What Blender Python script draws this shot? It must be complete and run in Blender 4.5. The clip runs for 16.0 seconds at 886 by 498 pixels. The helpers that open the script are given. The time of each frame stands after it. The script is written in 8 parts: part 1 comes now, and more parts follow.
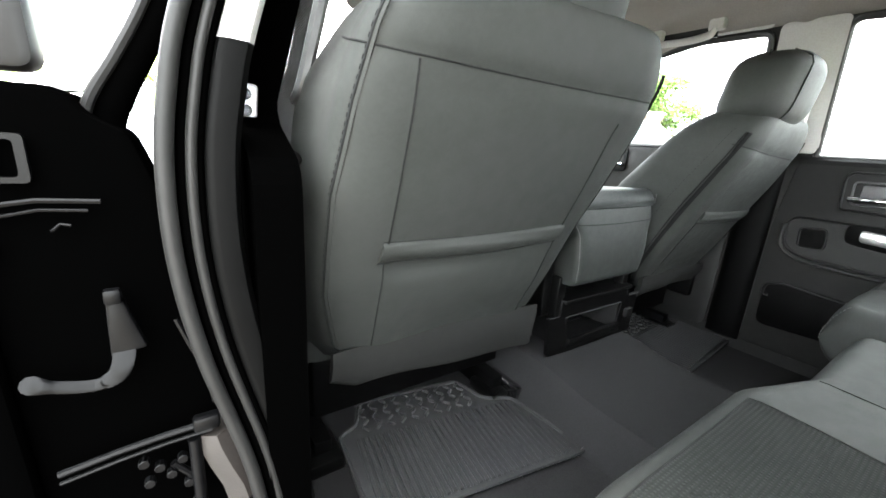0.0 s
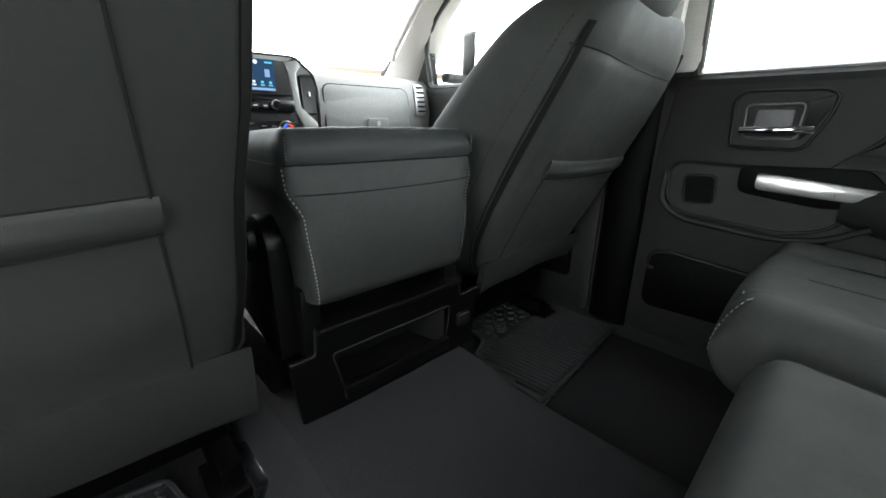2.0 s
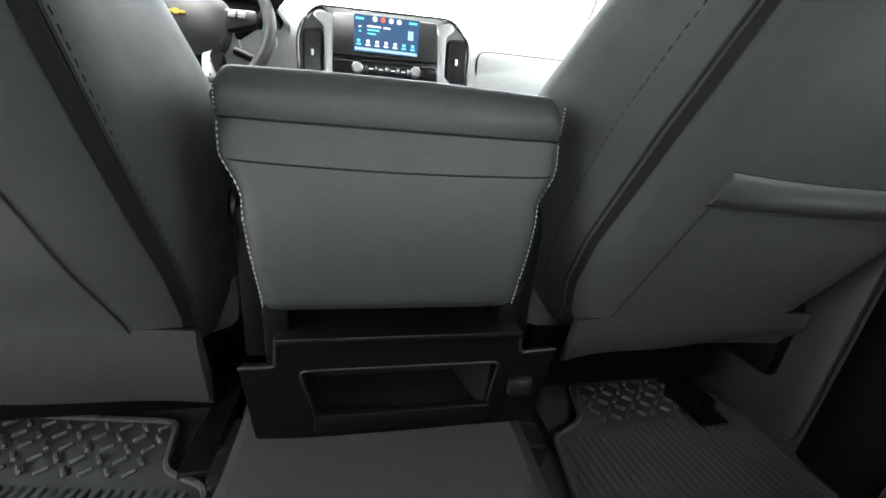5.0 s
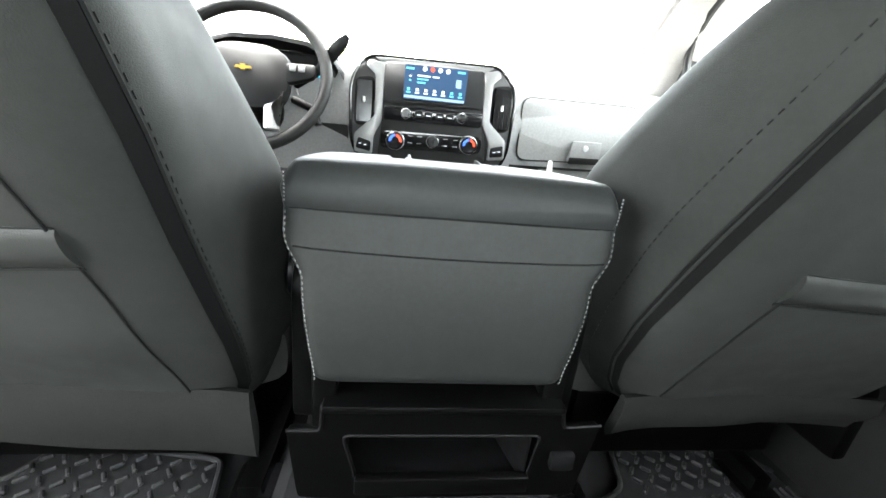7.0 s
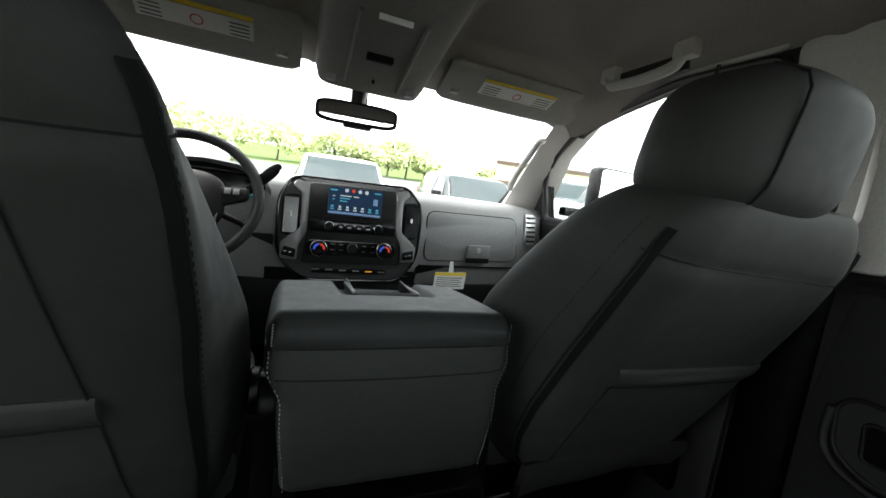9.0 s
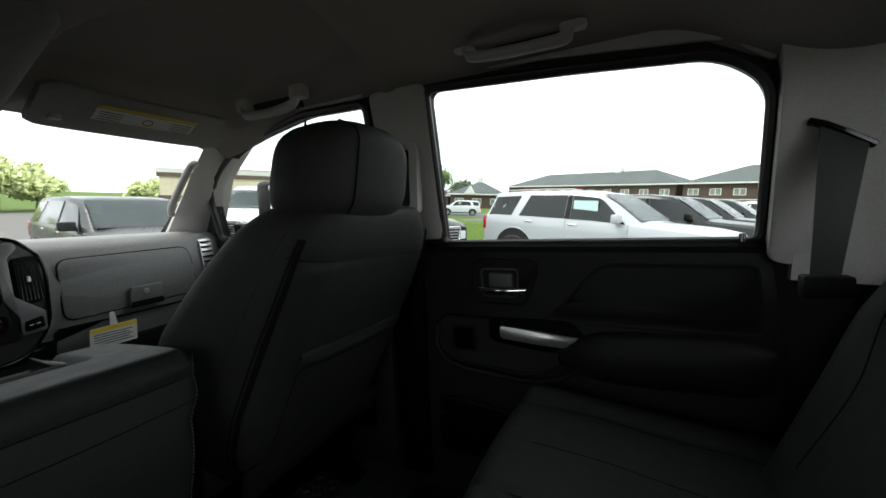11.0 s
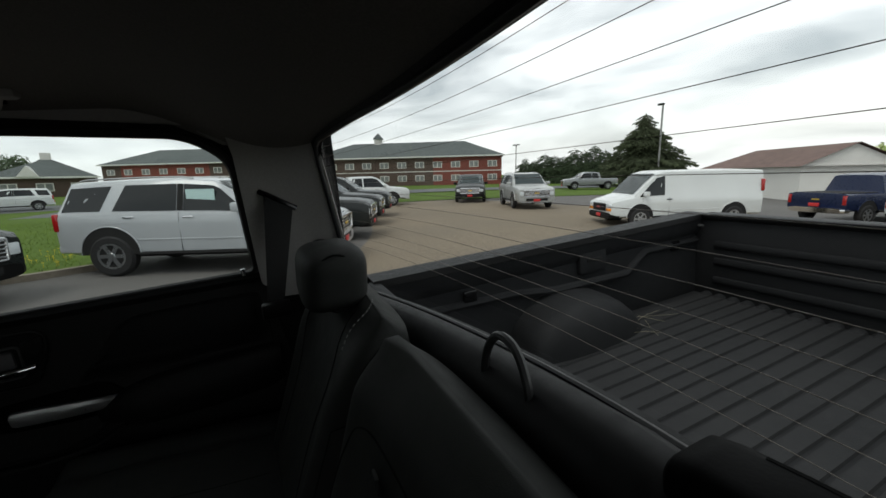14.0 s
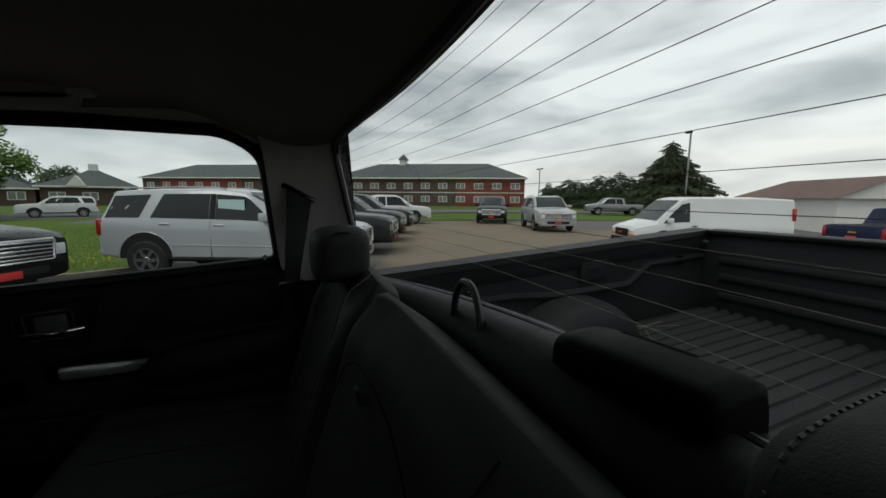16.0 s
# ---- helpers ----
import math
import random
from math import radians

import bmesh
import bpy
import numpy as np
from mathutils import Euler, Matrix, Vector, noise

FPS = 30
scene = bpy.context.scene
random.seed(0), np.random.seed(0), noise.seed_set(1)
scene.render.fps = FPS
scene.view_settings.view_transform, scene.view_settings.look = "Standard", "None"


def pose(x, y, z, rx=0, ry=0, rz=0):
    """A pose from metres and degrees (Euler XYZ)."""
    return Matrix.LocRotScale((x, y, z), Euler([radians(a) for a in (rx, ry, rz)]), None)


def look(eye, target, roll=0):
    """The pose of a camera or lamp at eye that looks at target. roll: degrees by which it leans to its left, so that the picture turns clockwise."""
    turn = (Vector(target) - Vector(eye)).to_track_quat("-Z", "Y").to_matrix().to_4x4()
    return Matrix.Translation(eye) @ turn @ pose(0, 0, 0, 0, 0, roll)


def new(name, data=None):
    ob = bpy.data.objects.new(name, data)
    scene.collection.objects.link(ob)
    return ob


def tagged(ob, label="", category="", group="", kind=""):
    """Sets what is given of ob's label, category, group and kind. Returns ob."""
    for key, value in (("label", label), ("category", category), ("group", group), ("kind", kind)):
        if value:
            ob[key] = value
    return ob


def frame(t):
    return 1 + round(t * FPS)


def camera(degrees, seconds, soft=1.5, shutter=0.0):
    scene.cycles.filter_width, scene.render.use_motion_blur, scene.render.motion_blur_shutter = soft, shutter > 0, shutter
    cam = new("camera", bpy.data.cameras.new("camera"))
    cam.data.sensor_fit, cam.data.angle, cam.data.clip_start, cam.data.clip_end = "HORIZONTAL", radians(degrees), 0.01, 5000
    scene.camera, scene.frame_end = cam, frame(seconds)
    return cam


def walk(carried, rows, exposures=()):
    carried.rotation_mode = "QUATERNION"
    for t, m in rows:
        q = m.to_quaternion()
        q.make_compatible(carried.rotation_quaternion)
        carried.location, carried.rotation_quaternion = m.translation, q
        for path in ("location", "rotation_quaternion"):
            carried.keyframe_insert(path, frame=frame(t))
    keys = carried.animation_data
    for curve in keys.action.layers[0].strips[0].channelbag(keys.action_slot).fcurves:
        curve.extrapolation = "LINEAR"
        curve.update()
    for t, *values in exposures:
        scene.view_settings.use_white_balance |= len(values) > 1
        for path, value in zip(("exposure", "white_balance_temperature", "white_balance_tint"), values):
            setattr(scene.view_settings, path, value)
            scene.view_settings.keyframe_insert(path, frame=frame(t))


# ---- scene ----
from mathutils.bvhtree import BVHTree

cam = camera(97.87, 16.0, soft=1.6)
PATH = [
    (0, (-1.135, -0.227, 0.839), (-0.584, 0.565, 0.578), 3.86),
    (0.5, (-0.921, -0.218, 0.820), (-0.326, 0.544, 0.566), 2.64),
    (1, (-0.759, -0.190, 0.782), (-0.131, 0.545, 0.527), 1.31),
    (1.5, (-0.600, -0.151, 0.738), (0.051, 0.558, 0.468), 0.72),
    (2, (-0.439, -0.120, 0.748), (0.222, 0.565, 0.440), 1.02),
    (2.5, (-0.353, -0.154, 0.774), (0.272, 0.550, 0.437), 0.68),
    (3, (-0.290, -0.139, 0.727), (0.269, 0.621, 0.397), 0.84),
    (3.5, (-0.212, -0.123, 0.718), (0.243, 0.698, 0.374), 1.16),
    (5.8, (-0.041, 0.027, 0.719), (0.113, 0.950, 0.367), 6.04),
    (6, (-0.052, 0.031, 0.721), (0.100, 0.953, 0.364), 5.55),
    (6.5, (-0.067, 0.025, 0.744), (0.071, 0.953, 0.397), 5.85),
    (7, (-0.090, 0.011, 0.799), (0.038, 0.948, 0.475), 6.13),
    (7.5, (-0.117, -0.019, 0.853), (-0.001, 0.937, 0.587), 6.16),
    (8, (-0.144, -0.051, 0.922), (-0.008, 0.909, 0.678), 7.53),
    (8.2, (-0.161, -0.067, 0.938), (0.004, 0.893, 0.713), 8.41),
    (10.3, (-0.212, -0.222, 0.916), (0.542, 0.434, 0.877), -1.02),
    (10.5, (-0.206, -0.241, 0.936), (0.593, 0.358, 0.872), -1.21),
    (11, (-0.246, -0.303, 0.969), (0.648, 0.136, 0.883), -2.34),
    (11.5, (-0.238, -0.375, 0.982), (0.709, -0.068, 0.883), -3.47),
    (12, (-0.272, -0.405, 1.018), (0.717, -0.325, 0.897), -5.53),
    (12.5, (-0.288, -0.450, 1.054), (0.699, -0.521, 0.906), -6.27),
    (13, (-0.318, -0.500, 1.074), (0.638, -0.735, 0.899), -5.50),
    (13.5, (-0.371, -0.561, 1.121), (0.555, -0.882, 0.922), -5.11),
    (14, (-0.425, -0.634, 1.141), (0.473, -1.021, 0.934), -5.49),
    (14.5, (-0.451, -0.679, 1.128), (0.428, -1.109, 0.922), -6.03),
    (15, (-0.483, -0.691, 1.130), (0.385, -1.146, 0.935), -5.25),
    (15.5, (-0.517, -0.695, 1.119), (0.361, -1.137, 0.936), -4.77),
    (16, (-0.558, -0.638, 1.074), (0.368, -0.984, 0.924), -3.69),
]
EXPOSURES = [
    (0.0, 5.65), (0.5, 5.55), (1.0, 5.38), (1.5, 5.1), (2.5, 4.3), (3.5, 4.4), (6.0, 6.1), (7.0, 5.85), (8.2, 4.05),
    (10.3, 2.6), (11.0, 1.9), (12.0, 1.3), (13.0, 0.95), (14.0, 0.5), (15.0, 0.2), (16.0, 0.08),
]
walk(cam, [(t, look(e, g, r)) for t, e, g, r in PATH], EXPOSURES)

# The lot falls gently towards the truck's tail: its plane in the truck's frame.
SLOPE_X, SLOPE_Y, LOT_Z = 0.0093, 0.0750, -0.657
LOT = Matrix.Translation((0, 0, LOT_Z)) @ Vector((0, 0, 1)).rotation_difference(Vector((-SLOPE_X, -SLOPE_Y, 1))).to_matrix().to_4x4()


def dip(x, y):
    """The lot sags towards the garage."""
    def step(v):
        v = min(1.0, max(0.0, v))
        return v * v * (3 - 2 * v)
    return -0.32 * step((9.5 - x - 0.35 * y) / 7.0) * step((-2.0 - y) / 7.0)


def on_lot(x, y, z=0.0, turn=0.0):
    """A pose on the lot: x and y in the truck's frame, z above the ground."""
    return Matrix.Translation((x, y, LOT_Z + SLOPE_X * x + SLOPE_Y * y + dip(x, y) + z)) @ LOT.to_3x3().to_4x4() @ pose(0, 0, 0, 0, 0, turn)


# ---- world and sun: a bright overcast day ----
world = bpy.data.worlds.new("overcast_sky")
scene.world = world
world.use_nodes = True
wn, wl = world.node_tree.nodes, world.node_tree.links
wn.clear()
w_out = wn.new("ShaderNodeOutputWorld")
w_bg = wn.new("ShaderNodeBackground")
w_sky = wn.new("ShaderNodeTexSky")
w_sky.sky_type, w_sky.sun_disc = "NISHITA", False
w_sky.sun_elevation, w_sky.sun_rotation = radians(52), radians(200)
w_co = wn.new("ShaderNodeTexCoord")
w_map = wn.new("ShaderNodeMapping")
w_map.inputs["Scale"].default_value = (1.0, 1.0, 3.6)
w_n1 = wn.new("ShaderNodeTexNoise")
w_n1.inputs["Scale"].default_value, w_n1.inputs["Detail"].default_value, w_n1.inputs["Distortion"].default_value = 2.6, 7.0, 0.4
w_ramp = wn.new("ShaderNodeValToRGB")
w_ramp.color_ramp.elements[0].position, w_ramp.color_ramp.elements[0].color = 0.34, (0.42, 0.452, 0.462, 1)
w_ramp.color_ramp.elements[1].position, w_ramp.color_ramp.elements[1].color = 0.62, (0.935, 0.955, 0.945, 1)
w_scale = wn.new("ShaderNodeVectorMath")
w_scale.operation = "SCALE"
w_scale.inputs["Scale"].default_value = 0.10
w_mix = wn.new("ShaderNodeMix")
w_mix.data_type = "RGBA"
w_mix.inputs["Factor"].default_value = 0.86
wl.new(w_co.outputs["Generated"], w_map.inputs["Vector"])
wl.new(w_map.outputs["Vector"], w_n1.inputs["Vector"])
wl.new(w_n1.outputs["Fac"], w_ramp.inputs["Fac"])
wl.new(w_sky.outputs["Color"], w_scale.inputs[0])
wl.new(w_scale.outputs["Vector"], w_mix.inputs["A"])
wl.new(w_ramp.outputs["Color"], w_mix.inputs["B"])
wl.new(w_mix.outputs["Result"], w_bg.inputs["Color"])
w_bg.inputs["Strength"].default_value = 1.0
wl.new(w_bg.outputs["Background"], w_out.inputs["Surface"])

sun_data = bpy.data.lights.new("sun", "SUN")
sun_data.energy, sun_data.angle, sun_data.color = 0.9, radians(25), (1.0, 0.97, 0.92)
sun = new("sun", sun_data)
sun.matrix_basis = look((-6, 10, 22), (0, 0, 0))


# ---- materials ----
def material(name, colour, rough=0.6, metal=0.0, grain=0.0, grain_scale=60.0, bump=0.0, bump_scale=300.0,
             stain=0.0, stain_scale=4.0, spec=0.5, coat=0.0, weave=0.0, weave_scale=500.0, tint=None, island=0.0):
    """A surface with grain, stains and fine relief."""
    m = bpy.data.materials.new(name)
    m.use_nodes = True
    nt = m.node_tree
    n, l = nt.nodes, nt.links
    b = n["Principled BSDF"]
    b.inputs["Roughness"].default_value, b.inputs["Metallic"].default_value = rough, metal
    b.inputs["Specular IOR Level"].default_value = spec
    b.inputs["Coat Weight"].default_value = coat
    b.inputs["Coat Roughness"].default_value = 0.06
    co = n.new("ShaderNodeTexCoord")
    base = n.new("ShaderNodeRGB")
    base.outputs[0].default_value = (*colour, 1)
    last = base.outputs[0]

    def vary(source, amount, other):
        nonlocal last
        mix = n.new("ShaderNodeMix")
        mix.data_type, mix.blend_type = "RGBA", "MIX"
        ramp = n.new("ShaderNodeMapRange")
        ramp.inputs["From Min"].default_value, ramp.inputs["From Max"].default_value = 0.35, 0.65
        ramp.inputs["To Max"].default_value = amount
        l.new(source, ramp.inputs["Value"])
        l.new(ramp.outputs["Result"], mix.inputs["Factor"])
        l.new(last, mix.inputs["A"])
        mix.inputs["B"].default_value = (*other, 1)
        last = mix.outputs["Result"]

    def noise_at(scale, detail=4.0):
        t = n.new("ShaderNodeTexNoise")
        t.inputs["Scale"].default_value, t.inputs["Detail"].default_value = scale, detail
        l.new(co.outputs["Object"], t.inputs["Vector"])
        return t.outputs["Fac"]
    if stain:
        vary(noise_at(stain_scale, 5.0), stain, tint or tuple(c * 0.45 for c in colour))
    if grain:
        vary(noise_at(grain_scale, 3.0), grain, tuple(min(1.0, c * 1.7 + 0.0004) for c in colour))
    if island:
        g = n.new("ShaderNodeNewGeometry")
        hs = n.new("ShaderNodeHueSaturation")
        mr = n.new("ShaderNodeMapRange")
        mr.inputs["To Min"].default_value, mr.inputs["To Max"].default_value = 1.0 - island, 1.0 + island
        l.new(g.outputs["Random Per Island"], mr.inputs["Value"])
        l.new(mr.outputs["Result"], hs.inputs["Value"])
        l.new(last, hs.inputs["Color"])
        last = hs.outputs["Color"]
    l.new(last, b.inputs["Base Color"])
    height = None
    if weave:
        w1, w2 = n.new("ShaderNodeTexWave"), n.new("ShaderNodeTexWave")
        w1.bands_direction, w2.bands_direction = "DIAGONAL", "Z"
        add = n.new("ShaderNodeMath")
        for w in (w1, w2):
            w.inputs["Scale"].default_value = weave_scale
            w.inputs["Distortion"].default_value = 0.6
            l.new(co.outputs["Object"], w.inputs["Vector"])
        l.new(w1.outputs["Fac"], add.inputs[0])
        l.new(w2.outputs["Fac"], add.inputs[1])
        height = (add.outputs[0], weave)
    elif bump:
        height = (noise_at(bump_scale, 3.0), bump)
    if height:
        bp = n.new("ShaderNodeBump")
        bp.inputs["Strength"].default_value, bp.inputs["Distance"].default_value = height[1], 0.002
        l.new(height[0], bp.inputs["Height"])
        l.new(bp.outputs["Normal"], b.inputs["Normal"])
    if grain or stain:
        rr = n.new("ShaderNodeMapRange")
        rr.inputs["To Min"].default_value, rr.inputs["To Max"].default_value = max(0.02, rough - 0.12), min(1.0, rough + 0.12)
        l.new(noise_at(grain_scale * 0.25, 4.0), rr.inputs["Value"])
        l.new(rr.outputs["Result"], b.inputs["Roughness"])
    return m


def glow(name, colour, strength):
    m = bpy.data.materials.new(name)
    m.use_nodes = True
    b = m.node_tree.nodes["Principled BSDF"]
    b.inputs["Base Color"].default_value = (*[c * 0.2 for c in colour], 1)
    b.inputs["Emission Color"].default_value, b.inputs["Emission Strength"].default_value = (*colour, 1), strength
    b.inputs["Roughness"].default_value = 0.35
    b.inputs["Specular IOR Level"].default_value = 0.06
    return m


def pane_glass(name, tint, gloss=0.04, rough=0.02):
    """Thin window glass: clear or tinted, with a mirror sheen that grows at glancing angles."""
    m = bpy.data.materials.new(name)
    m.use_nodes = True
    n, l = m.node_tree.nodes, m.node_tree.links
    n.clear()
    out, mix = n.new("ShaderNodeOutputMaterial"), n.new("ShaderNodeMixShader")
    tr, gl, fr = n.new("ShaderNodeBsdfTransparent"), n.new("ShaderNodeBsdfGlossy"), n.new("ShaderNodeLayerWeight")
    pw = n.new("ShaderNodeMath")
    pw.operation = "POWER"
    pw.inputs[1].default_value = 4.0
    ml = n.new("ShaderNodeMath")
    ml.operation = "MULTIPLY_ADD"
    ml.inputs[1].default_value, ml.inputs[2].default_value = 0.45, gloss * 0.5
    fr.inputs["Blend"].default_value = 0.5
    l.new(fr.outputs["Facing"], pw.inputs[0])
    l.new(pw.outputs[0], ml.inputs[0])
    tr.inputs["Color"].default_value = (*tint, 1)
    gl.inputs["Roughness"].default_value = rough
    l.new(ml.outputs[0], mix.inputs["Fac"])
    l.new(tr.outputs["BSDF"], mix.inputs[1])
    l.new(gl.outputs["BSDF"], mix.inputs[2])
    l.new(mix.outputs["Shader"], out.inputs["Surface"])
    return m


SEAT = material("ash_leatherette", (0.0152, 0.0162, 0.0150), 0.68, grain=0.18, grain_scale=120, bump=0.20, bump_scale=800, stain=0.14, stain_scale=6, tint=(0.0115, 0.0126, 0.0116), spec=0.16)
# Dark thread colour that also paints the shade in seams, grooves, slots and vents.
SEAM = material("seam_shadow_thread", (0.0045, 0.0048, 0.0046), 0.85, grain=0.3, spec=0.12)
STITCH = material("pale_stitching", (0.09, 0.093, 0.089), 0.8, grain=0.3)
# The seat leatherette again, darkened for the shade on the rear-facing pad.
SEAT_PAD = material("shaded_fine_grained_leatherette", (0.0098, 0.0108, 0.0100), 0.58, grain=0.3, grain_scale=160, bump=0.14, bump_scale=1100, stain=0.12, stain_scale=5, spec=0.25)
# The pad's leatherette again, lighter and bluer for windscreen light on the lid.
SEAT_TOP = material("lit_worn_armrest_leatherette", (0.0118, 0.0131, 0.0127), 0.62, grain=0.25, grain_scale=160, bump=0.16, bump_scale=1100, stain=0.2, stain_scale=6, spec=0.26)
BENCH = material("ash_bench_leatherette", (0.0148, 0.0159, 0.0149), 0.72, grain=0.25, grain_scale=120, bump=0.12, bump_scale=900, stain=0.12, stain_scale=5, spec=0.14)
MAT = material("black_mat_rubber", (0.0185, 0.0187, 0.0192), 0.42, grain=0.3, grain_scale=120, bump=0.15, bump_scale=500, spec=0.2)
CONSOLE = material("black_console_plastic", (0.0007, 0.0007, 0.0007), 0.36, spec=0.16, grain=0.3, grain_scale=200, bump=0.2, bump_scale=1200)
STACK_SILVER = material("satin_silver_stack_trim", (0.20, 0.20, 0.197), 0.42, 0.6, grain=0.15, grain_scale=400)
FLAP = material("carpet_backed_flap", (0.0088, 0.0089, 0.0084), 0.95, grain=0.3, grain_scale=220, bump=0.4, bump_scale=500, stain=0.3, stain_scale=14, spec=0.1)
CARPET = material("charcoal_carpet", (0.0098, 0.0097, 0.0101), 1.0, grain=0.5, grain_scale=260, bump=0.6, bump_scale=600, stain=0.25, stain_scale=3, spec=0.1)
RUBBER = material("black_rubber", (0.012, 0.0122, 0.0125), 0.45, grain=0.3, grain_scale=120, bump=0.15, bump_scale=500)
PLASTIC = material("black_textured_plastic", (0.0018, 0.0018, 0.0019), 0.5, spec=0.18, grain=0.3, grain_scale=200, bump=0.2, bump_scale=1200)
PLASTIC_SOFT = material("charcoal_soft_trim", (0.0052, 0.0052, 0.0050), 0.6, spec=0.22, grain=0.3, grain_scale=150, bump=0.2, bump_scale=1000)
DASH = material("grey_dash_trim", (0.160, 0.160, 0.157), 0.55, grain=0.25, grain_scale=150, bump=0.2, bump_scale=1000)
GLOSSBLACK = material("gloss_black_plastic", (0.004, 0.004, 0.0044), 0.18, spec=0.45, grain=0.1)
HEADLINER = material("grey_headliner_cloth", (0.195, 0.182, 0.168), 0.95, grain=0.25, grain_scale=300, bump=0.25, bump_scale=900, stain=0.1, stain_scale=3, spec=0.1)
PILLAR = material("light_grey_pillar_trim", (0.34, 0.33, 0.315), 0.7, grain=0.15, grain_scale=200, bump=0.12, bump_scale=900)
VISOR = material("grey_visor_vinyl", (0.17, 0.163, 0.154), 0.75, grain=0.15, bump=0.15, bump_scale=900)
SATIN = material("satin_charcoal_trim", (0.026, 0.026, 0.0265), 0.4, grain=0.15, grain_scale=200)
SILVER = material("brushed_silver_trim", (0.52, 0.52, 0.51), 0.32, 0.9, grain=0.15, grain_scale=400)
CHROME = material("chrome", (0.75, 0.75, 0.76), 0.08, 1.0, grain=0.05)
METAL = material("dull_steel", (0.32, 0.32, 0.32), 0.4, 0.9, grain=0.3, grain_scale=80)
BELT = material("black_belt_webbing", (0.0045, 0.0047, 0.005), 0.7, weave=0.5, weave_scale=160, grain=0.2)
BLACKPAINT = material("black_body_paint", (0.008, 0.008, 0.009), 0.12, coat=0.8, grain=0.05)
LINER = material("sprayed_bed_liner", (0.0105, 0.0111, 0.012), 0.7, spec=0.2, grain=0.45, grain_scale=90, bump=0.5, bump_scale=260, stain=0.35, stain_scale=2.2, tint=(0.02, 0.0207, 0.0215))
SEAL = material("grey_rubber_seal", (0.0048, 0.0047, 0.0045), 0.55, grain=0.3, spec=0.15, stain=0.2, stain_scale=12)
GREASY = material("greasy_dark_steel", (0.0007, 0.0007, 0.0008), 0.42, 0.0, spec=0.08, grain=0.5, grain_scale=60, stain=0.5, stain_scale=30)
RUSTY = material("rusty_steel", (0.0055, 0.0040, 0.0032), 0.55, 0.1, grain=0.5, grain_scale=70, bump=0.15)
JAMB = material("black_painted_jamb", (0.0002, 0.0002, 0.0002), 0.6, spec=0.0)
ZIP = material("black_zip_tape", (0.0028, 0.0028, 0.0028), 0.8, spec=0.1)
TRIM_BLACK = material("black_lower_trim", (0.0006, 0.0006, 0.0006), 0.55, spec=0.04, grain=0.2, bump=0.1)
TAPE_WHITE = material("printed_white_label", (0.72, 0.72, 0.70), 0.6, grain=0.1)
TAPE_YELLOW = material("printed_yellow_label", (0.75, 0.55, 0.04), 0.6, grain=0.1)
INK = material("label_ink", (0.05, 0.05, 0.05), 0.7)
RED_INK = material("red_label_ink", (0.5, 0.04, 0.03), 0.6)
GOLD = material("gold_badge", (0.62, 0.42, 0.08), 0.3, 0.7)
KNOB_BLUE = glow("blue_dial_light", (0.06, 0.16, 0.9), 0.05)
KNOB_RED = glow("red_dial_light", (0.9, 0.08, 0.04), 0.045)
WIRE = material("heater_wire", (0.20, 0.17, 0.14), 0.6)
SCREEN = glow("dark_blue_screen", (0.012, 0.035, 0.075), 0.07)
SCREEN_CYAN = glow("cyan_screen_print", (0.12, 0.55, 0.75), 0.05)
SCREEN_WHITE = glow("white_screen_print", (0.75, 0.85, 0.9), 0.05)
SCREEN_BAR = glow("pale_blue_screen_bar", (0.25, 0.4, 0.65), 0.045)
AMBER = glow("amber_switch_light", (0.9, 0.4, 0.06), 0.06)
CLEAR = pane_glass("clear_pane", (0.94, 0.96, 0.95))
MIRROR = material("mirror_glass", (0.82, 0.83, 0.84), 0.02, 1.0)


def woven(name, dark, light, cell):
    """Cloth of small raised squares, light thread over dark."""
    m = material(name, dark, 0.85, grain=0.3, grain_scale=200, spec=0.08)
    nt = m.node_tree
    n, l = nt.nodes, nt.links
    co = n.new("ShaderNodeTexCoord")
    waves = []
    for way in ("X", "Y"):
        w = n.new("ShaderNodeTexWave")
        w.bands_direction = way
        w.inputs["Scale"].default_value, w.inputs["Distortion"].default_value = 0.314 / cell, 0.3
        l.new(co.outputs["Object"], w.inputs["Vector"])
        waves.append(w.outputs["Fac"])
    both = n.new("ShaderNodeMath")
    both.operation = "MULTIPLY"
    l.new(waves[0], both.inputs[0])
    l.new(waves[1], both.inputs[1])
    mix = n.new("ShaderNodeMix")
    mix.data_type = "RGBA"
    mix.inputs["A"].default_value, mix.inputs["B"].default_value = (*dark, 1), (*light, 1)
    l.new(both.outputs[0], mix.inputs["Factor"])
    l.new(mix.outputs["Result"], n["Principled BSDF"].inputs["Base Color"])
    bp = n.new("ShaderNodeBump")
    bp.inputs["Strength"].default_value, bp.inputs["Distance"].default_value = 0.5, 0.002
    l.new(both.outputs[0], bp.inputs["Height"])
    l.new(bp.outputs["Normal"], n["Principled BSDF"].inputs["Normal"])
    return m


WOVEN = woven("woven_bench_cloth", (0.0165, 0.0178, 0.0170), (0.0330, 0.0350, 0.0332), 0.0062)

# ---- mesh tools ----
WORLD_OF = {}


def thing(name, m, label, category, group="", kind=""):
    """An Empty at the base of a thing, whose parts hang from it."""
    ob = new(name)
    ob.empty_display_size = 0.05
    ob.matrix_basis = m
    WORLD_OF[ob] = m.copy()
    return tagged(ob, label, category, group, kind)


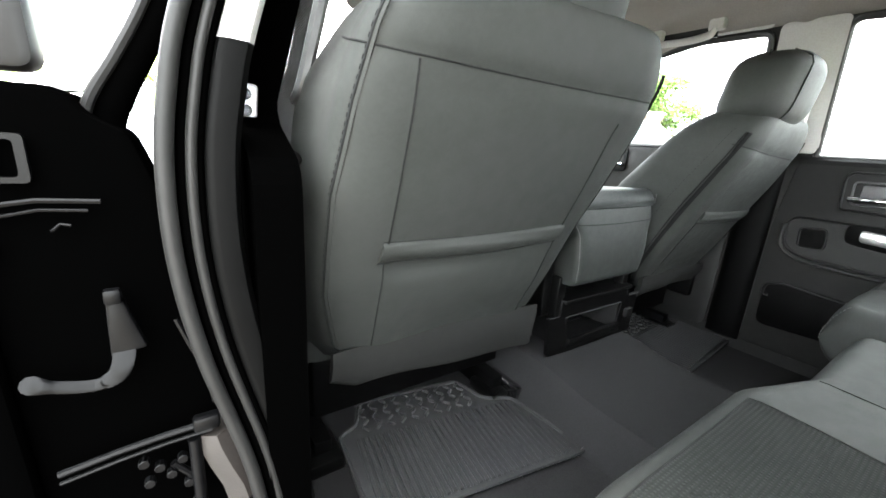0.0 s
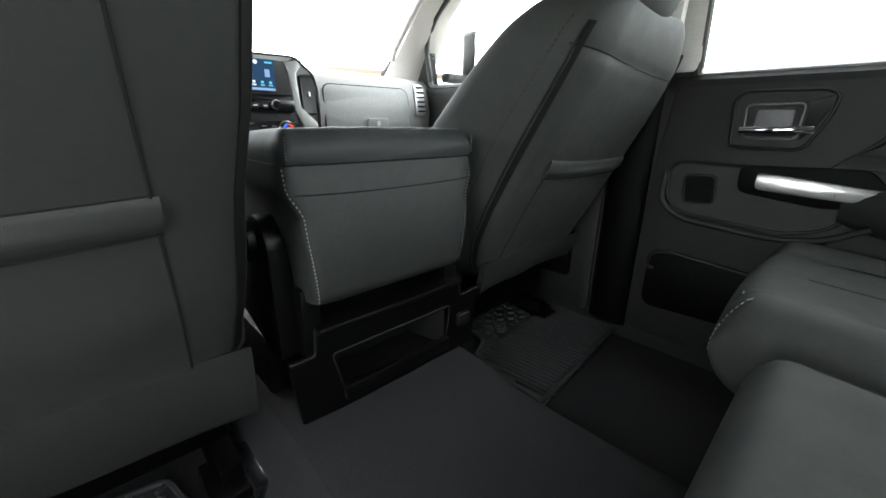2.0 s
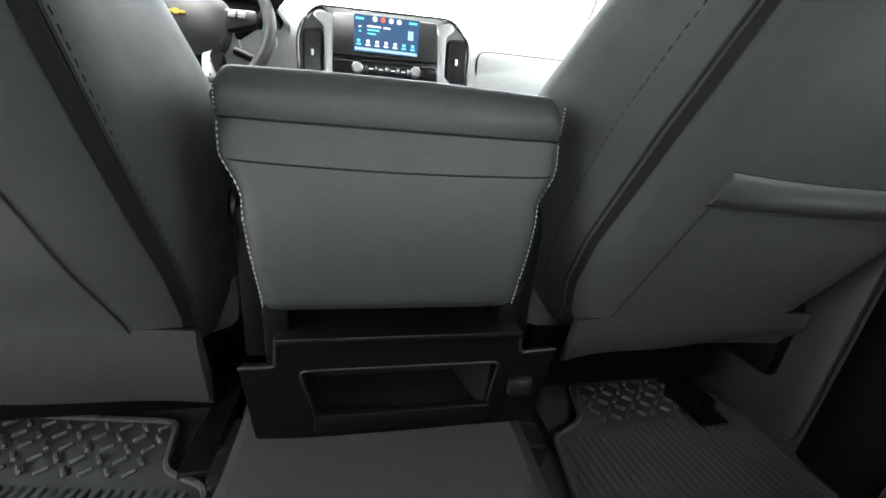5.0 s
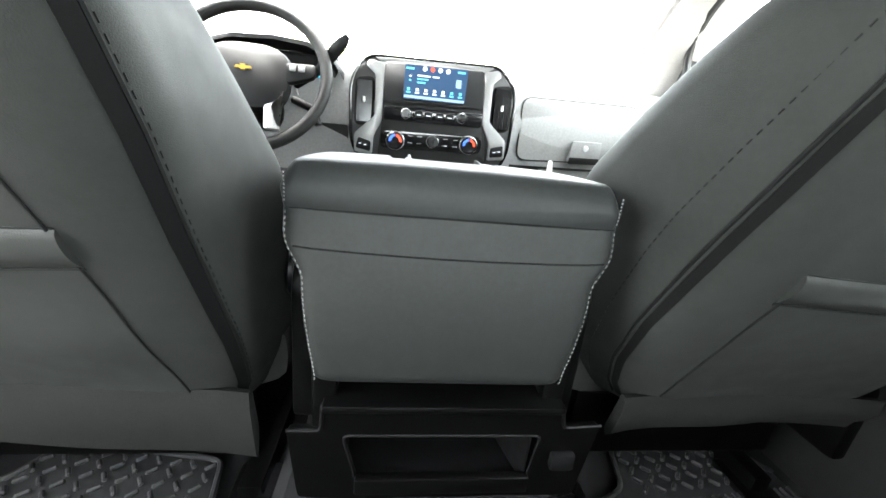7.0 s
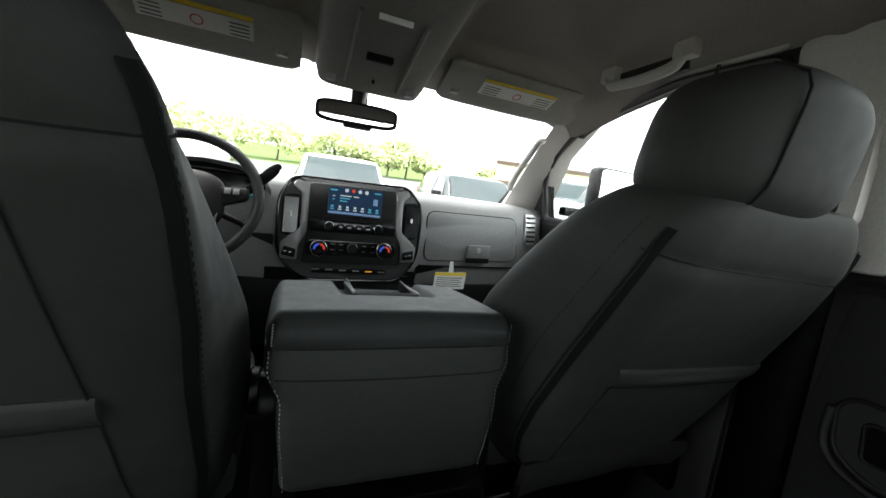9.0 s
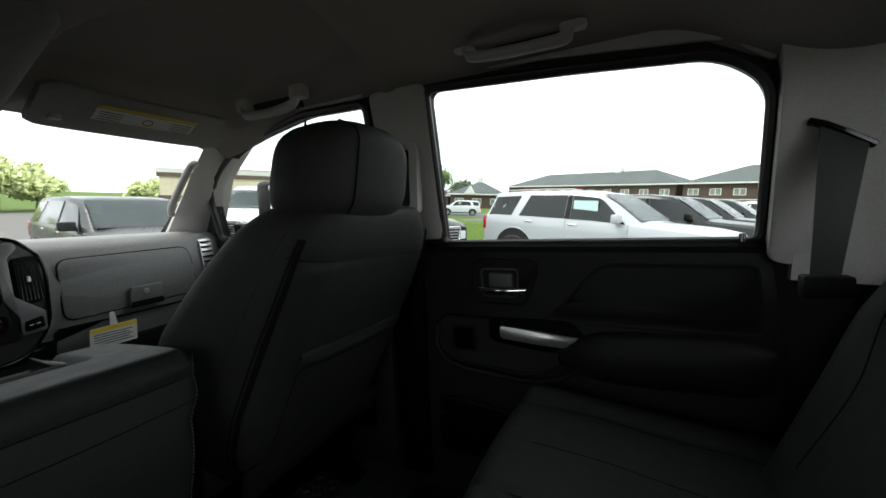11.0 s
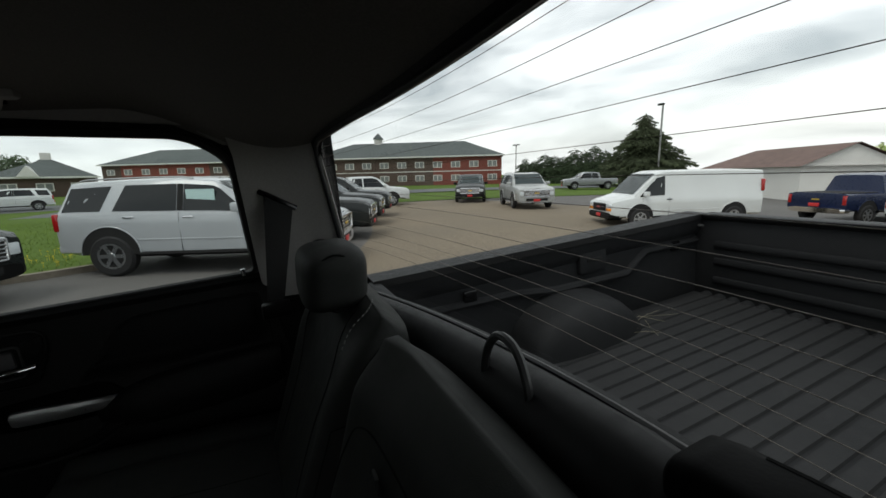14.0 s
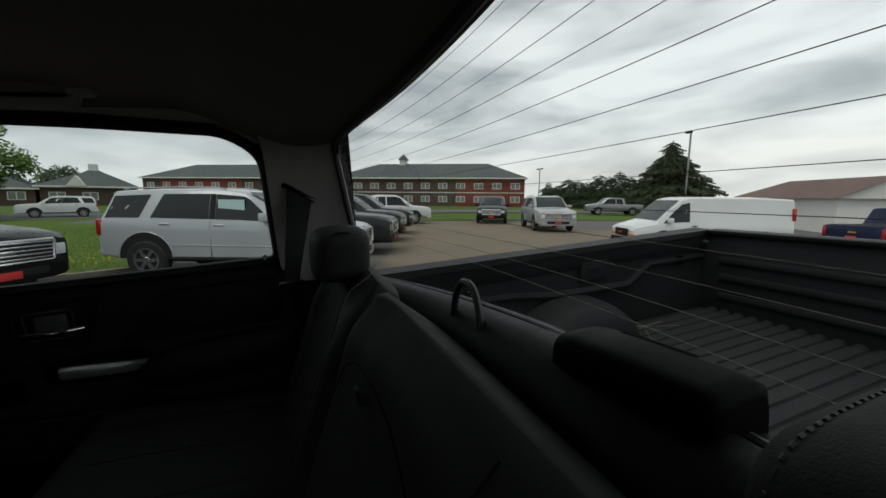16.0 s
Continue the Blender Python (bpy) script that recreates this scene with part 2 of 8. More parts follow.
def part(name, bm, mat, parent=None, label="", smooth=True, sharp=38.0, local=False, m=None):
    """Links a bmesh as one mesh object, under a thing or a part. The bmesh is in the truck's frame, or with local in its thing's."""
    me = bpy.data.meshes.new(name)
    bmesh.ops.recalc_face_normals(bm, faces=bm.faces)
    bm.to_mesh(me)
    bm.free()
    if smooth:
        me.shade_smooth()
        me.set_sharp_from_angle(angle=radians(sharp))
    me.materials.append(mat)
    ob = new(name, me)
    ob.matrix_basis = m or Matrix()
    WORLD_OF[ob] = ob.matrix_basis.copy()
    if parent is not None:
        ob.parent = parent
        if not local:
            ob.matrix_parent_inverse = WORLD_OF[parent].inverted()
        else:
            WORLD_OF[ob] = WORLD_OF[parent] @ ob.matrix_basis
    if label:
        ob["label"] = label
    return ob


def single(name, bm, mat, label, category, kind="", group="", smooth=True, sharp=38.0):
    return tagged(part(name, bm, mat, smooth=smooth, sharp=sharp), label, category, group, kind)


def mesh_box(x0, x1, y0, y1, z0, z1, bevel=0.0, seg=2, bm=None, m=None):
    bm = bm or bmesh.new()
    made = bmesh.ops.create_cube(bm, size=1.0)["verts"]
    bmesh.ops.scale(bm, vec=(abs(x1 - x0), abs(y1 - y0), abs(z1 - z0)), verts=made)
    bmesh.ops.translate(bm, vec=((x0 + x1) / 2, (y0 + y1) / 2, (z0 + z1) / 2), verts=made)
    if bevel:
        edges = list({e for w in made for e in w.link_edges})
        done = bmesh.ops.bevel(bm, geom=edges, offset=bevel, segments=seg, affect="EDGES", profile=0.5)
        made = list({w for f in done["faces"] for w in f.verts} | {w for w in made if w.is_valid})
    if m is not None:
        bmesh.ops.transform(bm, matrix=m, verts=[w for w in made if w.is_valid])
    return bm


def skin(rings, cap=True, closed=True, bm=None):
    """A skin over rings of points, ring by ring."""
    bm = bm or bmesh.new()
    rows = [[bm.verts.new(p) for p in r] for r in rings]
    k = len(rows[0])
    for a, b in zip(rows, rows[1:]):
        for i in range(k if closed else k - 1):
            j = (i + 1) % k
            try:
                bm.faces.new((a[i], a[j], b[j], b[i]))
            except ValueError:
                pass
    if cap and closed:
        bm.faces.new(list(reversed(rows[0])))
        bm.faces.new(rows[-1])
    return bm


def oval(cx, cy, hx, hy, power=4.0, count=28):
    """A rounded rectangle in two coordinates."""
    out = []
    for i in range(count):
        a = 2 * math.pi * i / count
        c, s = math.cos(a), math.sin(a)
        out.append((cx + hx * math.copysign(abs(c) ** (2 / power), c), cy + hy * math.copysign(abs(s) ** (2 / power), s)))
    return out


def tube(points, radius, sides=6, bm=None, closed=False):
    """A round cord along points."""
    bm = bm or bmesh.new()
    pts = [Vector(p) for p in points]
    rings = []
    side = None
    for i, p in enumerate(pts):
        if closed:
            d = pts[(i + 1) % len(pts)] - pts[i - 1]
        else:
            d = pts[min(i + 1, len(pts) - 1)] - pts[max(i - 1, 0)]
        d.normalize()
        if side is None:
            side = d.orthogonal().normalized()
        side = (side - d * side.dot(d)).normalized()
        up = d.cross(side)
        rings.append([p + (side * math.cos(2 * math.pi * k / sides) + up * math.sin(2 * math.pi * k / sides)) * radius for k in range(sides)])
    if closed:
        rings.append(rings[0])
    return skin(rings, cap=not closed, bm=bm)


def smooth_line(points, count=16):
    """Points along a smooth curve through the given ones."""
    pts = [Vector(p) for p in points]
    pts = [pts[0] * 2 - pts[1]] + pts + [pts[-1] * 2 - pts[-2]]
    out = []
    spans = len(pts) - 3
    for i in range(count + 1):
        u = i / count * spans
        k = min(int(u), spans - 1)
        f = u - k
        a, b, c, d = pts[k:k + 4]
        out.append(0.5 * ((2 * b) + (c - a) * f + (2 * a - 5 * b + 4 * c - d) * f * f + (3 * b - a - 3 * c + d) * f ** 3))
    return out


def plate(outline, depth, axis="y", at=0.0, bevel=0.0, bm=None):
    """An outline in two coordinates, given depth along the third axis from at."""
    bm = bm or bmesh.new()
    def put(u, w, d):
        return {"x": (d, u, w), "y": (u, d, w), "z": (u, w, d)}[axis]
    lo = [bm.verts.new(put(u, w, at)) for u, w in outline]
    hi = [bm.verts.new(put(u, w, at + depth)) for u, w in outline]
    fs = [bm.faces.new(lo), bm.faces.new(list(reversed(hi)))]
    k = len(lo)
    for i in range(k):
        fs.append(bm.faces.new((lo[i], hi[i], hi[(i + 1) % k], lo[(i + 1) % k])))
    if bevel:
        bmesh.ops.recalc_face_normals(bm, faces=fs)
        edges = [e for e in bm.edges if len(e.link_faces) == 2 and e.calc_face_angle(0) > 0.6]
        bmesh.ops.bevel(bm, geom=edges, offset=bevel, segments=2, affect="EDGES", profile=0.5)
    return bm


def panel(outer, holes, depth, axis="x", at=0.0):
    """A plate with openings cut through it: outer and holes are outlines in two coordinates."""
    bm = bmesh.new()
    def put(u, w, d):
        return {"x": (d, u, w), "y": (u, d, w), "z": (u, w, d)}[axis]
    loops = []
    for ring in (outer, *holes):
        vs = [bm.verts.new(put(u, w, at)) for u, w in ring]
        loops.append([bm.edges.new((vs[i], vs[(i + 1) % len(vs)])) for i in range(len(vs))])
    bmesh.ops.triangle_fill(bm, use_beauty=True, use_dissolve=False, edges=[e for lp in loops for e in lp])
    faces = list(bm.faces)
    got = bmesh.ops.extrude_face_region(bm, geom=faces)
    vec = {"x": (depth, 0, 0), "y": (0, depth, 0), "z": (0, 0, depth)}[axis]
    bmesh.ops.translate(bm, vec=vec, verts=[g for g in got["geom"] if isinstance(g, bmesh.types.BMVert)])
    return bm


def disc(radius, depth, sides=24, m=None, bm=None, inner=0.0):
    """A wheel-like disc round the local z axis, from 0 to depth, or a ring where inner is given."""
    bm = bm or bmesh.new()
    def ringpts(r, z):
        return [(r * math.cos(2 * math.pi * i / sides), r * math.sin(2 * math.pi * i / sides), z) for i in range(sides)]
    e = min(depth * 0.25, radius * 0.12)
    if inner:
        rings = [ringpts(inner, 0), ringpts(radius - e, 0), ringpts(radius, e), ringpts(radius, depth - e), ringpts(radius - e, depth), ringpts(inner, depth), ringpts(inner, 0)]
        made = skin(rings, cap=False)
    else:
        made = skin([ringpts(radius - e, 0), ringpts(radius, e), ringpts(radius, depth - e), ringpts(radius - e, depth)])
    if m is not None:
        bmesh.ops.transform(made, matrix=m, verts=made.verts)
    me = bpy.data.meshes.new("tmp")
    made.to_mesh(me)
    made.free()
    bm.from_mesh(me)
    bpy.data.meshes.remove(me)
    return bm


def drape(bm, m):
    bmesh.ops.transform(bm, matrix=m, verts=bm.verts)
    return bm


def snap(ob, points, way, off=0.0):
    """Points moved along a direction until they meet a part's surface, then lifted off it."""
    me = ob.data
    tree = BVHTree.FromPolygons([w.co for w in me.vertices], [p.vertices for p in me.polygons])
    way = Vector(way).normalized()
    out = []
    for p in points:
        p = Vector(p)
        found = tree.ray_cast(p - way * 0.15, way)[0]
        out.append((found if found is not None else p) - way * off)
    return out


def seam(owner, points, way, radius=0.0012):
    """A sewn seam laid along a padded part, its shade painted as a dark cord."""
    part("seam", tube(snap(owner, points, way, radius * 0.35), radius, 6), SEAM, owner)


def ramp(a, b, v):
    v = min(1.0, max(0.0, (v - a) / (b - a)))
    return v * v * (3 - 2 * v)


# ---- the cab: floor, walls, openings, roof ----
def floor_z(x, y):
    return 0.045 + (0.125 + 0.03 * ramp(0.25, 0.47, y)) * ramp(0.31, 0.22, abs(x + 0.01)) + 0.10 * ramp(0.80, 1.15, y)


bm = bmesh.new()
NX, NY = 60, 56
grid = [[bm.verts.new((-1.0 + 1.9 * i / NX, -0.92 + 2.64 * j / NY, floor_z(-1.0 + 1.9 * i / NX, -0.92 + 2.64 * j / NY) + 0.002 * noise.noise(Vector((i * 0.7, j * 0.7, 0))))) for i in range(NX + 1)] for j in range(NY + 1)]
for j in range(NY):
    for i in range(NX):
        bm.faces.new((grid[j][i], grid[j][i + 1], grid[j + 1][i + 1], grid[j + 1][i]))
low = bmesh.ops.extrude_face_region(bm, geom=list(bm.faces))
for g in low["geom"]:
    if isinstance(g, bmesh.types.BMVert):
        g.co.z = -0.06
single("floor", bm, CARPET, "charcoal carpeted cab floor with a raised tunnel", "floor", "structure")


def lean_right(bm):
    for w in bm.verts:
        if w.co.z > 0.88:
            w.co.x -= 0.245 * (w.co.z - 0.88)
    return bm


def lean_left(bm):
    for w in bm.verts:
        if w.co.z > 0.88:
            w.co.x += 0.245 * (w.co.z - 0.88)
    return bm


def rounded(points, radius, steps=5):
    """An outline with its corners rounded; radius may be one number or one a corner."""
    out = []
    k = len(points)
    for i in range(k):
        p, a, b = Vector(points[i]), Vector(points[i - 1]), Vector(points[(i + 1) % k])
        r = radius[i] if isinstance(radius, (list, tuple)) else radius
        u, w = (a - p), (b - p)
        r = min(r, u.length * 0.45, w.length * 0.45)
        if r < 1e-4:
            out.append(tuple(p))
            continue
        s, e = p + u.normalized() * r, p + w.normalized() * r
        for j in range(steps + 1):
            f = j / steps
            out.append(tuple((1 - f) ** 2 * s + 2 * f * (1 - f) * p + f * f * e))
    return out


REAR_HOLE = rounded([(0.230, 0.880), (-0.565, 0.882), (-0.560, 1.215), (-0.47, 1.280), (-0.15, 1.305), (0.218, 1.325)], [0.02, 0.03, 0.05, 0.06, 0.05, 0.03])
FRONT_HOLE = rounded([(1.31, 0.905), (0.44, 0.895), (0.43, 1.318), (0.68, 1.322), (0.90, 1.287), (1.07, 1.25), (1.21, 1.175), (1.30, 1.08)], [0.03, 0.03, 0.03, 0.03, 0.05, 0.05, 0.05, 0.05])
SIDE = rounded([(1.80, -0.06), (-0.825, -0.06), (-0.825, 1.40), (0.95, 1.40), (1.80, 0.92)], 0.01)
wall_bm = lean_right(panel(SIDE, [REAR_HOLE, FRONT_HOLE], 0.045, "x", 0.855))
single("wall_right", wall_bm, PLASTIC_SOFT, "dark trimmed cab side with two window openings", "cab side", "structure", smooth=False)
DOORWAY = rounded([(0.30, 0.08), (0.14, 0.12), (0.02, 0.42), (-0.36, 0.50), (-0.36, 1.22), (0.40, 1.28), (0.44, 0.86), (0.30, 0.80)], 0.04)
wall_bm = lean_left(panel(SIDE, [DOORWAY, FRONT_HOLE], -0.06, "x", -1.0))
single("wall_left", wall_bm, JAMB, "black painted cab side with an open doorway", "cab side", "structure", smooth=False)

# rear wall with its window opening
BACK_HOLE = rounded([(-0.78, 0.913), (-0.25, 0.913), (0.745, 0.815), (0.652, 1.232), (0.40, 1.247), (-0.40, 1.252), (-0.68, 1.235)], [0.05, 0.1, 0.05, 0.06, 0.1, 0.1, 0.06])
BACK_HOLE = [tuple(Vector(BACK_HOLE[i]).lerp(Vector(BACK_HOLE[(i + 1) % len(BACK_HOLE)]), k / 10)) for i in range(len(BACK_HOLE)) for k in range(10)]


def bowed(x):
    """The back of the cab bows to the rear in the middle."""
    return 0.085 * ((x + 0.08) / 0.8) ** 2


def sill_drop(x):
    """The ledge under the rear window falls towards the right."""
    return 0.1 * max(0.0, x + 0.25)


def lean_back(bm):
    for w in bm.verts:
        if w.co.z > 0.90:
            w.co.y += 0.20 * (w.co.z - 0.90)
        w.co.y += bowed(w.co.x)
    return bm


back = lean_back(panel([(-1.03, -0.06), (0.95, -0.06), (0.95, 1.40), (-1.03, 1.40)], [BACK_HOLE], -0.015, "y", -0.897))
single("wall_rear", back, PLASTIC, "dark cab back wall round the rear window", "cab wall", "structure", smooth=False)
fire = mesh_box(-1.03, 0.95, 1.74, 1.80, -0.06, 0.92)
single("wall_front", fire, PLASTIC, "dark bulkhead under the dash", "bulkhead", "structure", smooth=False)


def roof_back(x):
    """The rear edge of the headliner, along the top of the rear window."""
    return -0.835 + bowed(x)


# headliner: a soft moulded sheet with two sunken fields above the front seats
def roof_z(x, y):
    z = 1.392 - 0.055 * (abs(x) / 0.74) ** 6
    z -= 0.105 * ramp(0.62, 1.14, y) + 0.132 * ramp(0.42, 0.0, y - roof_back(x))
    side = abs(x + 0.01)
    # above each front seat a sunken field with a firm edge: along the console, and swept outwards behind the seat
    edge = 0.13 + 0.10 * ramp(0.95, 0.45, y)
    back = 0.22 + 0.20 * max(0.0, side - 0.2)
    z += 0.040 * ramp(edge, edge + 0.030, side) * ramp(back, back + 0.05, y) * ramp(0.97, 0.90, y) * ramp(0.71, 0.62, side)
    ridge = abs(y - back - 0.005)
    z -= 0.010 * ramp(0.045, 0.0, ridge) * ramp(edge - 0.05, edge + 0.05, side)
    z -= 0.012 * ramp(0.20, 0.16, side) * ramp(0.10, 0.3, y)
    return z


bm = bmesh.new()
NX, NY = 110, 120
rows = []
for j in range(NY + 1):
    row = []
    for i in range(NX + 1):
        x = -0.90 + 1.66 * i / NX
        y = roof_back(x) + (1.14 - roof_back(x)) * j / NY
        row.append(bm.verts.new((x, y, roof_z(x, y))))
    rows.append(row)
for j in range(NY):
    for i in range(NX):
        bm.faces.new((rows[j][i], rows[j + 1][i], rows[j + 1][i + 1], rows[j][i + 1]))
up = bmesh.ops.extrude_face_region(bm, geom=list(bm.faces))
for g in up["geom"]:
    if isinstance(g, bmesh.types.BMVert):
        g.co.z = 1.44
single("ceiling", bm, HEADLINER, "grey cloth headliner moulded with soft ridges", "headliner", "structure", sharp=60)
single("roof", mesh_box(-0.98, 0.86, -0.93, 1.08, 1.445, 1.47, 0.01), BLACKPAINT, "black painted cab roof", "roof", "structure")

# windscreen and its surround
def screen_at(u, w):
    """A place on the windscreen: u across from -1 to 1, w up from 0 to 1."""
    half = 0.80 + (0.69 - 0.80) * w
    return Vector((-0.02 + u * half, 1.70 - 0.56 * w - 0.08 * u * u, 0.93 + 0.36 * w + 0.012 * (1 - u * u)))


bm = bmesh.new()
glass_rows = [[bm.verts.new(screen_at(-1 + 2 * i / 16, j / 8)) for i in range(17)] for j in range(9)]
for j in range(8):
    for i in range(16):
        bm.faces.new((glass_rows[j][i], glass_rows[j][i + 1], glass_rows[j + 1][i + 1], glass_rows[j + 1][i]))
window_1 = single("window_1", bm, CLEAR, "clear windscreen glass", "windscreen", "structure")
window_1.visible_shadow = False
for s, name in ((1, "pillar_front_right"), (-1, "pillar_front_left")):
    rings = []
    for k in range(13):
        w = k / 12
        p = screen_at(s, w)
        q = Vector((0.87 - 0.245 * max(0, p.z - 0.88) if s > 0 else -0.985 + 0.245 * max(0, p.z - 0.88), p.y - max(0.03, 0.22 - 0.28 * w), p.z - 0.01))
        out = Vector((0.05 * s, 0.05, 0.02))
        rings.append([p, p + out, q + Vector((0.06 * s, 0, 0)), q, q * 0.62 + p * 0.38 + Vector((-0.035 * s, -0.01, 0)), p * 0.8 + q * 0.2 + Vector((-0.035 * s, -0.015, 0))])
    single(name, skin(rings), PILLAR, "light grey moulded windscreen pillar trim", "pillar trim", "structure", sharp=50)
# upper header above the windscreen
rings = []
for k in range(17):
    u = -1 + k / 8
    p = screen_at(u, 1.0)
    rings.append([p + Vector((0, 0.04, -0.012)), p + Vector((0, 0.05, 0.06)), p + Vector((0, -0.16, 0.10)), p + Vector((0, -0.05, 0.0))])
single("trim", skin(rings), HEADLINER, "grey cloth header above the windscreen", "header trim", "structure", sharp=50)


# side glass and its dark rubber runs
def side_glass(name, hole, x, lean, label, mat=CLEAR):
    ob = single(name, lean(plate(hole, 0.004, "x", x)), mat, label, "window", "structure", smooth=False)
    ob.visible_shadow = False
    return ob


window_2 = side_glass("window_2", REAR_HOLE, 0.885, lean_right, "clear rear door window glass")
window_3 = side_glass("window_3", FRONT_HOLE, 0.885, lean_right, "clear front door window glass")
window_4 = side_glass("window_4", FRONT_HOLE, -1.0, lean_left, "clear driver door window glass")
for hole, x, lean, owner in ((REAR_HOLE, 0.853, lean_right, window_2), (FRONT_HOLE, 0.853, lean_right, window_3), (FRONT_HOLE, -0.968, lean_left, window_4)):
    ringpts = [(x, u, w) for u, w in hole]
    b2 = tube(ringpts, 0.012, 8, closed=True)
    part("window_seal", lean(b2), RUBBER, owner, "black rubber window seal")

# light grey upper pillar trims on the right
def pillar_plate(name, outline, label, thick=0.012):
    return single(name, lean_right(plate(rounded(outline, 0.025), -thick, "x", 0.853, 0.004)), PILLAR, label, "pillar trim", "structure")


pillar_plate("pillar_middle_right", [(0.415, 0.895), (0.225, 0.895), (0.215, 1.34), (0.405, 1.34)], "light grey moulded door pillar trim")
rings = []
for k in range(13):
    z = 0.09 + 0.80 * k / 12
    out = 0.842 - 0.012 * math.sin(math.pi * k / 12)
    rings.append([(0.853, 0.305, z), (out + 0.004, 0.312, z), (out - 0.004, 0.335, z), (out - 0.004, 0.395, z), (out + 0.004, 0.425, z), (0.853, 0.435, z)])
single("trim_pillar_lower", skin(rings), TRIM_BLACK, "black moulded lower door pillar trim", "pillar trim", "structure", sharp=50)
pillar_plate("pillar_rear_right", [(-0.572, 0.84), (-0.805, 0.80), (-0.775, 1.37), (-0.565, 1.38)], "light grey moulded rear corner pillar trim", 0.03)
pillar_plate("trim_door_head", [(0.232, 1.352), (-0.15, 1.330), (-0.475, 1.302), (-0.562, 1.24), (-0.565, 1.42), (0.232, 1.42)], "light grey trim above the rear door")
pillar_plate("trim_door_head_front", [(0.42, 1.332), (0.68, 1.336), (0.90, 1.302), (1.07, 1.265), (1.20, 1.20), (1.22, 1.23), (1.0, 1.36), (0.42, 1.42)], "light grey trim above the front door")

# the corner trim sweeps from the side to the edge of the rear window
rings = []
for k in range(15):
    z = 0.80 + 0.56 * k / 14
    side_x = 0.8205 - 0.245 * max(0.0, z - 0.88)
    edge_x = 0.752 - 0.222 * (z - 0.815)
    wall_y = -0.894 + 0.20 * max(0.0, z - 0.90) + bowed(edge_x)
    a, e = Vector((side_x, wall_y + 0.19, z)), Vector((edge_x - 0.014, wall_y - 0.017, z))
    c = Vector((side_x - 0.008, wall_y + 0.09, z))
    curve = [(1 - f) ** 2 * a + 2 * f * (1 - f) * c + f * f * e for f in (i / 10 for i in range(11))]
    rings.append(curve + [e + Vector((0.006, -0.002, 0)), Vector((side_x + 0.03, wall_y - 0.006, z)), a + Vector((0.03, 0, 0))])
single("trim_rear_corner", skin(rings), PILLAR, "light grey moulded trim sweeping round to the rear window", "pillar trim", "structure", sharp=50)

# rear window, heater wires, sill roll
def back_y(z):
    return -0.915 + 0.20 * (z - 0.90)


BACK_FINE = [tuple(Vector(BACK_HOLE[i]).lerp(Vector(BACK_HOLE[(i + 1) % len(BACK_HOLE)]), k / 12)) for i in range(len(BACK_HOLE)) for k in range(12)]
pane = bmesh.new()
cols = []
for i in range(41):
    x = -0.77 + 1.52 * i / 40
    cols.append([pane.verts.new((x, -0.918, z)) for z in (0.80, 1.10, 1.29)])
for a, b in zip(cols, cols[1:]):
    for j in range(2):
        pane.faces.new((a[j], b[j], b[j + 1], a[j + 1]))
ob = single("window_5", lean_back(pane), CLEAR, "rear window glass with fine heater wires", "window", "structure", smooth=False)
ob.visible_shadow = False
window_5 = ob
for k in range(13):
    z = 0.955 + 0.0240 * k
    half = 0.725 - (z - 0.945) * 0.12
    pts = [(x, back_y(z) + 0.004 + bowed(x), z) for x in (-half + 2 * half * i / 40 for i in range(41))]
    part("heater_wire", tube(pts, 0.00032, 4), WIRE, window_5)
part("window_seal", lean_back(tube([(u, -0.898, w) for u, w in BACK_FINE], 0.005, 8, closed=True)), RUBBER, window_5, "black rubber window seal")

rings = []
for k in range(25):
    x = -0.88 + 1.72 * k / 24
    bow = bowed(x) + 0.01
    prof = [(-0.905, 0.80), (-0.905, 0.935), (-0.888, 0.944), (-0.868, 0.940), (-0.845, 0.922), (-0.832, 0.895), (-0.835, 0.86), (-0.85, 0.80)]
    rings.append([(x, y + bow, z - 0.022 - sill_drop(x)) for y, z in prof])
single("window_sill", skin(rings), PLASTIC, "dark padded roll under the rear window", "sill", "structure", sharp=50)


# ---- front seats ----
def along(points, z):
    """A smooth value by height through (height, value) pairs."""
    if z <= points[0][0]:
        return points[0][1]
    for (z0, v0), (z1, v1) in zip(points, points[1:]):
        if z <= z1:
            return v0 + (v1 - v0) * (z - z0) / (z1 - z0)
    return points[-1][1]


REAR = [(0.335, 0.530), (0.36, 0.508), (0.45, 0.466), (0.55, 0.416), (0.66, 0.364), (0.76, 0.314), (0.85, 0.270), (0.90, 0.247), (1.05, 0.180)]
DEPTH = [(0.335, 0.19), (0.36, 0.24), (0.45, 0.275), (0.66, 0.28), (0.85, 0.262), (1.0, 0.235)]


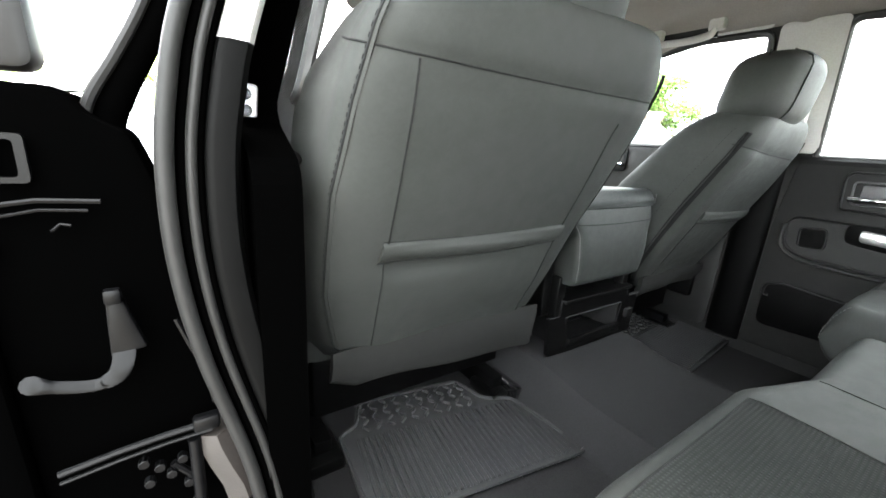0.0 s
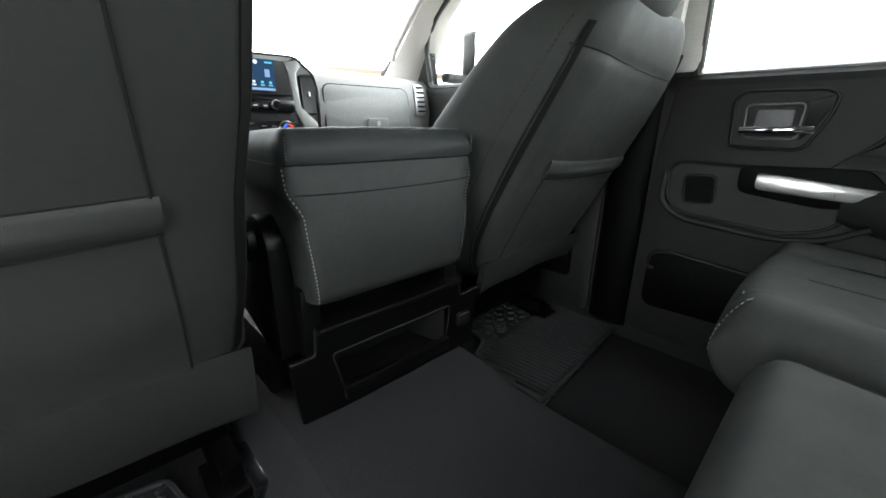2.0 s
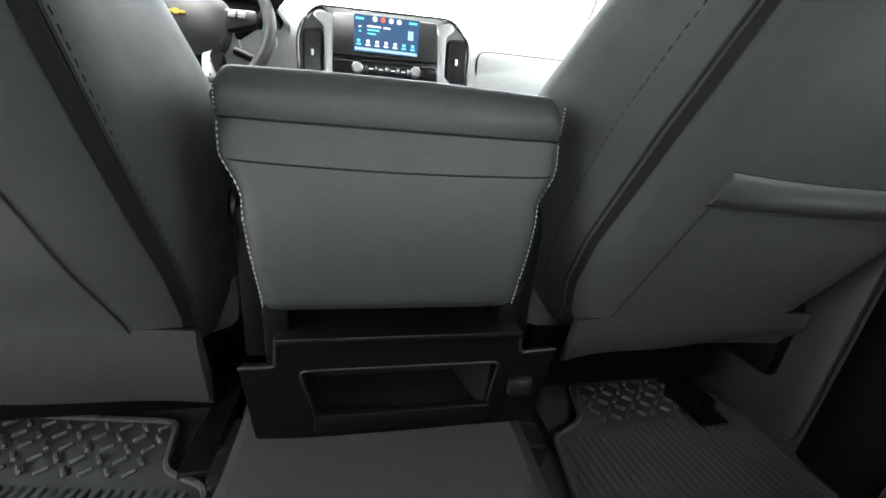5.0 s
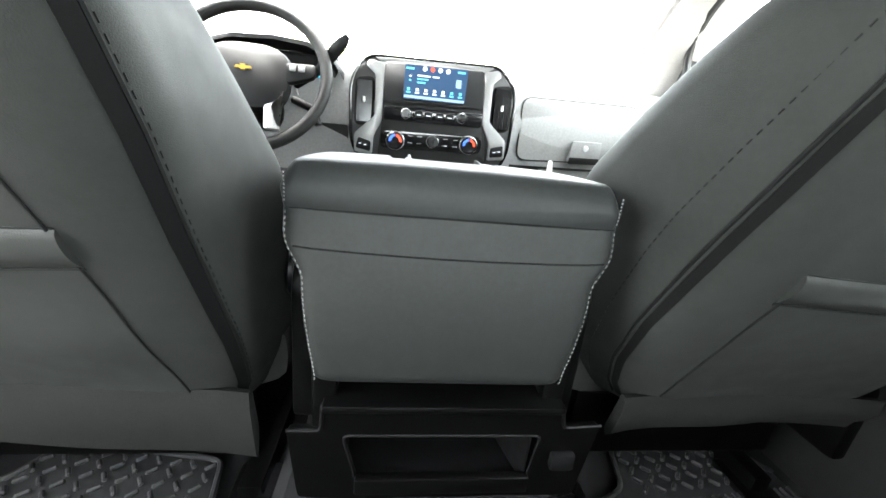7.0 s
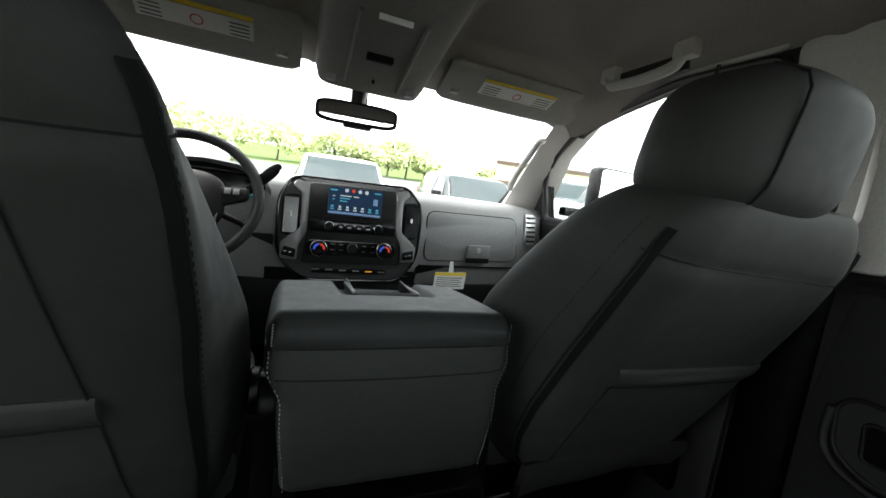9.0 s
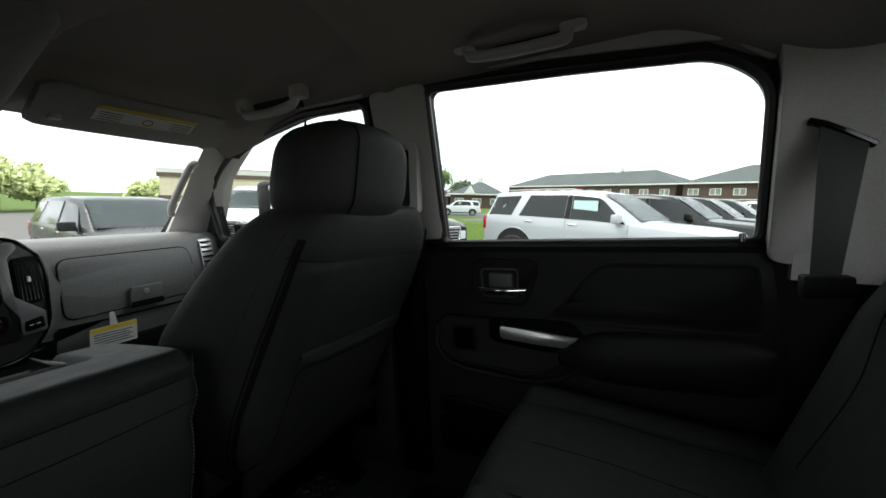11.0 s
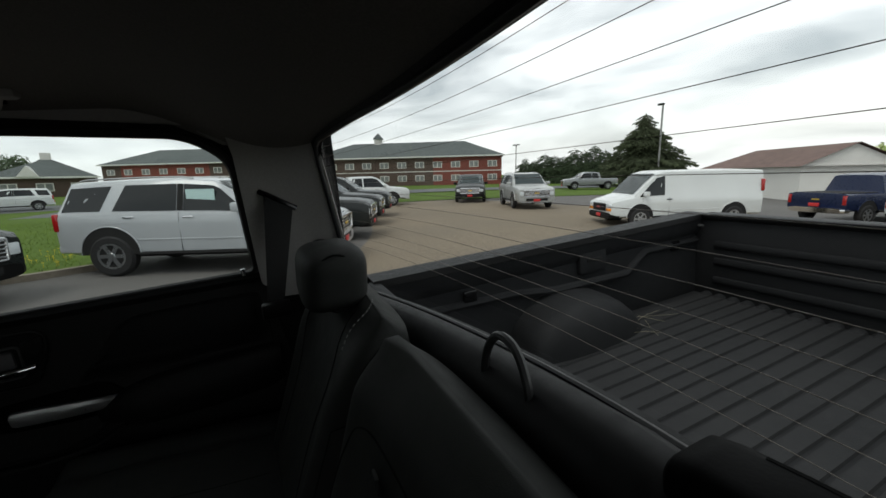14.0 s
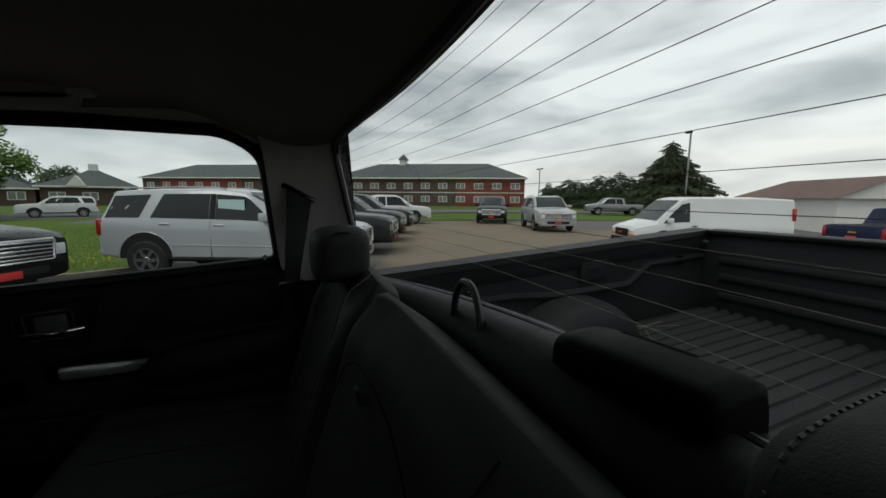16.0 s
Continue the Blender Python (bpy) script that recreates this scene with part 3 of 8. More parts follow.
def front_seat(name, label, flip, edges, pocket, seams, rest_x, top, seam_z):
    """A front seat seen from behind. flip: 1 where the door is on the right, -1 where it is on the left.
    edges: by height, the left and right edge of the rear panel, then of the front bolsters."""
    rear_l, rear_r, front_l, front_r = edges
    mid = (along(rear_l, 0.66) + along(rear_r, 0.66)) / 2
    base = thing(name, pose(mid, 0.62, floor_z(mid, 0.62)), label, "car seat", "front seats")

    def crown(z):
        """How far the rounded top has turned in, 0 below it and 1 at its very top."""
        q = min(1.0, max(0.0, (z - (top - 0.10)) / 0.10))
        return 1 - math.sqrt(1 - q * q * 0.9999)

    def section(u, v, z):
        """A place on the backrest: u across from -1 to 1, v ahead of the rear panel from 0 to 1."""
        turn = crown(z)
        w = ramp(0.0, 0.75, v)
        left = along(rear_l, z) + (along(front_l, z) - along(rear_l, z)) * w + 0.080 * turn
        right = along(rear_r, z) + (along(front_r, z) - along(rear_r, z)) * w - 0.080 * turn
        ahead = along(DEPTH, z) * (v * (1 - 0.55 * turn) + 0.15 * turn)
        x = left + (right - left) * (u + 1) / 2
        return x, along(REAR, z) + ahead * (1 - 0.12 * ramp(0.62, 0.95, z)), z + 0.20 * ahead * ramp(0.45, 0.70, z)

    def place(q, z):
        """The outline's point at an angle q, with hollow, folds and unevenness."""
        c, n = math.cos(q), math.sin(q)
        power = 6.5 - 2.5 * ramp(top - 0.16, top, z)
        u = math.copysign(abs(c) ** (2 / power), c)
        v = (math.copysign(abs(n) ** (2 / power), n) + 1) / 2
        x, y, h = section(u, v, z)
        if v < 0.5:
            y += 0.010 * max(0.0, 1 - (u / 0.72) ** 2)
            if pocket[0] < x < pocket[1] and 0.39 < z < 0.645:
                y -= 0.007 * math.sin(math.pi * (x - pocket[0]) / (pocket[1] - pocket[0])) * math.sin(math.pi * min(1.0, (z - 0.39) / 0.20) / 2)
            # folds under the slack pocket mouth
            at = pocket[0] + 0.09 if flip < 0 else pocket[1] - 0.10
            size = 0.024 if flip < 0 else 0.006
            y += size * math.exp(-((x - at) / 0.07) ** 2 - ((z - 0.598 + 0.25 * (x - at)) / 0.022) ** 2)
            y -= 0.5 * size * math.exp(-((x - pocket[1] + 0.08) / 0.10) ** 2 - ((z - 0.50) / 0.06) ** 2)
            y += 0.004 * math.exp(-((x - pocket[1] + 0.14) / 0.03) ** 2 - ((z - 0.47 - 0.6 * (x - pocket[1] + 0.14)) / 0.05) ** 2)
            # the shoulder piece is drawn in along its seam
            y += 0.0035 * math.exp(-((z - seam_z(x)) / 0.008) ** 2)
            y += 0.004 * math.sin(9 * x + 2) * math.exp(-((z - seam_z(x) + 0.03) / 0.025) ** 2)
        y += 0.003 * noise.noise(Vector((x * 7, y * 7, z * 7)))
        return Vector((x, y, h))

    heights = [0.335 + (top - 0.105 - 0.335) * k / 56 for k in range(57)] + [top - 0.10 + 0.10 * math.sin(math.pi / 2 * k / 16) for k in range(17)]
    shell = part("backrest", skin([[tuple(place(2 * math.pi * k / 96, z)) for k in range(96)] for z in heights]), SEAT, base)

    def on_back(x, z, off=0.002):
        """A place on the rear panel."""
        return Vector((x, along(REAR, z) + 0.012 - off, z))

    def edge_at(s, t, z, off):
        """A place near the rear panel's edge, towards side s; t above 1 runs on round the corner."""
        x, y, h = section(s * min(t, 1.0), 0.0, z)
        d = (1 - min(0.9999, t) ** 6.5) ** (1 / 6.5)
        x2, y, h = section(s * min(t, 1.0), (1 - d) / 2, z)
        return Vector((x2, y, h)) + Vector((s * 0.6, -0.8, 0)) * off
    p0, p1 = pocket
    # map pocket: its slack panel is sewn into the shell, with a rolled hem along its mouth
    cols = 22
    def hem_line(dz, off):
        line = []
        for i in range(cols + 1):
            f = i / cols
            z = 0.648 + 0.012 * (f - 0.5) * flip * -0.6 - 0.008 * math.sin(math.pi * f) + dz
            line.append(on_back(p0 - 0.004 + (p1 - p0 + 0.008) * f, z, 0.004))
        return snap(shell, line, (0, 1, 0), off)
    folds = [hem_line(0.022 * s, 0.0005 + 0.0085 * (1 - s * s) ** 0.7) for s in (q / 5 - 1 for q in range(11))]
    b2 = skin([[f[i] for f in folds] + [folds[8][i] + Vector((0, 0.012, 0)), folds[2][i] + Vector((0, 0.012, 0))] for i in range(cols + 1)])
    part("pocket_hem", b2, SEAT, base)
    # Dark cords paint the shade above and below the hem.
    part("pocket_mouth_shade", tube(hem_line(0.0235, 0.0), 0.0010, 6), SEAM, base)
    part("pocket_mouth_shade", tube(hem_line(-0.0235, 0.0), 0.0020, 6), SEAM, base)
    # seams: the shoulder seam, two side seams and the piped outer edges
    line = []
    for k in range(71):
        q = math.pi + math.pi * k / 70 if flip < 0 else math.pi * 1.06 + math.pi * 0.88 * k / 70
        p = place(q, 0.9)
        p = place(q, seam_z(p.x))
        line.append(p + Vector((0, -0.0008, 0)))
    part("shoulder_seam", tube(line, 0.0016, 6), SEAM, base)
    for x0, x1, z0, z1 in seams:
        seam(shell, [on_back(x0 + (x1 - x0) * i / 40, z0 + (z1 - z0) * i / 40, -0.001) for i in range(41)], (0, 1, 0), 0.0017)
    for s in (-1, 1):
        tape, edge, teeth = [], [], bmesh.new()
        t0, t1 = ((0.930, 0.964) if flip < 0 else (0.974, 0.988)) if s * flip < 0 else (0.940, 0.952)
        for i in range(57):
            z = 0.365 + (top - 0.06 - 0.365) * i / 56
            p, q = edge_at(s, t0, z, 0.0015), edge_at(s, t1, z, 0.0015)
            out = Vector((s * 0.6, -0.75, -0.2)).normalized()
            tape.append([p - out * 0.004, p + out * 0.001, q + out * 0.001, q - out * 0.004])
            edge.append(edge_at(s, t1 + 0.004, z, 0.001))
            tube([edge_at(s, t1 + 0.012, z, 0.0006), edge_at(s, t1 + 0.012, z + 0.0055, 0.0006)], 0.0008, 4, bm=teeth)
        part("zip_tape", skin(tape), ZIP if s * flip < 0 else SEAT, base, "dark zip along the panel edge")
        zt = part("stitching", teeth, SEAM, base, smooth=False)
        zt["kind"] = "stuff"
        part("piping", tube(edge, 0.0025, 6), SEAM, base)
    # carpeted flap under the backrest
    low_l, low_r = along(rear_l, 0.40), along(rear_r, 0.40)
    rings = []
    for k in range(21):
        f = k / 20
        x = low_l + (low_r - low_l) * f
        sag = 0.0048 * math.sin(f * 9 + mid)
        yb = along(REAR, 0.40) + 0.012 * (1 - abs(2 * f - 1) ** 3)
        up = 0.022 + 0.035 * f if flip > 0 else 0.014 - 0.040 * f + 0.03 * ramp(0.10, 0.0, f)
        rings.append([(x, yb - 0.0015, 0.398), (x, yb - 0.003, 0.37), (x, yb + 0.010, 0.288 + sag + up), (x, yb + 0.022, 0.274 + sag + up), (x, yb + 0.03, 0.31), (x, yb + 0.012, 0.394)])
    part("flap", skin(rings), FLAP, base, "grey carpeted flap along the lower edge", sharp=70)
    # cushion, side shield, base and feet
    l, r = along(front_l, 0.45), along(front_r, 0.45)
    rings = []
    for k in range(13):
        f = k / 12
        y = 0.60 + 0.50 * f
        h = 0.075 * (1 - 0.55 * max(0, f - 0.75) / 0.25)
        rings.append([(x, y, z) for x, z in oval((l + r) / 2, 0.385 + 0.02 * f, (r - l) / 2 - 0.005 - 0.03 * max(0, f - 0.8) / 0.2, h, 4.0, 28)])
    part("cushion", skin(rings), SEAT, base)
    outer = r if flip > 0 else l
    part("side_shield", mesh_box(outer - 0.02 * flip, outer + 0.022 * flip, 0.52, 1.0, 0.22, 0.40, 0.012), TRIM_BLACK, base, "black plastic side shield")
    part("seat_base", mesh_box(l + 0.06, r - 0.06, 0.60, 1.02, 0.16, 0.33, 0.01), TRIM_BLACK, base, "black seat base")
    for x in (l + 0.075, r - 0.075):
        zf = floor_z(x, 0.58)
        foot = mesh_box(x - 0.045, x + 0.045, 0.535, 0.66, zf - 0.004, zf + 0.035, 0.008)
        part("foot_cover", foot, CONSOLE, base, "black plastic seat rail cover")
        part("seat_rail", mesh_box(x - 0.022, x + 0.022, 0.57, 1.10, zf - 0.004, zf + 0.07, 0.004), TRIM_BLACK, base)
    # head restraint on two posts
    hc, rest_z = rest_x, 0.952 if flip > 0 else 0.99
    rings = []
    for k in range(19):
        f = k / 18
        z = rest_z + 0.235 * f
        grow = math.sqrt(max(0.0, 1 - abs(2 * f - 1) ** 4.2))
        yc = 0.325 - 0.040 * f
        rings.append([(x, y, z) for x, y in oval(hc, yc, 0.022 + (0.160 if flip > 0 else 0.150) * grow - 0.022 * f * f, 0.012 + 0.092 * grow, 2.9, 40)])
    hr = part("head_restraint", skin(rings), SEAT, base)
    part("seam", tube([(hc - 0.146 + 0.010 * k / 10, 0.325 - 0.040 * k / 10, rest_z + 0.01 + 0.21 * k / 10) for k in range(11)], 0.0025, 6), SEAM, hr)
    part("seam", tube([(hc - 0.085, 0.224 - 0.040 * k / 10 + 0.06 * abs(2 * k / 10 - 1) ** 7, rest_z + 0.01 + 0.215 * k / 10) for k in range(11)], 0.0022, 6), SEAM, hr)
    for x in (hc - 0.06, hc + 0.06):
        part("post", tube([(x, 0.34, rest_z - 0.03), (x, 0.325, rest_z + 0.05)], 0.007, 10), CHROME, base)
    return base


front_seat("bucket_seat", "ash grey leatherette front passenger seat with a map pocket", 1,
           ([(0.335, 0.36), (0.36, 0.33), (0.40, 0.300), (0.47, 0.278), (0.55, 0.272), (0.66, 0.288), (0.76, 0.293), (0.86, 0.297), (0.95, 0.300)],
            [(0.335, 0.76), (0.40, 0.80), (0.55, 0.825), (0.66, 0.83), (0.76, 0.826), (0.86, 0.812), (0.95, 0.795)],
            [(0.335, 0.28), (0.45, 0.225), (0.55, 0.202), (0.64, 0.192), (0.70, 0.195), (0.78, 0.218), (0.86, 0.252), (0.92, 0.275), (1.0, 0.295)],
            [(0.335, 0.79), (0.45, 0.83), (0.60, 0.84), (0.74, 0.84), (0.86, 0.815), (1.0, 0.77)]),
           (0.368, 0.785), ((0.362, 0.372, 0.40, 0.635),), 0.487, 0.985, lambda x: 0.885 - 0.05 * (x - 0.33))
front_seat("bucket_seat", "ash grey leatherette driver seat with a slack map pocket", -1,
           ([(0.335, -0.84), (0.40, -0.90), (0.55, -0.945), (0.75, -0.962), (0.88, -0.955), (1.0, -0.94)],
            [(0.335, -0.31), (0.40, -0.282), (0.50, -0.276), (0.66, -0.280), (0.76, -0.274), (0.88, -0.276), (1.0, -0.290)],
            [(0.335, -0.93), (0.45, -0.975), (0.60, -0.988), (0.75, -0.985), (0.88, -0.962), (1.0, -0.90)],
            [(0.335, -0.28), (0.45, -0.252), (0.58, -0.246), (0.66, -0.254), (0.76, -0.278), (0.88, -0.312), (1.0, -0.355)]),
           (-0.846, -0.382), ((-0.812, -0.868, 0.396, 0.942), (-0.364, -0.402, 0.39, 0.90)), -0.60, 1.055, lambda x: 0.945)

# ---- fold-down centre seat, its armrest down ----
centre = thing("centre_console", pose(0, 0.62, floor_z(0, 0.62)), "grey leatherette fold-down centre armrest over a black storage base", "console")


# the lid: one soft slab whose front runs out into two horns beside an open tray
def lid_top(x, y):
    """Height of the lid's soft top: crowned, sloping down to its front, with a basin sunk for the tray."""
    f = min(1.0, max(0.0, (y - 0.443) / 0.315))
    side = min(1.0, abs(x) / 0.206)
    z = 0.7425 - 0.022 * f ** 1.5 - 0.030 * max(0.0, (side - 0.90) / 0.10) ** 2 - 0.004 * side ** 2
    z -= 0.030 * max(0.0, 1 - f / 0.10) ** 2.2 + 0.025 * max(0.0, (f - 0.93) / 0.07) ** 2
    return z - 0.020 * ramp(0.100, 0.078, abs(x - 0.008)) * ramp(0.575, 0.605, y)


bm = bmesh.new()
grid = []
for j in range(61):
    y = 0.443 + 0.315 * j / 60
    half = 0.206 - 0.010 * max(0.0, 1 - j / 5) ** 2 - 0.035 * max(0.0, (j - 50) / 10) ** 2
    grid.append([bm.verts.new((half * (-1 + 2 * i / 80) - 0.016, y, lid_top(half * (-1 + 2 * i / 80), y))) for i in range(81)])
under_lid = [[bm.verts.new((v.co.x * 0.985 - 0.0003, min(0.752, max(0.4455, v.co.y)), 0.687 - 0.010 * (v.co.y - 0.443) / 0.315)) for v in (r[0], r[-1])] for r in grid]
for j in range(60):
    for i in range(80):
        bm.faces.new((grid[j][i], grid[j][i + 1], grid[j + 1][i + 1], grid[j + 1][i]))
    bm.faces.new((grid[j][0], grid[j + 1][0], under_lid[j + 1][0], under_lid[j][0]))
    bm.faces.new((grid[j + 1][80], grid[j][80], under_lid[j][1], under_lid[j + 1][1]))
    bm.faces.new((under_lid[j][0], under_lid[j + 1][0], under_lid[j + 1][1], under_lid[j][1]))
bm.faces.new(grid[0][::-1] + [under_lid[0][0], under_lid[0][1]])
bm.faces.new(grid[60] + [under_lid[60][1], under_lid[60][0]])
part("top_cushion", bm, SEAT_TOP, centre, sharp=60)


def pad_half(z):
    return 0.172 + 0.014 * ramp(0.44, 0.60, z) + 0.022 * ramp(0.600, 0.655, z)


def pad_face(z):
    """The pad's rear face stands proud towards its foot."""
    return 0.449 - 0.022 * math.sin(math.pi * min(1.0, max(0.0, (0.687 - z) / 0.30)))


rings = []
for k in range(25):
    z = 0.450 + 0.237 * k / 24
    f = k / 24
    half = pad_half(z)
    y0 = pad_face(z) + 0.015 * max(0, (0.06 - f) / 0.06)
    rings.append([(x - 0.014, y, z) for x, y in oval(0, (y0 + 0.76) / 2, half, (0.76 - y0) / 2, 14.0, 72)])
pad = part("padded_back", skin(rings), SEAT_PAD, centre)
for z, half in ((0.687, 0.200), (0.642, 0.192)):
    pts = [(-half * 0.99 + 2 * half * 0.99 * k / 16 - 0.014, 0.4495 + 0.006 * (abs(2 * k / 16 - 1)) ** 6 + (0.003 if z < 0.65 else 0), z - (0.004 if z < 0.65 else 0) * math.sin(math.pi * k / 16)) for k in range(17)]
    if z > 0.65:
        part("seam", tube(pts, 0.0040, 6), SEAM, centre)
    else:
        seam(pad, pts, (0, 1, 0), 0.0013)
for s in (-1, 1):
    stitch = bmesh.new()
    last = None
    for k in range(84):
        f = k / 83
        if f < 0.2:
            z = 0.729 - 0.036 * f / 0.2
            p = Vector((s * 0.1955 - 0.016, 0.4420, z))
        else:
            z = 0.682 - 0.226 * (f - 0.2) / 0.8
            y0 = pad_face(z)
            d = (1 - 0.965 ** 14.0) ** (1 / 14.0)
            p = Vector((s * 0.965 * pad_half(z) - 0.014, (y0 + 0.76) / 2 - (0.76 - y0) / 2 * d - 0.0025, z))
        if last is not None and k % 2 == 0 and (p - last).length < 0.02:
            tube([last, p], 0.0010, 5, bm=stitch)
        last = p
    part("stitching", stitch, STITCH, centre, "pale stitching down the edge", smooth=False)["kind"] = "stuff"
# tray sunk in the lid, open to the front, with a satin rim
tray_path = rounded([(-0.066, 0.738), (-0.066, 0.612), (0.066, 0.612), (0.066, 0.738)], [0.0, 0.012, 0.012, 0.0])
part("tray_rim", tube([(x - 0.008, y, lid_top(0.13, y) - 0.004 if abs(x) > 0.05 else 0.7215) for x, y in tray_path], 0.0052, 8), SATIN, centre, "satin grey tray rim")
part("tray_pocket", mesh_box(-0.070, 0.054, 0.616, 0.748, 0.690, 0.7035, 0.003), CONSOLE, centre, "dark tray pocket")
for x in (-0.071, 0.055):
    part("tray_wall", mesh_box(x - 0.003, x + 0.003, 0.616, 0.752, 0.695, 0.726, 0.002), CONSOLE, centre)
# side arms and hinge caps
for s in (-1, 1):
    arm = plate(rounded([(0.51, 0.33), (0.56, 0.33), (0.80, 0.40), (0.80, 0.47), (0.62, 0.58), (0.56, 0.60), (0.52, 0.56)], 0.02), 0.04 * s, "x", 0.185 * s - 0.004, 0.005)
    part("side_arm", arm, CONSOLE, centre, "black plastic side arm")
    cap = disc(0.042, 0.022, 28, Matrix.Translation((0.222 * s - 0.004, 0.60, 0.545)) @ pose(0, 0, 0, 0, 90 * s, 0))
    part("hinge_cap", cap, CONSOLE, centre)
    part("strut", mesh_box(0.175 * s - 0.02, 0.175 * s + 0.016, 0.485, 0.52, 0.33, 0.47, 0.006), CONSOLE, centre)
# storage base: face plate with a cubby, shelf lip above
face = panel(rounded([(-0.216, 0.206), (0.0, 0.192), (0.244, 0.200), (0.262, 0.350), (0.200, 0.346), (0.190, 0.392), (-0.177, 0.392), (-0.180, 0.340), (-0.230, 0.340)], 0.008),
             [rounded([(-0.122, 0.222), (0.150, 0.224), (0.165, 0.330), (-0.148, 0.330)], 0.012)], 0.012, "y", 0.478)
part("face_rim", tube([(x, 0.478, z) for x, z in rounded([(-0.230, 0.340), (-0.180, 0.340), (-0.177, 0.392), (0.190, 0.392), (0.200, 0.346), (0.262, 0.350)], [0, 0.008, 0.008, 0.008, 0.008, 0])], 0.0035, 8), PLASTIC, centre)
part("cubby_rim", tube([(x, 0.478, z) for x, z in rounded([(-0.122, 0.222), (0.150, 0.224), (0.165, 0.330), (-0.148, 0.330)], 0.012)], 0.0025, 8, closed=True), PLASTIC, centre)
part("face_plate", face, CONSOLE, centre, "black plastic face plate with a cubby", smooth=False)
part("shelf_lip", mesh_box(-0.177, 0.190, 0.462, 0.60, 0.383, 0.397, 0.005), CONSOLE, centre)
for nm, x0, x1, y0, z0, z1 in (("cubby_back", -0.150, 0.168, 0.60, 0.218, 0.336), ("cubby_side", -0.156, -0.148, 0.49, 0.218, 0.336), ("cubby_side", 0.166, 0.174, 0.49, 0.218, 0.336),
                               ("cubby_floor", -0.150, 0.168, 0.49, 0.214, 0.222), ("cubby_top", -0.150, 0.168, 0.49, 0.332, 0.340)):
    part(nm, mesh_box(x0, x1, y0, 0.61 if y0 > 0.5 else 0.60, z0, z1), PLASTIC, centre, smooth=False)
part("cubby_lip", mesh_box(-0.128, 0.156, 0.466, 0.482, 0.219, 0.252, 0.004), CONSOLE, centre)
part("cubby_divider", skin([[(0.118 + 0.030 * f, 0.60 - 0.118 * f, 0.328), (0.122 + 0.030 * f, 0.60 - 0.118 * f, 0.328), (0.122 + 0.030 * f, 0.60 - 0.118 * f, 0.23), (0.118 + 0.030 * f, 0.60 - 0.118 * f, 0.23)] for f in (0, 1)]), PLASTIC, centre, smooth=False)
part("socket_cover", mesh_box(0.186, 0.228, 0.464, 0.482, 0.266, 0.300, 0.007), PLASTIC, centre, "rounded socket cover")
part("base_body", mesh_box(-0.222, 0.216, 0.615, 1.05, 0.14, 0.33, 0.01), PLASTIC, centre)
part("shelf", mesh_box(-0.17, 0.165, 0.60, 0.80, 0.38, 0.40, 0.004), PLASTIC, centre)
part("seat_pan", mesh_box(-0.20, 0.195, 0.80, 1.08, 0.33, 0.43, 0.03, 3), SEAT, centre)
for s in (-1, 1):
    z0 = floor_z(0.275, 0.55)
    part("rail_cover", mesh_box(0.275 * s - 0.035, 0.275 * s + 0.035, 0.50, 0.64, z0 - 0.03, z0 + 0.03, 0.008), GLOSSBLACK, centre)

# ---- rubber mats ----
def rubber_mat(label, m, flip):
    """A ribbed mat with a tread-plate toe piece. Local x across from the outer edge to the tunnel, y towards the seat behind."""
    base = thing("floor_mat", m, label, "floor mat", "rear floor mats")
    out = rounded([(0.03, 0.0), (0.36, 0.0), (0.40, 0.11), (0.49, 0.14), (0.56, 0.40), (-0.03, 0.40), (-0.05, 0.12), (0.0, 0.10)], 0.025)
    b2 = plate([(x * flip, -y) for x, y in out], 0.008, "z", 0.0, 0.002)
    part("mat_sheet", b2, MAT, base, local=True)
    rim = [(x * flip, -y, 0.010) for x, y in out]
    part("mat_rim", tube(rim, 0.006, 6, closed=True), MAT, base, local=True)
    lug = bmesh.new()
    for j in range(5):
        for i in range(10):
            x = 0.024 + 0.036 * i + 0.004 * (j % 2)
            y = 0.020 + 0.025 * j
            if x > 0.37:
                continue
            turn = 45 if (i + j) % 2 else -45
            mesh_box(-0.0115, 0.0115, -0.0045, 0.0045, 0.0, 0.010, 0.003, 1, bm=lug, m=Matrix.Translation((x * flip, -y, 0.0075)) @ pose(0, 0, 0, 0, 0, turn))
    tread = part("tread_plate", lug, MAT, base, local=True, smooth=False)
    tread["kind"] = "stuff"
    for i in range(31):
        x = -0.005 + 0.0172 * i
        y1 = 0.388
        y0 = 0.150 if x < 0.47 else 0.150 + (x - 0.47) * 3.6
        if y0 > 0.35:
            continue
        part("rib", mesh_box((x - 0.0045) * flip, (x + 0.0045) * flip, -y1, -y0, 0.007, 0.016, 0.0015, 1), MAT, base, local=True, smooth=False)
    return base


rubber_mat("black ribbed rubber mat with a tread-plate pattern on the carpet", Matrix.Translation((-0.775, 0.73, 0.058)) @ pose(0, 0, 0, 0, 0, -9), 1)
rubber_mat("black ribbed rubber mat in shade on the carpet", Matrix.Translation((0.83, 0.735, 0.058)) @ pose(0, 0, 0, 0, 0, 5), -1)


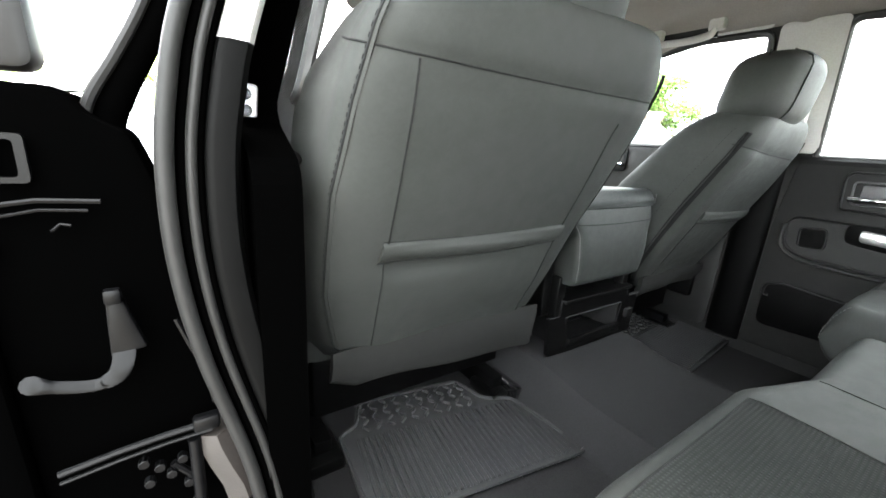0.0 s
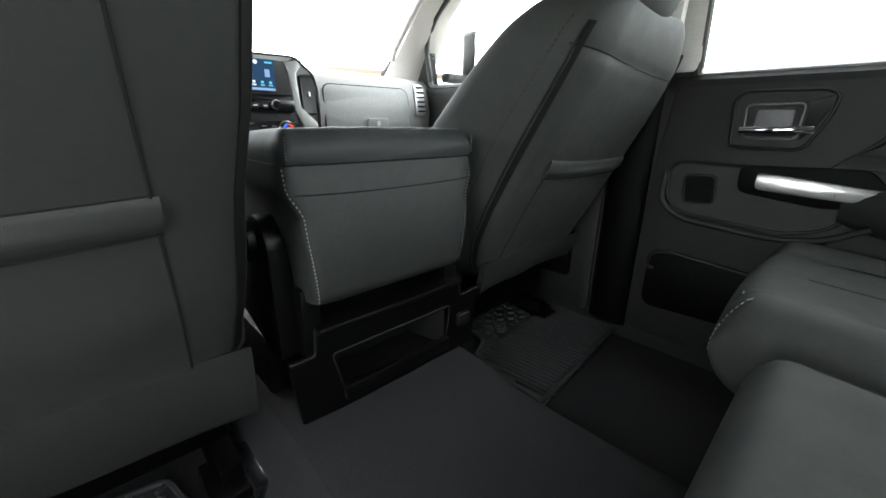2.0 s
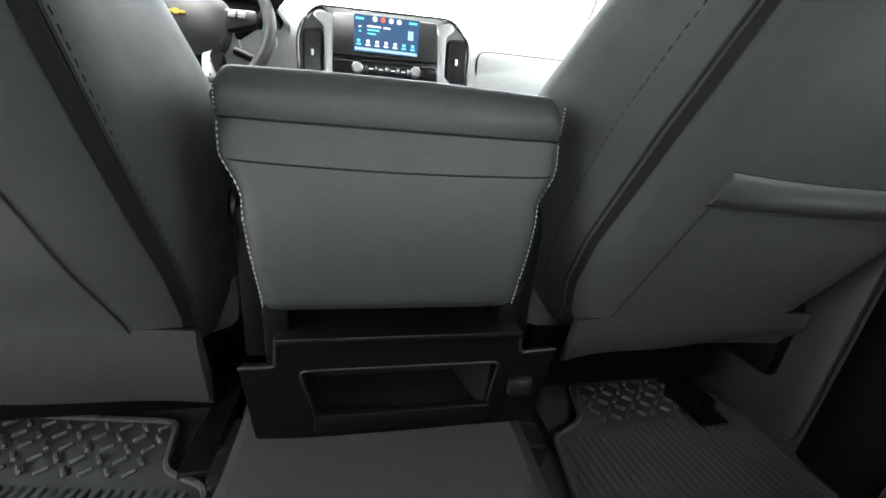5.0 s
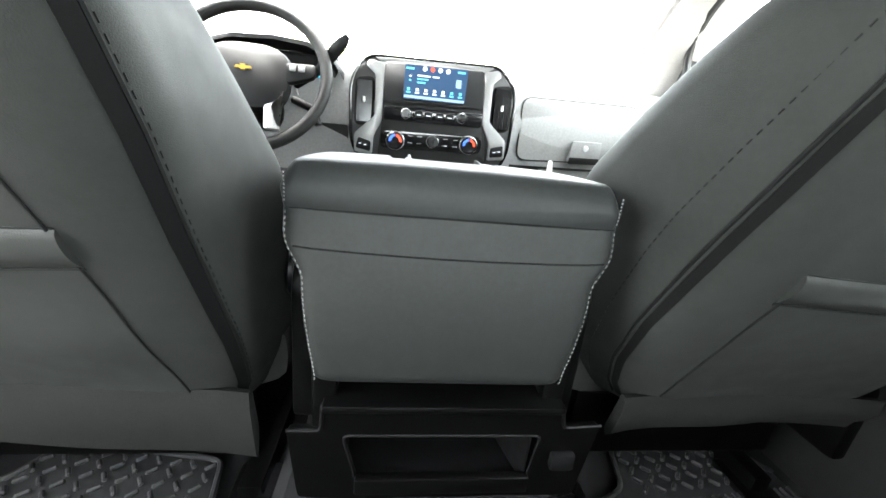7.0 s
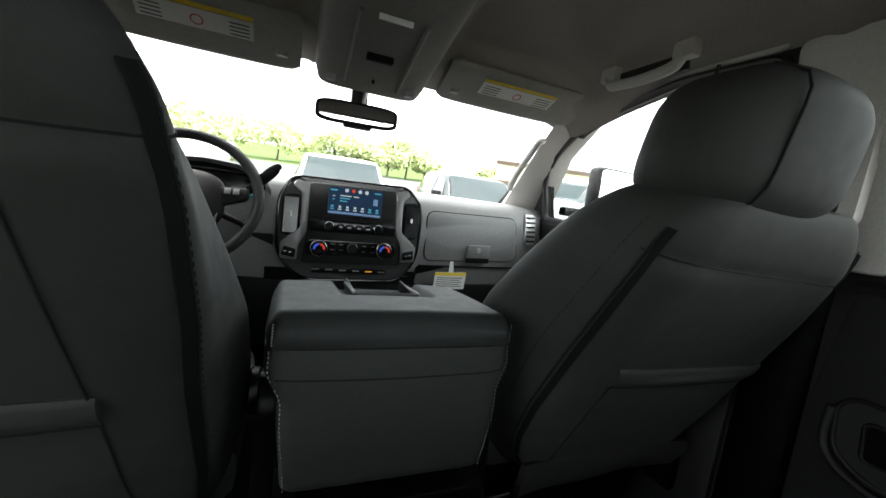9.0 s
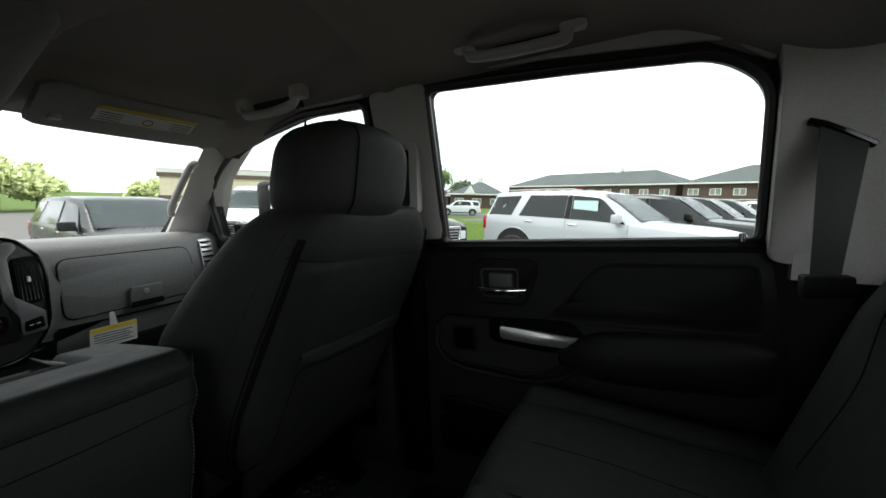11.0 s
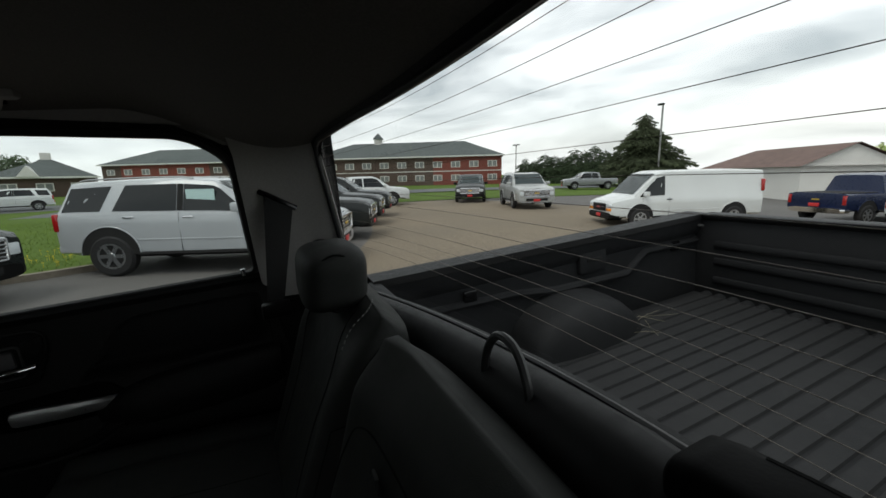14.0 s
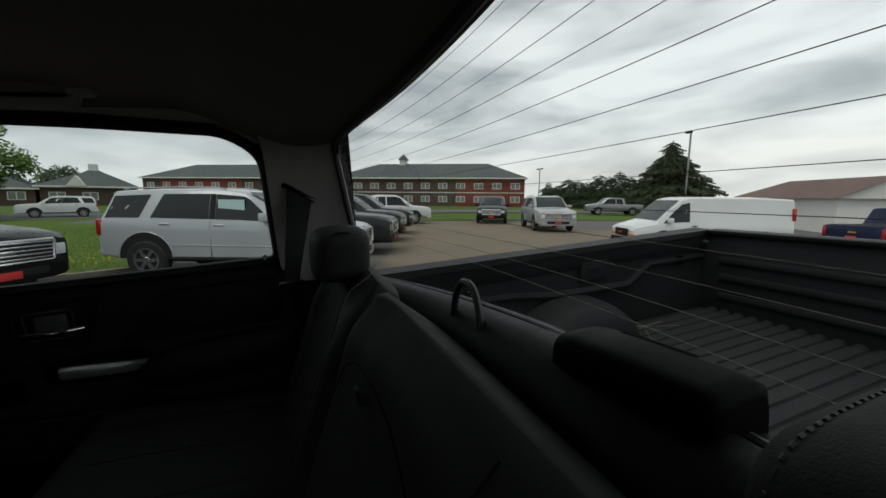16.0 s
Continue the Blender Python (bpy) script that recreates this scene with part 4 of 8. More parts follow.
# ---- rear bench: a narrow right part and a wide left part ----
def rear_cushion(base, x0, x1, top0, front):
    """A bench cushion between x0 and x1; front(x) is where its front edge stands."""
    def crown(u, x):
        if x1 - x0 < 0.6:
            return 0.024 * (math.exp(-((u - 0.09) / 0.09) ** 2) + math.exp(-((u - 0.92) / 0.08) ** 2)) - 0.006 * math.exp(-((u - 0.5) / 0.25) ** 2) - 0.010 * math.exp(-((u - 0.20) / 0.02) ** 2) - 0.010 * math.exp(-((u - 0.81) / 0.02) ** 2)
        return 0.014 * math.exp(-((u - 0.95) / 0.05) ** 2) + 0.008 * math.exp(-((u - 0.05) / 0.05) ** 2) - 0.006 * math.exp(-((u - 0.35) / 0.2) ** 2) + 0.012 * math.exp(-((x + 0.27) / 0.05) ** 2) - 0.008 * math.exp(-((x + 0.19) / 0.015) ** 2)
    rings = []
    n = 30
    for k in range(n + 1):
        f = (k / n) ** 1.4
        h = 0.085 * min(1.0, math.sqrt(max(0.02, 1 - (1 - min(1, f / 0.10)) ** 2)))
        top = top0 - 0.055 * f
        ring = []
        for x, z in oval((x0 + x1) / 2, top - 0.085, (x1 - x0) / 2 - 0.012 * (1 - min(1, f / 0.1)), h, 5.0, 120):
            y = front(x) * (1 - f) - 0.595 * f
            if z > top - 0.06:
                z += crown((x - x0) / (x1 - x0), x) * min(1.0, f / 0.06)
            ring.append((x, y, z + 0.003 * noise.noise(Vector((x * 6, y * 6, 3)))))
        rings.append(ring)
    pad = part("cushion", skin(rings), BENCH, base, sharp=60)
    part("plinth", mesh_box(x0 + 0.03, x1 - 0.03, -0.62, -0.14, floor_z(0.6, -0.3) - 0.01, 0.36, 0.01), PLASTIC, base, "black plastic plinth")
    return pad, lambda x, y: top0 + 0.03


bench_r = thing("bench_seat", pose(0.53, -0.35, floor_z(0.53, -0.35)), "narrow ash grey leatherette rear bench section with stitched shoulders", "bench seat", "rear bench")
bench_l = thing("bench_seat", pose(-0.30, -0.35, floor_z(-0.3, -0.35)), "wide ash grey leatherette rear bench section with a folded armrest", "bench seat", "rear bench")
cush_r, top_r = rear_cushion(bench_r, 0.256, 0.82, 0.492, lambda x: -0.024 + 0.015 * math.sin(math.pi * (x - 0.256) / 0.564))
cush_l, top_l = rear_cushion(bench_l, -0.90, 0.243, 0.470, lambda x: -0.080 + 0.062 * ramp(-0.17, -0.34, x) - 0.03 * ramp(-0.70, -0.90, x))
for x in (0.368, 0.54, 0.712):
    seam(cush_r, [(x + 0.006 * math.sin(k / 6), -0.11 - 0.41 * k / 32, top_r(x, -0.11 - 0.41 * k / 32)) for k in range(33)], (0, 0, -1))
stitch = bmesh.new()
for k in range(0, 26, 2):
    a, b = 0.6 * k / 26, 0.6 * (k + 1) / 26
    pa, pb = (Vector((0.278 + 0.035 * g, -0.040 - 0.012 * g, 0.395 + 0.19 * g)) for g in (a, b))
    tube(snap(cush_r, [pa, pb], (0, -1, 0), 0.0006), 0.0012, 5, bm=stitch)
part("stitching", stitch, STITCH, cush_r, smooth=False)
for x, bend in ((-0.19, 0.012), (0.19, 0.0), (-0.40, 0.01), (-0.71, -0.02)):
    seam(cush_l, [(x + bend * math.sin(k / 10), -0.11 - 0.41 * k / 32, top_l(x, -0.11 - 0.41 * k / 32)) for k in range(33)], (0, 0, -1))

# woven cloth set into the wide section
insert = bmesh.new()
grid = []
for j in range(31):
    y = -0.062 - 0.45 * j / 30
    line = [Vector((-0.780 + 0.420 * i / 30 - 0.018 * (1 - j / 30) ** 6, y, 0.54)) for i in range(31)]
    grid.append([insert.verts.new(p) for p in snap(cush_l, line, (0, 0, -1), 0.0018)])
for j in range(30):
    for i in range(30):
        insert.faces.new((grid[j + 1][i], grid[j + 1][i + 1], grid[j][i + 1], grid[j][i]))
hem = [v.co.copy() for v in grid[0]] + [r[-1].co.copy() for r in grid[1:]]
bmesh.ops.solidify(insert, geom=list(insert.faces), thickness=0.004)
part("woven_insert", insert, WOVEN, cush_l, "grey woven cloth insert")
part("seam", tube(hem, 0.0016, 6), SEAM, cush_l)


def rear_back(base, x0, x1, top, wide):
    rings = []
    n = 30
    for k in range(n + 1):
        f = k / n
        z = 0.40 + (top - 0.40) * f
        yf = -0.525 - 0.20 * (z - 0.40) / 0.49 - 0.02 * ramp(0.85, 1.0, f)
        yb = -0.80 - 0.03 * f
        yb, yf = (yb + 0.0, yf) if f < 0.93 else (yb + 0.05 * (f - 0.93) / 0.07, yf - 0.02 * (f - 0.93) / 0.07)
        inset = 0.05 * ramp(0.80, 1.0, f) ** 2
        ring = []
        for x, y in oval((x0 + x1) / 2, (yf + yb) / 2, (x1 - x0) / 2 - inset * 0.6, (yf - yb) / 2, 5.0, 64):
            u = (x - x0) / (x1 - x0)
            if y > (yf + yb) / 2:
                if wide:
                    y += 0.018 * math.exp(-((u - 0.97) / 0.05) ** 2) - 0.012 * math.exp(-((u - 0.74) / 0.13) ** 2) * ramp(0.95, 0.8, f)
                else:
                    y += 0.026 * (math.exp(-((u - 0.06) / 0.10) ** 2) + math.exp(-((u - 0.95) / 0.10) ** 2)) * ramp(0.98, 0.7, f) - 0.012 * math.exp(-((u - 0.5) / 0.2) ** 2)
            ring.append((x, y + 0.004 * noise.noise(Vector((x * 5, y * 5, z * 5))), z))
        rings.append(ring)
    pad = part("backrest", skin(rings), SEAT, base, sharp=60)

    def face(x, z, off=0.0):
        f = (z - 0.40) / (top - 0.40)
        u = (x - x0) / (x1 - x0)
        y = -0.525 - 0.20 * (z - 0.40) / 0.49 - 0.02 * ramp(0.85, 1.0, f)
        if wide:
            y += 0.018 * math.exp(-((u - 0.97) / 0.05) ** 2) - 0.012 * math.exp(-((u - 0.74) / 0.13) ** 2) * ramp(0.95, 0.8, f)
        else:
            y += 0.026 * (math.exp(-((u - 0.06) / 0.10) ** 2) + math.exp(-((u - 0.95) / 0.10) ** 2)) * ramp(0.98, 0.7, f) - 0.012 * math.exp(-((u - 0.5) / 0.2) ** 2)
        return Vector((x, y + off - 0.001, z))
    return pad, face


back_r, face_r = rear_back(bench_r, 0.150, 0.70, 0.905, False)
back_l, face_l = rear_back(bench_l, -0.90, 0.138, 0.90, True)
for xs in ([(0.30, 0.50), (0.31, 0.66), (0.27, 0.80), (0.30, 0.885)], [(0.60, 0.50), (0.59, 0.66), (0.62, 0.80), (0.58, 0.885)]):
    seam(back_r, [face_r(p.x, p.y) for p in smooth_line([(a, b, 0) for a, b in xs], 40)], (0, -1, 0), 0.0014)
stitch = bmesh.new()
arc = smooth_line([(0.150, -0.700, 0.845), (0.158, -0.725, 0.882), (0.19, -0.765, 0.898), (0.25, -0.79, 0.898)], 26)
for k in range(0, 26, 2):
    tube([arc[k], arc[k + 1]], 0.0010, 5, bm=stitch)
part("stitching", drape(stitch, Matrix.Translation((0.045, 0.004, 0.006))), STITCH, back_r, "pale stitching over the shoulder", smooth=False)
for xs in ([(0.10, 0.46), (0.11, 0.62), (0.085, 0.76), (0.03, 0.815), (-0.20, 0.82), (-0.30, 0.77), (-0.31, 0.5)], [(0.135, 0.5), (0.14, 0.74), (0.11, 0.885)], [(-0.36, 0.48), (-0.37, 0.7), (-0.34, 0.885)], [(-0.75, 0.48), (-0.76, 0.7), (-0.72, 0.885)]):
    seam(back_l, [face_l(p.x, p.y) for p in smooth_line([(a, b, 0) for a, b in xs], 60)], (0, -1, 0), 0.0014)
part("pull_strap", mesh_box(-0.052, -0.032, -0.692, -0.687, 0.790, 0.812, 0.002), SEAT_TOP, back_l, "pale woven pull tab")

# head restraints
def rear_rest(label, x0, x1, z0, z1, y, dark):
    base = thing("rear_head_restraint", pose((x0 + x1) / 2, y, z0), label, "head restraint", "rear head restraints")
    rings = []
    for k in range(21):
        f = k / 20
        z = z0 + (z1 - z0) * f
        grow = max(0.0, 1 - abs(2 * f - 1) ** 5) ** 0.5
        rings.append([(x, yy, z) for x, yy in oval((x0 + x1) / 2, y - 0.012 * f, 0.02 + ((x1 - x0) / 2 - 0.02) * grow, 0.01 + 0.058 * grow, 3.6, 48)])
    rest = part("pad", skin(rings), SEAT, base)
    for s in () if dark else (-1, 1):
        x = (x0 + x1) / 2 + s * ((x1 - x0) / 2 - 0.022)
        loop = [(x, y + 0.045 * math.cos(a) - 0.006, (z0 + z1) / 2 + ((z1 - z0) / 2 - 0.008) * math.sin(a)) for a in (2 * math.pi * q / 24 for q in range(24))]
        part("seam", tube(loop, 0.0022, 6, closed=True), SEAM, base)
    if dark:
        dash = bmesh.new()
        loop = snap(rest, [Vector((x1 - 0.016, y + 0.042 - 0.0021 * q, z1 + 0.05)) for q in range(36)], (0, 0, -1), 0.0003)
        for k in range(0, 35, 2):
            tube([loop[k], loop[k + 1]], 0.0009, 5, bm=dash)
        part("stitching", dash, STITCH, base, "pale stitching", smooth=False)
    for s in (-1, 1):
        part("post", tube([((x0 + x1) / 2 + 0.055 * s, y - 0.035, z0 - 0.02), ((x0 + x1) / 2 + 0.055 * s, y - 0.03, z0 + 0.03)], 0.006, 8), CHROME, base)
    return base


rear_rest("low ash grey leatherette head restraint on the narrow backrest", 0.300, 0.572, 0.874, 1.004, -0.722, False)
rear_rest("low ash grey leatherette head restraint on the wide backrest", -0.745, -0.480, 0.885, 1.012, -0.796, True)
# block with a slot on the parcel ledge, and a latch cord
block = thing("seat_latch_cover", pose(-0.33, -0.872, 0.88), "black moulded latch cover with a slot on the rear ledge", "latch cover")
body = skin([[(x, y, z) for y, z in oval(-0.874, 0.901 - 0.06 * (x + 0.33), 0.012 + 0.020 * g, 0.016 + 0.026 * g, 4.5, 40)] for x, g in ((-0.421, 0.6), (-0.417, 0.9), (-0.405, 1.0), (-0.33, 1.04), (-0.292, 1.0), (-0.276, 0.9), (-0.270, 0.6))])
cover = part("cover", body, TRIM_BLACK, block, sharp=70)
part("slot", tube(snap(cover, [Vector((-0.310 - 0.0075 * q, -0.893, 1.0)) for q in range(10)], (0, 0, -1), -0.001), 0.0024, 6), SEAM, block)
cord = smooth_line([(-0.026, -0.846, 0.850), (-0.032, -0.848, 0.905), (-0.055, -0.852, 0.940), (-0.092, -0.852, 0.938), (-0.118, -0.848, 0.905), (-0.124, -0.846, 0.850)], 24)
single("latch_cord", tube(cord, 0.0055, 8), RUBBER, "black looped seat latch cord", "cord")

# ---- right rear door trim ----
door_1 = thing("door_1", pose(0.855, -0.16, 0.1), "dark moulded rear door trim with chrome handle", "door", kind="structure")
trim = plate(rounded([(0.30, 0.10), (-0.60, 0.10), (-0.62, 0.60), (-0.58, 0.878), (0.27, 0.875), (0.30, 0.60)], 0.04), -0.018, "x", 0.853, 0.006)
part("door_panel", trim, PLASTIC_SOFT, door_1)
part("belt_moulding", skin([[(0.842 + 0.0, 0.27 - 0.86 * k / 16, 0.0)] and [(0.853, 0.27 - 0.86 * k / 16, 0.845), (0.836, 0.27 - 0.86 * k / 16, 0.852), (0.832, 0.27 - 0.86 * k / 16, 0.872), (0.842, 0.27 - 0.86 * k / 16, 0.884), (0.862, 0.27 - 0.86 * k / 16, 0.884)] for k in range(17)]), PLASTIC, door_1)
def swell(outline, depths, at=0.836):
    """A soft raised or sunken field on the door: its outline, shrunk step by step; depths are (shrink, distance into the cab)."""
    cu, cw = sum(p[0] for p in outline) / len(outline), sum(p[1] for p in outline) / len(outline)
    span = max(abs(p[1] - cw) for p in outline)
    rings = []
    for shrink, d in depths:
        k = shrink / span
        rings.append([(at - d, u + (cu - u) * min(0.9, k * span / max(span, abs(u - cu))), w + (cw - w) * k) for u, w in outline])
    return skin(rings)


CUP = material("grey_cup_plate", (0.055, 0.055, 0.056), 0.5, grain=0.2, grain_scale=200, spec=0.3)
# handle: black moulded surround, grey cup plate, chrome lever
BEZ = rounded([(0.118, 0.706), (0.126, 0.815), (0.112, 0.838), (-0.040, 0.838), (-0.064, 0.826), (-0.060, 0.785), (-0.030, 0.712), (-0.012, 0.704)], [0.015, 0.02, 0.012, 0.012, 0.012, 0.02, 0.012, 0.012])
BEZ_IN = rounded([(0.096, 0.728), (0.100, 0.806), (-0.012, 0.808), (-0.010, 0.728)], 0.014)
part("handle_bezel", panel(BEZ, [BEZ_IN], -0.010, "x", 0.836), PLASTIC, door_1, "gloss black handle surround", smooth=False)
part("bezel_rim", tube([(0.8262, u, w) for u, w in BEZ], 0.0042, 8, closed=True), PLASTIC, door_1)
part("bezel_lip", tube([(0.8255, u, w) for u, w in BEZ_IN], 0.0032, 8, closed=True), SATIN, door_1, "satin inner rim")
part("bezel_wing", skin([[(0.8255 - d, -0.016 - 0.040 * f, z0 + 0.010), (0.8225 - d, -0.018 - 0.040 * f, z1), (0.829, -0.018 - 0.040 * f, z1 + 0.003), (0.829, -0.016 - 0.040 * f, z0)] for f, z0, z1, d in ((0.0, 0.722, 0.812, 0.006), (0.5, 0.748, 0.818, 0.004), (1.0, 0.788, 0.824, 0.0))]), PLASTIC, door_1, "black thumb ramp", sharp=50)
part("handle_cup", mesh_box(0.832, 0.838, -0.012, 0.100, 0.727, 0.810), PLASTIC, door_1)
part("handle_back", mesh_box(0.826, 0.834, 0.004, 0.078, 0.752, 0.796, 0.006), CUP, door_1, "grey cup plate")
lever = skin([[(0.815 - 0.010 * math.sin(math.pi * f) + 0.006 * math.cos(a), 0.104 - 0.142 * f, 0.746 + 0.004 * f + 0.008 * math.sin(a)) for a in (2 * math.pi * q / 10 for q in range(10))] for f in (k / 12 for k in range(13))])
part("handle", lever, CHROME, door_1, "chrome door handle")
# sunken tray with its rolled lip, a small bin, and the silver pull in a black capsule
TRAY = rounded([(0.226, 0.658), (0.250, 0.635), (0.243, 0.545), (0.190, 0.512), (-0.030, 0.497), (-0.110, 0.520), (-0.155, 0.575), (-0.115, 0.655)], [0.02, 0.02, 0.03, 0.03, 0.03, 0.04, 0.03, 0.02])
part("tray", plate(TRAY, -0.003, "x", 0.836), PLASTIC_SOFT, door_1, smooth=False)
part("tray_lip", tube([(0.8335, u, w) for u, w in TRAY], 0.0048, 8, closed=True), PLASTIC, door_1)
shelf_line = smooth_line([(0.8285, 0.256, 0.628), (0.826, 0.252, 0.545), (0.824, 0.195, 0.502), (0.822, 0.08, 0.490), (0.818, -0.03, 0.486), (0.812, -0.11, 0.503), (0.800, -0.18, 0.545)], 36)
part("tray_shelf", tube(shelf_line, 0.008, 10), PLASTIC_SOFT, door_1, "soft rolled edge under the tray")
BIN = rounded([(0.200, 0.548), (0.206, 0.622), (0.130, 0.626), (0.124, 0.552)], 0.016)
# The mouth is a thin black plate; the shade inside is its colour.
part("bin", plate(BIN, -0.004, "x", 0.8335), TRIM_BLACK, door_1, "bin mouth with its shade painted black", smooth=False)
part("bin_lip", tube([(0.8305, u, w) for u, w in BIN], 0.0042, 8, closed=True), PLASTIC, door_1)
CAPSULE = rounded([(0.082, 0.590), (0.085, 0.660), (-0.150, 0.668), (-0.215, 0.600), (-0.100, 0.570)], [0.025, 0.025, 0.02, 0.02, 0.03])
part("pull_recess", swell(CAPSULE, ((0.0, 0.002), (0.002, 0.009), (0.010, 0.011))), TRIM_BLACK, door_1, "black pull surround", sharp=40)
pull = skin([[(0.821 - d - 0.004 * math.sin(math.pi * f), 0.042 - 0.226 * f, zt + (zb - zt) * w) for d, w in ((0, 1.0), (0.008, 0.94), (0.011, 0.75), (0.012, 0.3), (0.008, 0.05), (0, 0.0))]
             for f, zt, zb in ((0.0, 0.641, 0.608), (0.03, 0.644, 0.603), (0.2, 0.642, 0.600), (0.5, 0.636, 0.596), (0.78, 0.629, 0.594), (0.92, 0.626, 0.604), (1.0, 0.625, 0.620))])
part("pull_bar", pull, SILVER, door_1, "brushed silver pull bar", sharp=25)
# padded insert with its swept edge, and the arm rest
INSERT = rounded([(-0.085, 0.664), (-0.150, 0.728), (-0.200, 0.798), (-0.240, 0.826), (-0.560, 0.828), (-0.575, 0.664)], [0.01, 0.04, 0.04, 0.03, 0.02, 0.02])
part("upper_pad", swell(INSERT, ((0.0, -0.001), (0.002, 0.004), (0.010, 0.002), (0.030, 0.010))), PLASTIC, door_1, "dark padded insert", sharp=60)
part("insert_edge", tube([(0.8345, u, w) for u, w in INSERT], 0.0034, 8, closed=True), PLASTIC_SOFT, door_1)
rest = skin([[(0.835 - d * g, y, z0 + (z1 - z0) * w) for d, w in ((0, 0.0), (0.030, 0.02), (0.058, 0.25), (0.068, 0.60), (0.062, 0.85), (0.040, 0.97), (0, 1.0))]
             for y, g, z0, z1 in ((-0.120, 0.22, 0.548, 0.608), (-0.150, 0.42, 0.535, 0.620), (-0.190, 0.80, 0.524, 0.632), (-0.240, 1.0, 0.518, 0.645), (-0.300, 1.0, 0.516, 0.652), (-0.40, 1.0, 0.518, 0.656), (-0.54, 0.95, 0.525, 0.657), (-0.588, 0.6, 0.54, 0.65))])
part("arm_rest", rest, PLASTIC_SOFT, door_1, "soft moulded arm rest", sharp=60)
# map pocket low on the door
# No hollow here: a black plate paints the shade inside the pocket.
part("map_pocket", plate(rounded([(0.262, 0.20), (0.262, 0.372), (0.215, 0.392), (-0.04, 0.372), (-0.16, 0.340), (-0.22, 0.22)], 0.04), -0.006, "x", 0.836, 0.002), TRIM_BLACK, door_1, "map pocket with its inner shade painted black")
part("pocket_edge", tube([(0.826, u, w) for u, w in rounded([(0.262, 0.33), (0.258, 0.378), (0.210, 0.392), (-0.04, 0.372), (-0.18, 0.330)], 0.02)], 0.006, 8), PLASTIC, door_1)
part("speaker_grille", plate(oval(-0.36, 0.27, 0.09, 0.085, 2.4, 28), -0.008, "x", 0.836, 0.002), PLASTIC, door_1)
part("lock_knob", disc(0.007, 0.02, 12, Matrix.Translation((0.836, -0.528, 0.882))), CHROME, door_1)

# front door trim ahead of the passenger seat
door_2 = thing("door_2", pose(0.855, 0.9, 0.1), "dark moulded front passenger door trim with chrome handle", "door", kind="structure")
part("door_panel", plate(rounded([(1.46, 0.10), (0.44, 0.10), (0.44, 0.885), (1.42, 0.905)], 0.04), -0.016, "x", 0.853, 0.006), PLASTIC_SOFT, door_2)
part("handle_bezel", panel(rounded([(1.12, 0.755), (1.12, 0.88), (0.965, 0.885), (0.965, 0.765)], 0.02), [rounded([(1.10, 0.775), (1.10, 0.862), (0.985, 0.865), (0.985, 0.785)], 0.015)], -0.012, "x", 0.838), GLOSSBLACK, door_2, smooth=False)
part("handle", tube([(0.815, 1.10, 0.80), (0.806, 1.04, 0.802), (0.815, 0.98, 0.80)], 0.009, 10), CHROME, door_2)
part("arm_rest", mesh_box(0.77, 0.84, 0.48, 1.15, 0.60, 0.66, 0.02), PLASTIC_SOFT, door_2)

# ---- belts ----
belt = thing("rear_seat_belt", pose(0.66, -0.6, 0.84), "black webbing seat belt hanging from a pillar slot", "seat belt")
slot = tube([(0.757, -0.612, 1.122), (0.745, -0.63, 1.112), (0.740, -0.66, 1.092), (0.742, -0.70, 1.066)], 0.008, 8)
part("belt_slot", slot, GLOSSBLACK, belt)
a, b = [Vector((0.735, -0.622, 1.108)), Vector((0.735, -0.690, 1.068))], [Vector((0.640, -0.585, 0.835)), Vector((0.640, -0.625, 0.83))]
web = skin([[a[0].lerp(b[0], k / 10), a[1].lerp(b[1], k / 10), a[1].lerp(b[1], k / 10) + Vector((0.003, 0, 0)), a[0].lerp(b[0], k / 10) + Vector((0.003, 0, 0))] for k in range(11)])
part("webbing", web, BELT, belt)
part("anchor", mesh_box(0.62, 0.65, -0.64, -0.57, 0.80, 0.84, 0.006), PLASTIC, belt)
belt = thing("front_seat_belt", pose(0.74, 0.30, 0.9), "grey belt guide with black webbing on the door pillar", "seat belt")
part("guide", panel(rounded([(0.36, 0.98), (0.27, 0.98), (0.265, 1.19), (0.345, 1.19)], 0.02), [rounded([(0.33, 1.0), (0.295, 1.0), (0.292, 1.17), (0.325, 1.17)], 0.012)], -0.03, "x", 0.79), PILLAR, belt, smooth=False)
part("webbing", mesh_box(0.762, 0.766, 0.285, 0.333, 0.90, 1.13), BELT, belt, smooth=False)
part("slot", mesh_box(0.764, 0.772, 0.295, 0.33, 1.0, 1.17, 0.003), GLOSSBLACK, belt)

# ---- handles on the roof rails ----
def grab(label, pts, at):
    base = thing("grab_handle", at, label, "grab handle", "roof grab handles")
    line = smooth_line(pts, 24)
    part("grip", skin([[p + Vector((0.012 * math.cos(q), 0.004 * math.sin(q), 0.014 * math.sin(q))) for q in (2 * math.pi * k / 12 for k in range(12))] for p in line]), PILLAR, base, sharp=60)
    (ax, ay, az), (bx, by, bz) = pts[0], pts[-1]
    # A dark strip behind the grip stands in for the handle's shadow.
    back = skin([[(ax + 0.018, y, az - 0.026), (ax + 0.024, y, az - 0.026), (ax + 0.016, y, az + 0.010), (ax + 0.010, y, az + 0.010)] for y in (ay, by)])
    part("recess", back, PLASTIC_SOFT, base, "handle recess with its shadow painted dark")
    for p in (pts[0], pts[-1]):
        x, y, z = p
        part("foot", mesh_box(x - 0.012, x + 0.022, y - 0.028, y + 0.028, z - 0.012, z + 0.03, 0.009), PILLAR, base)
    return base


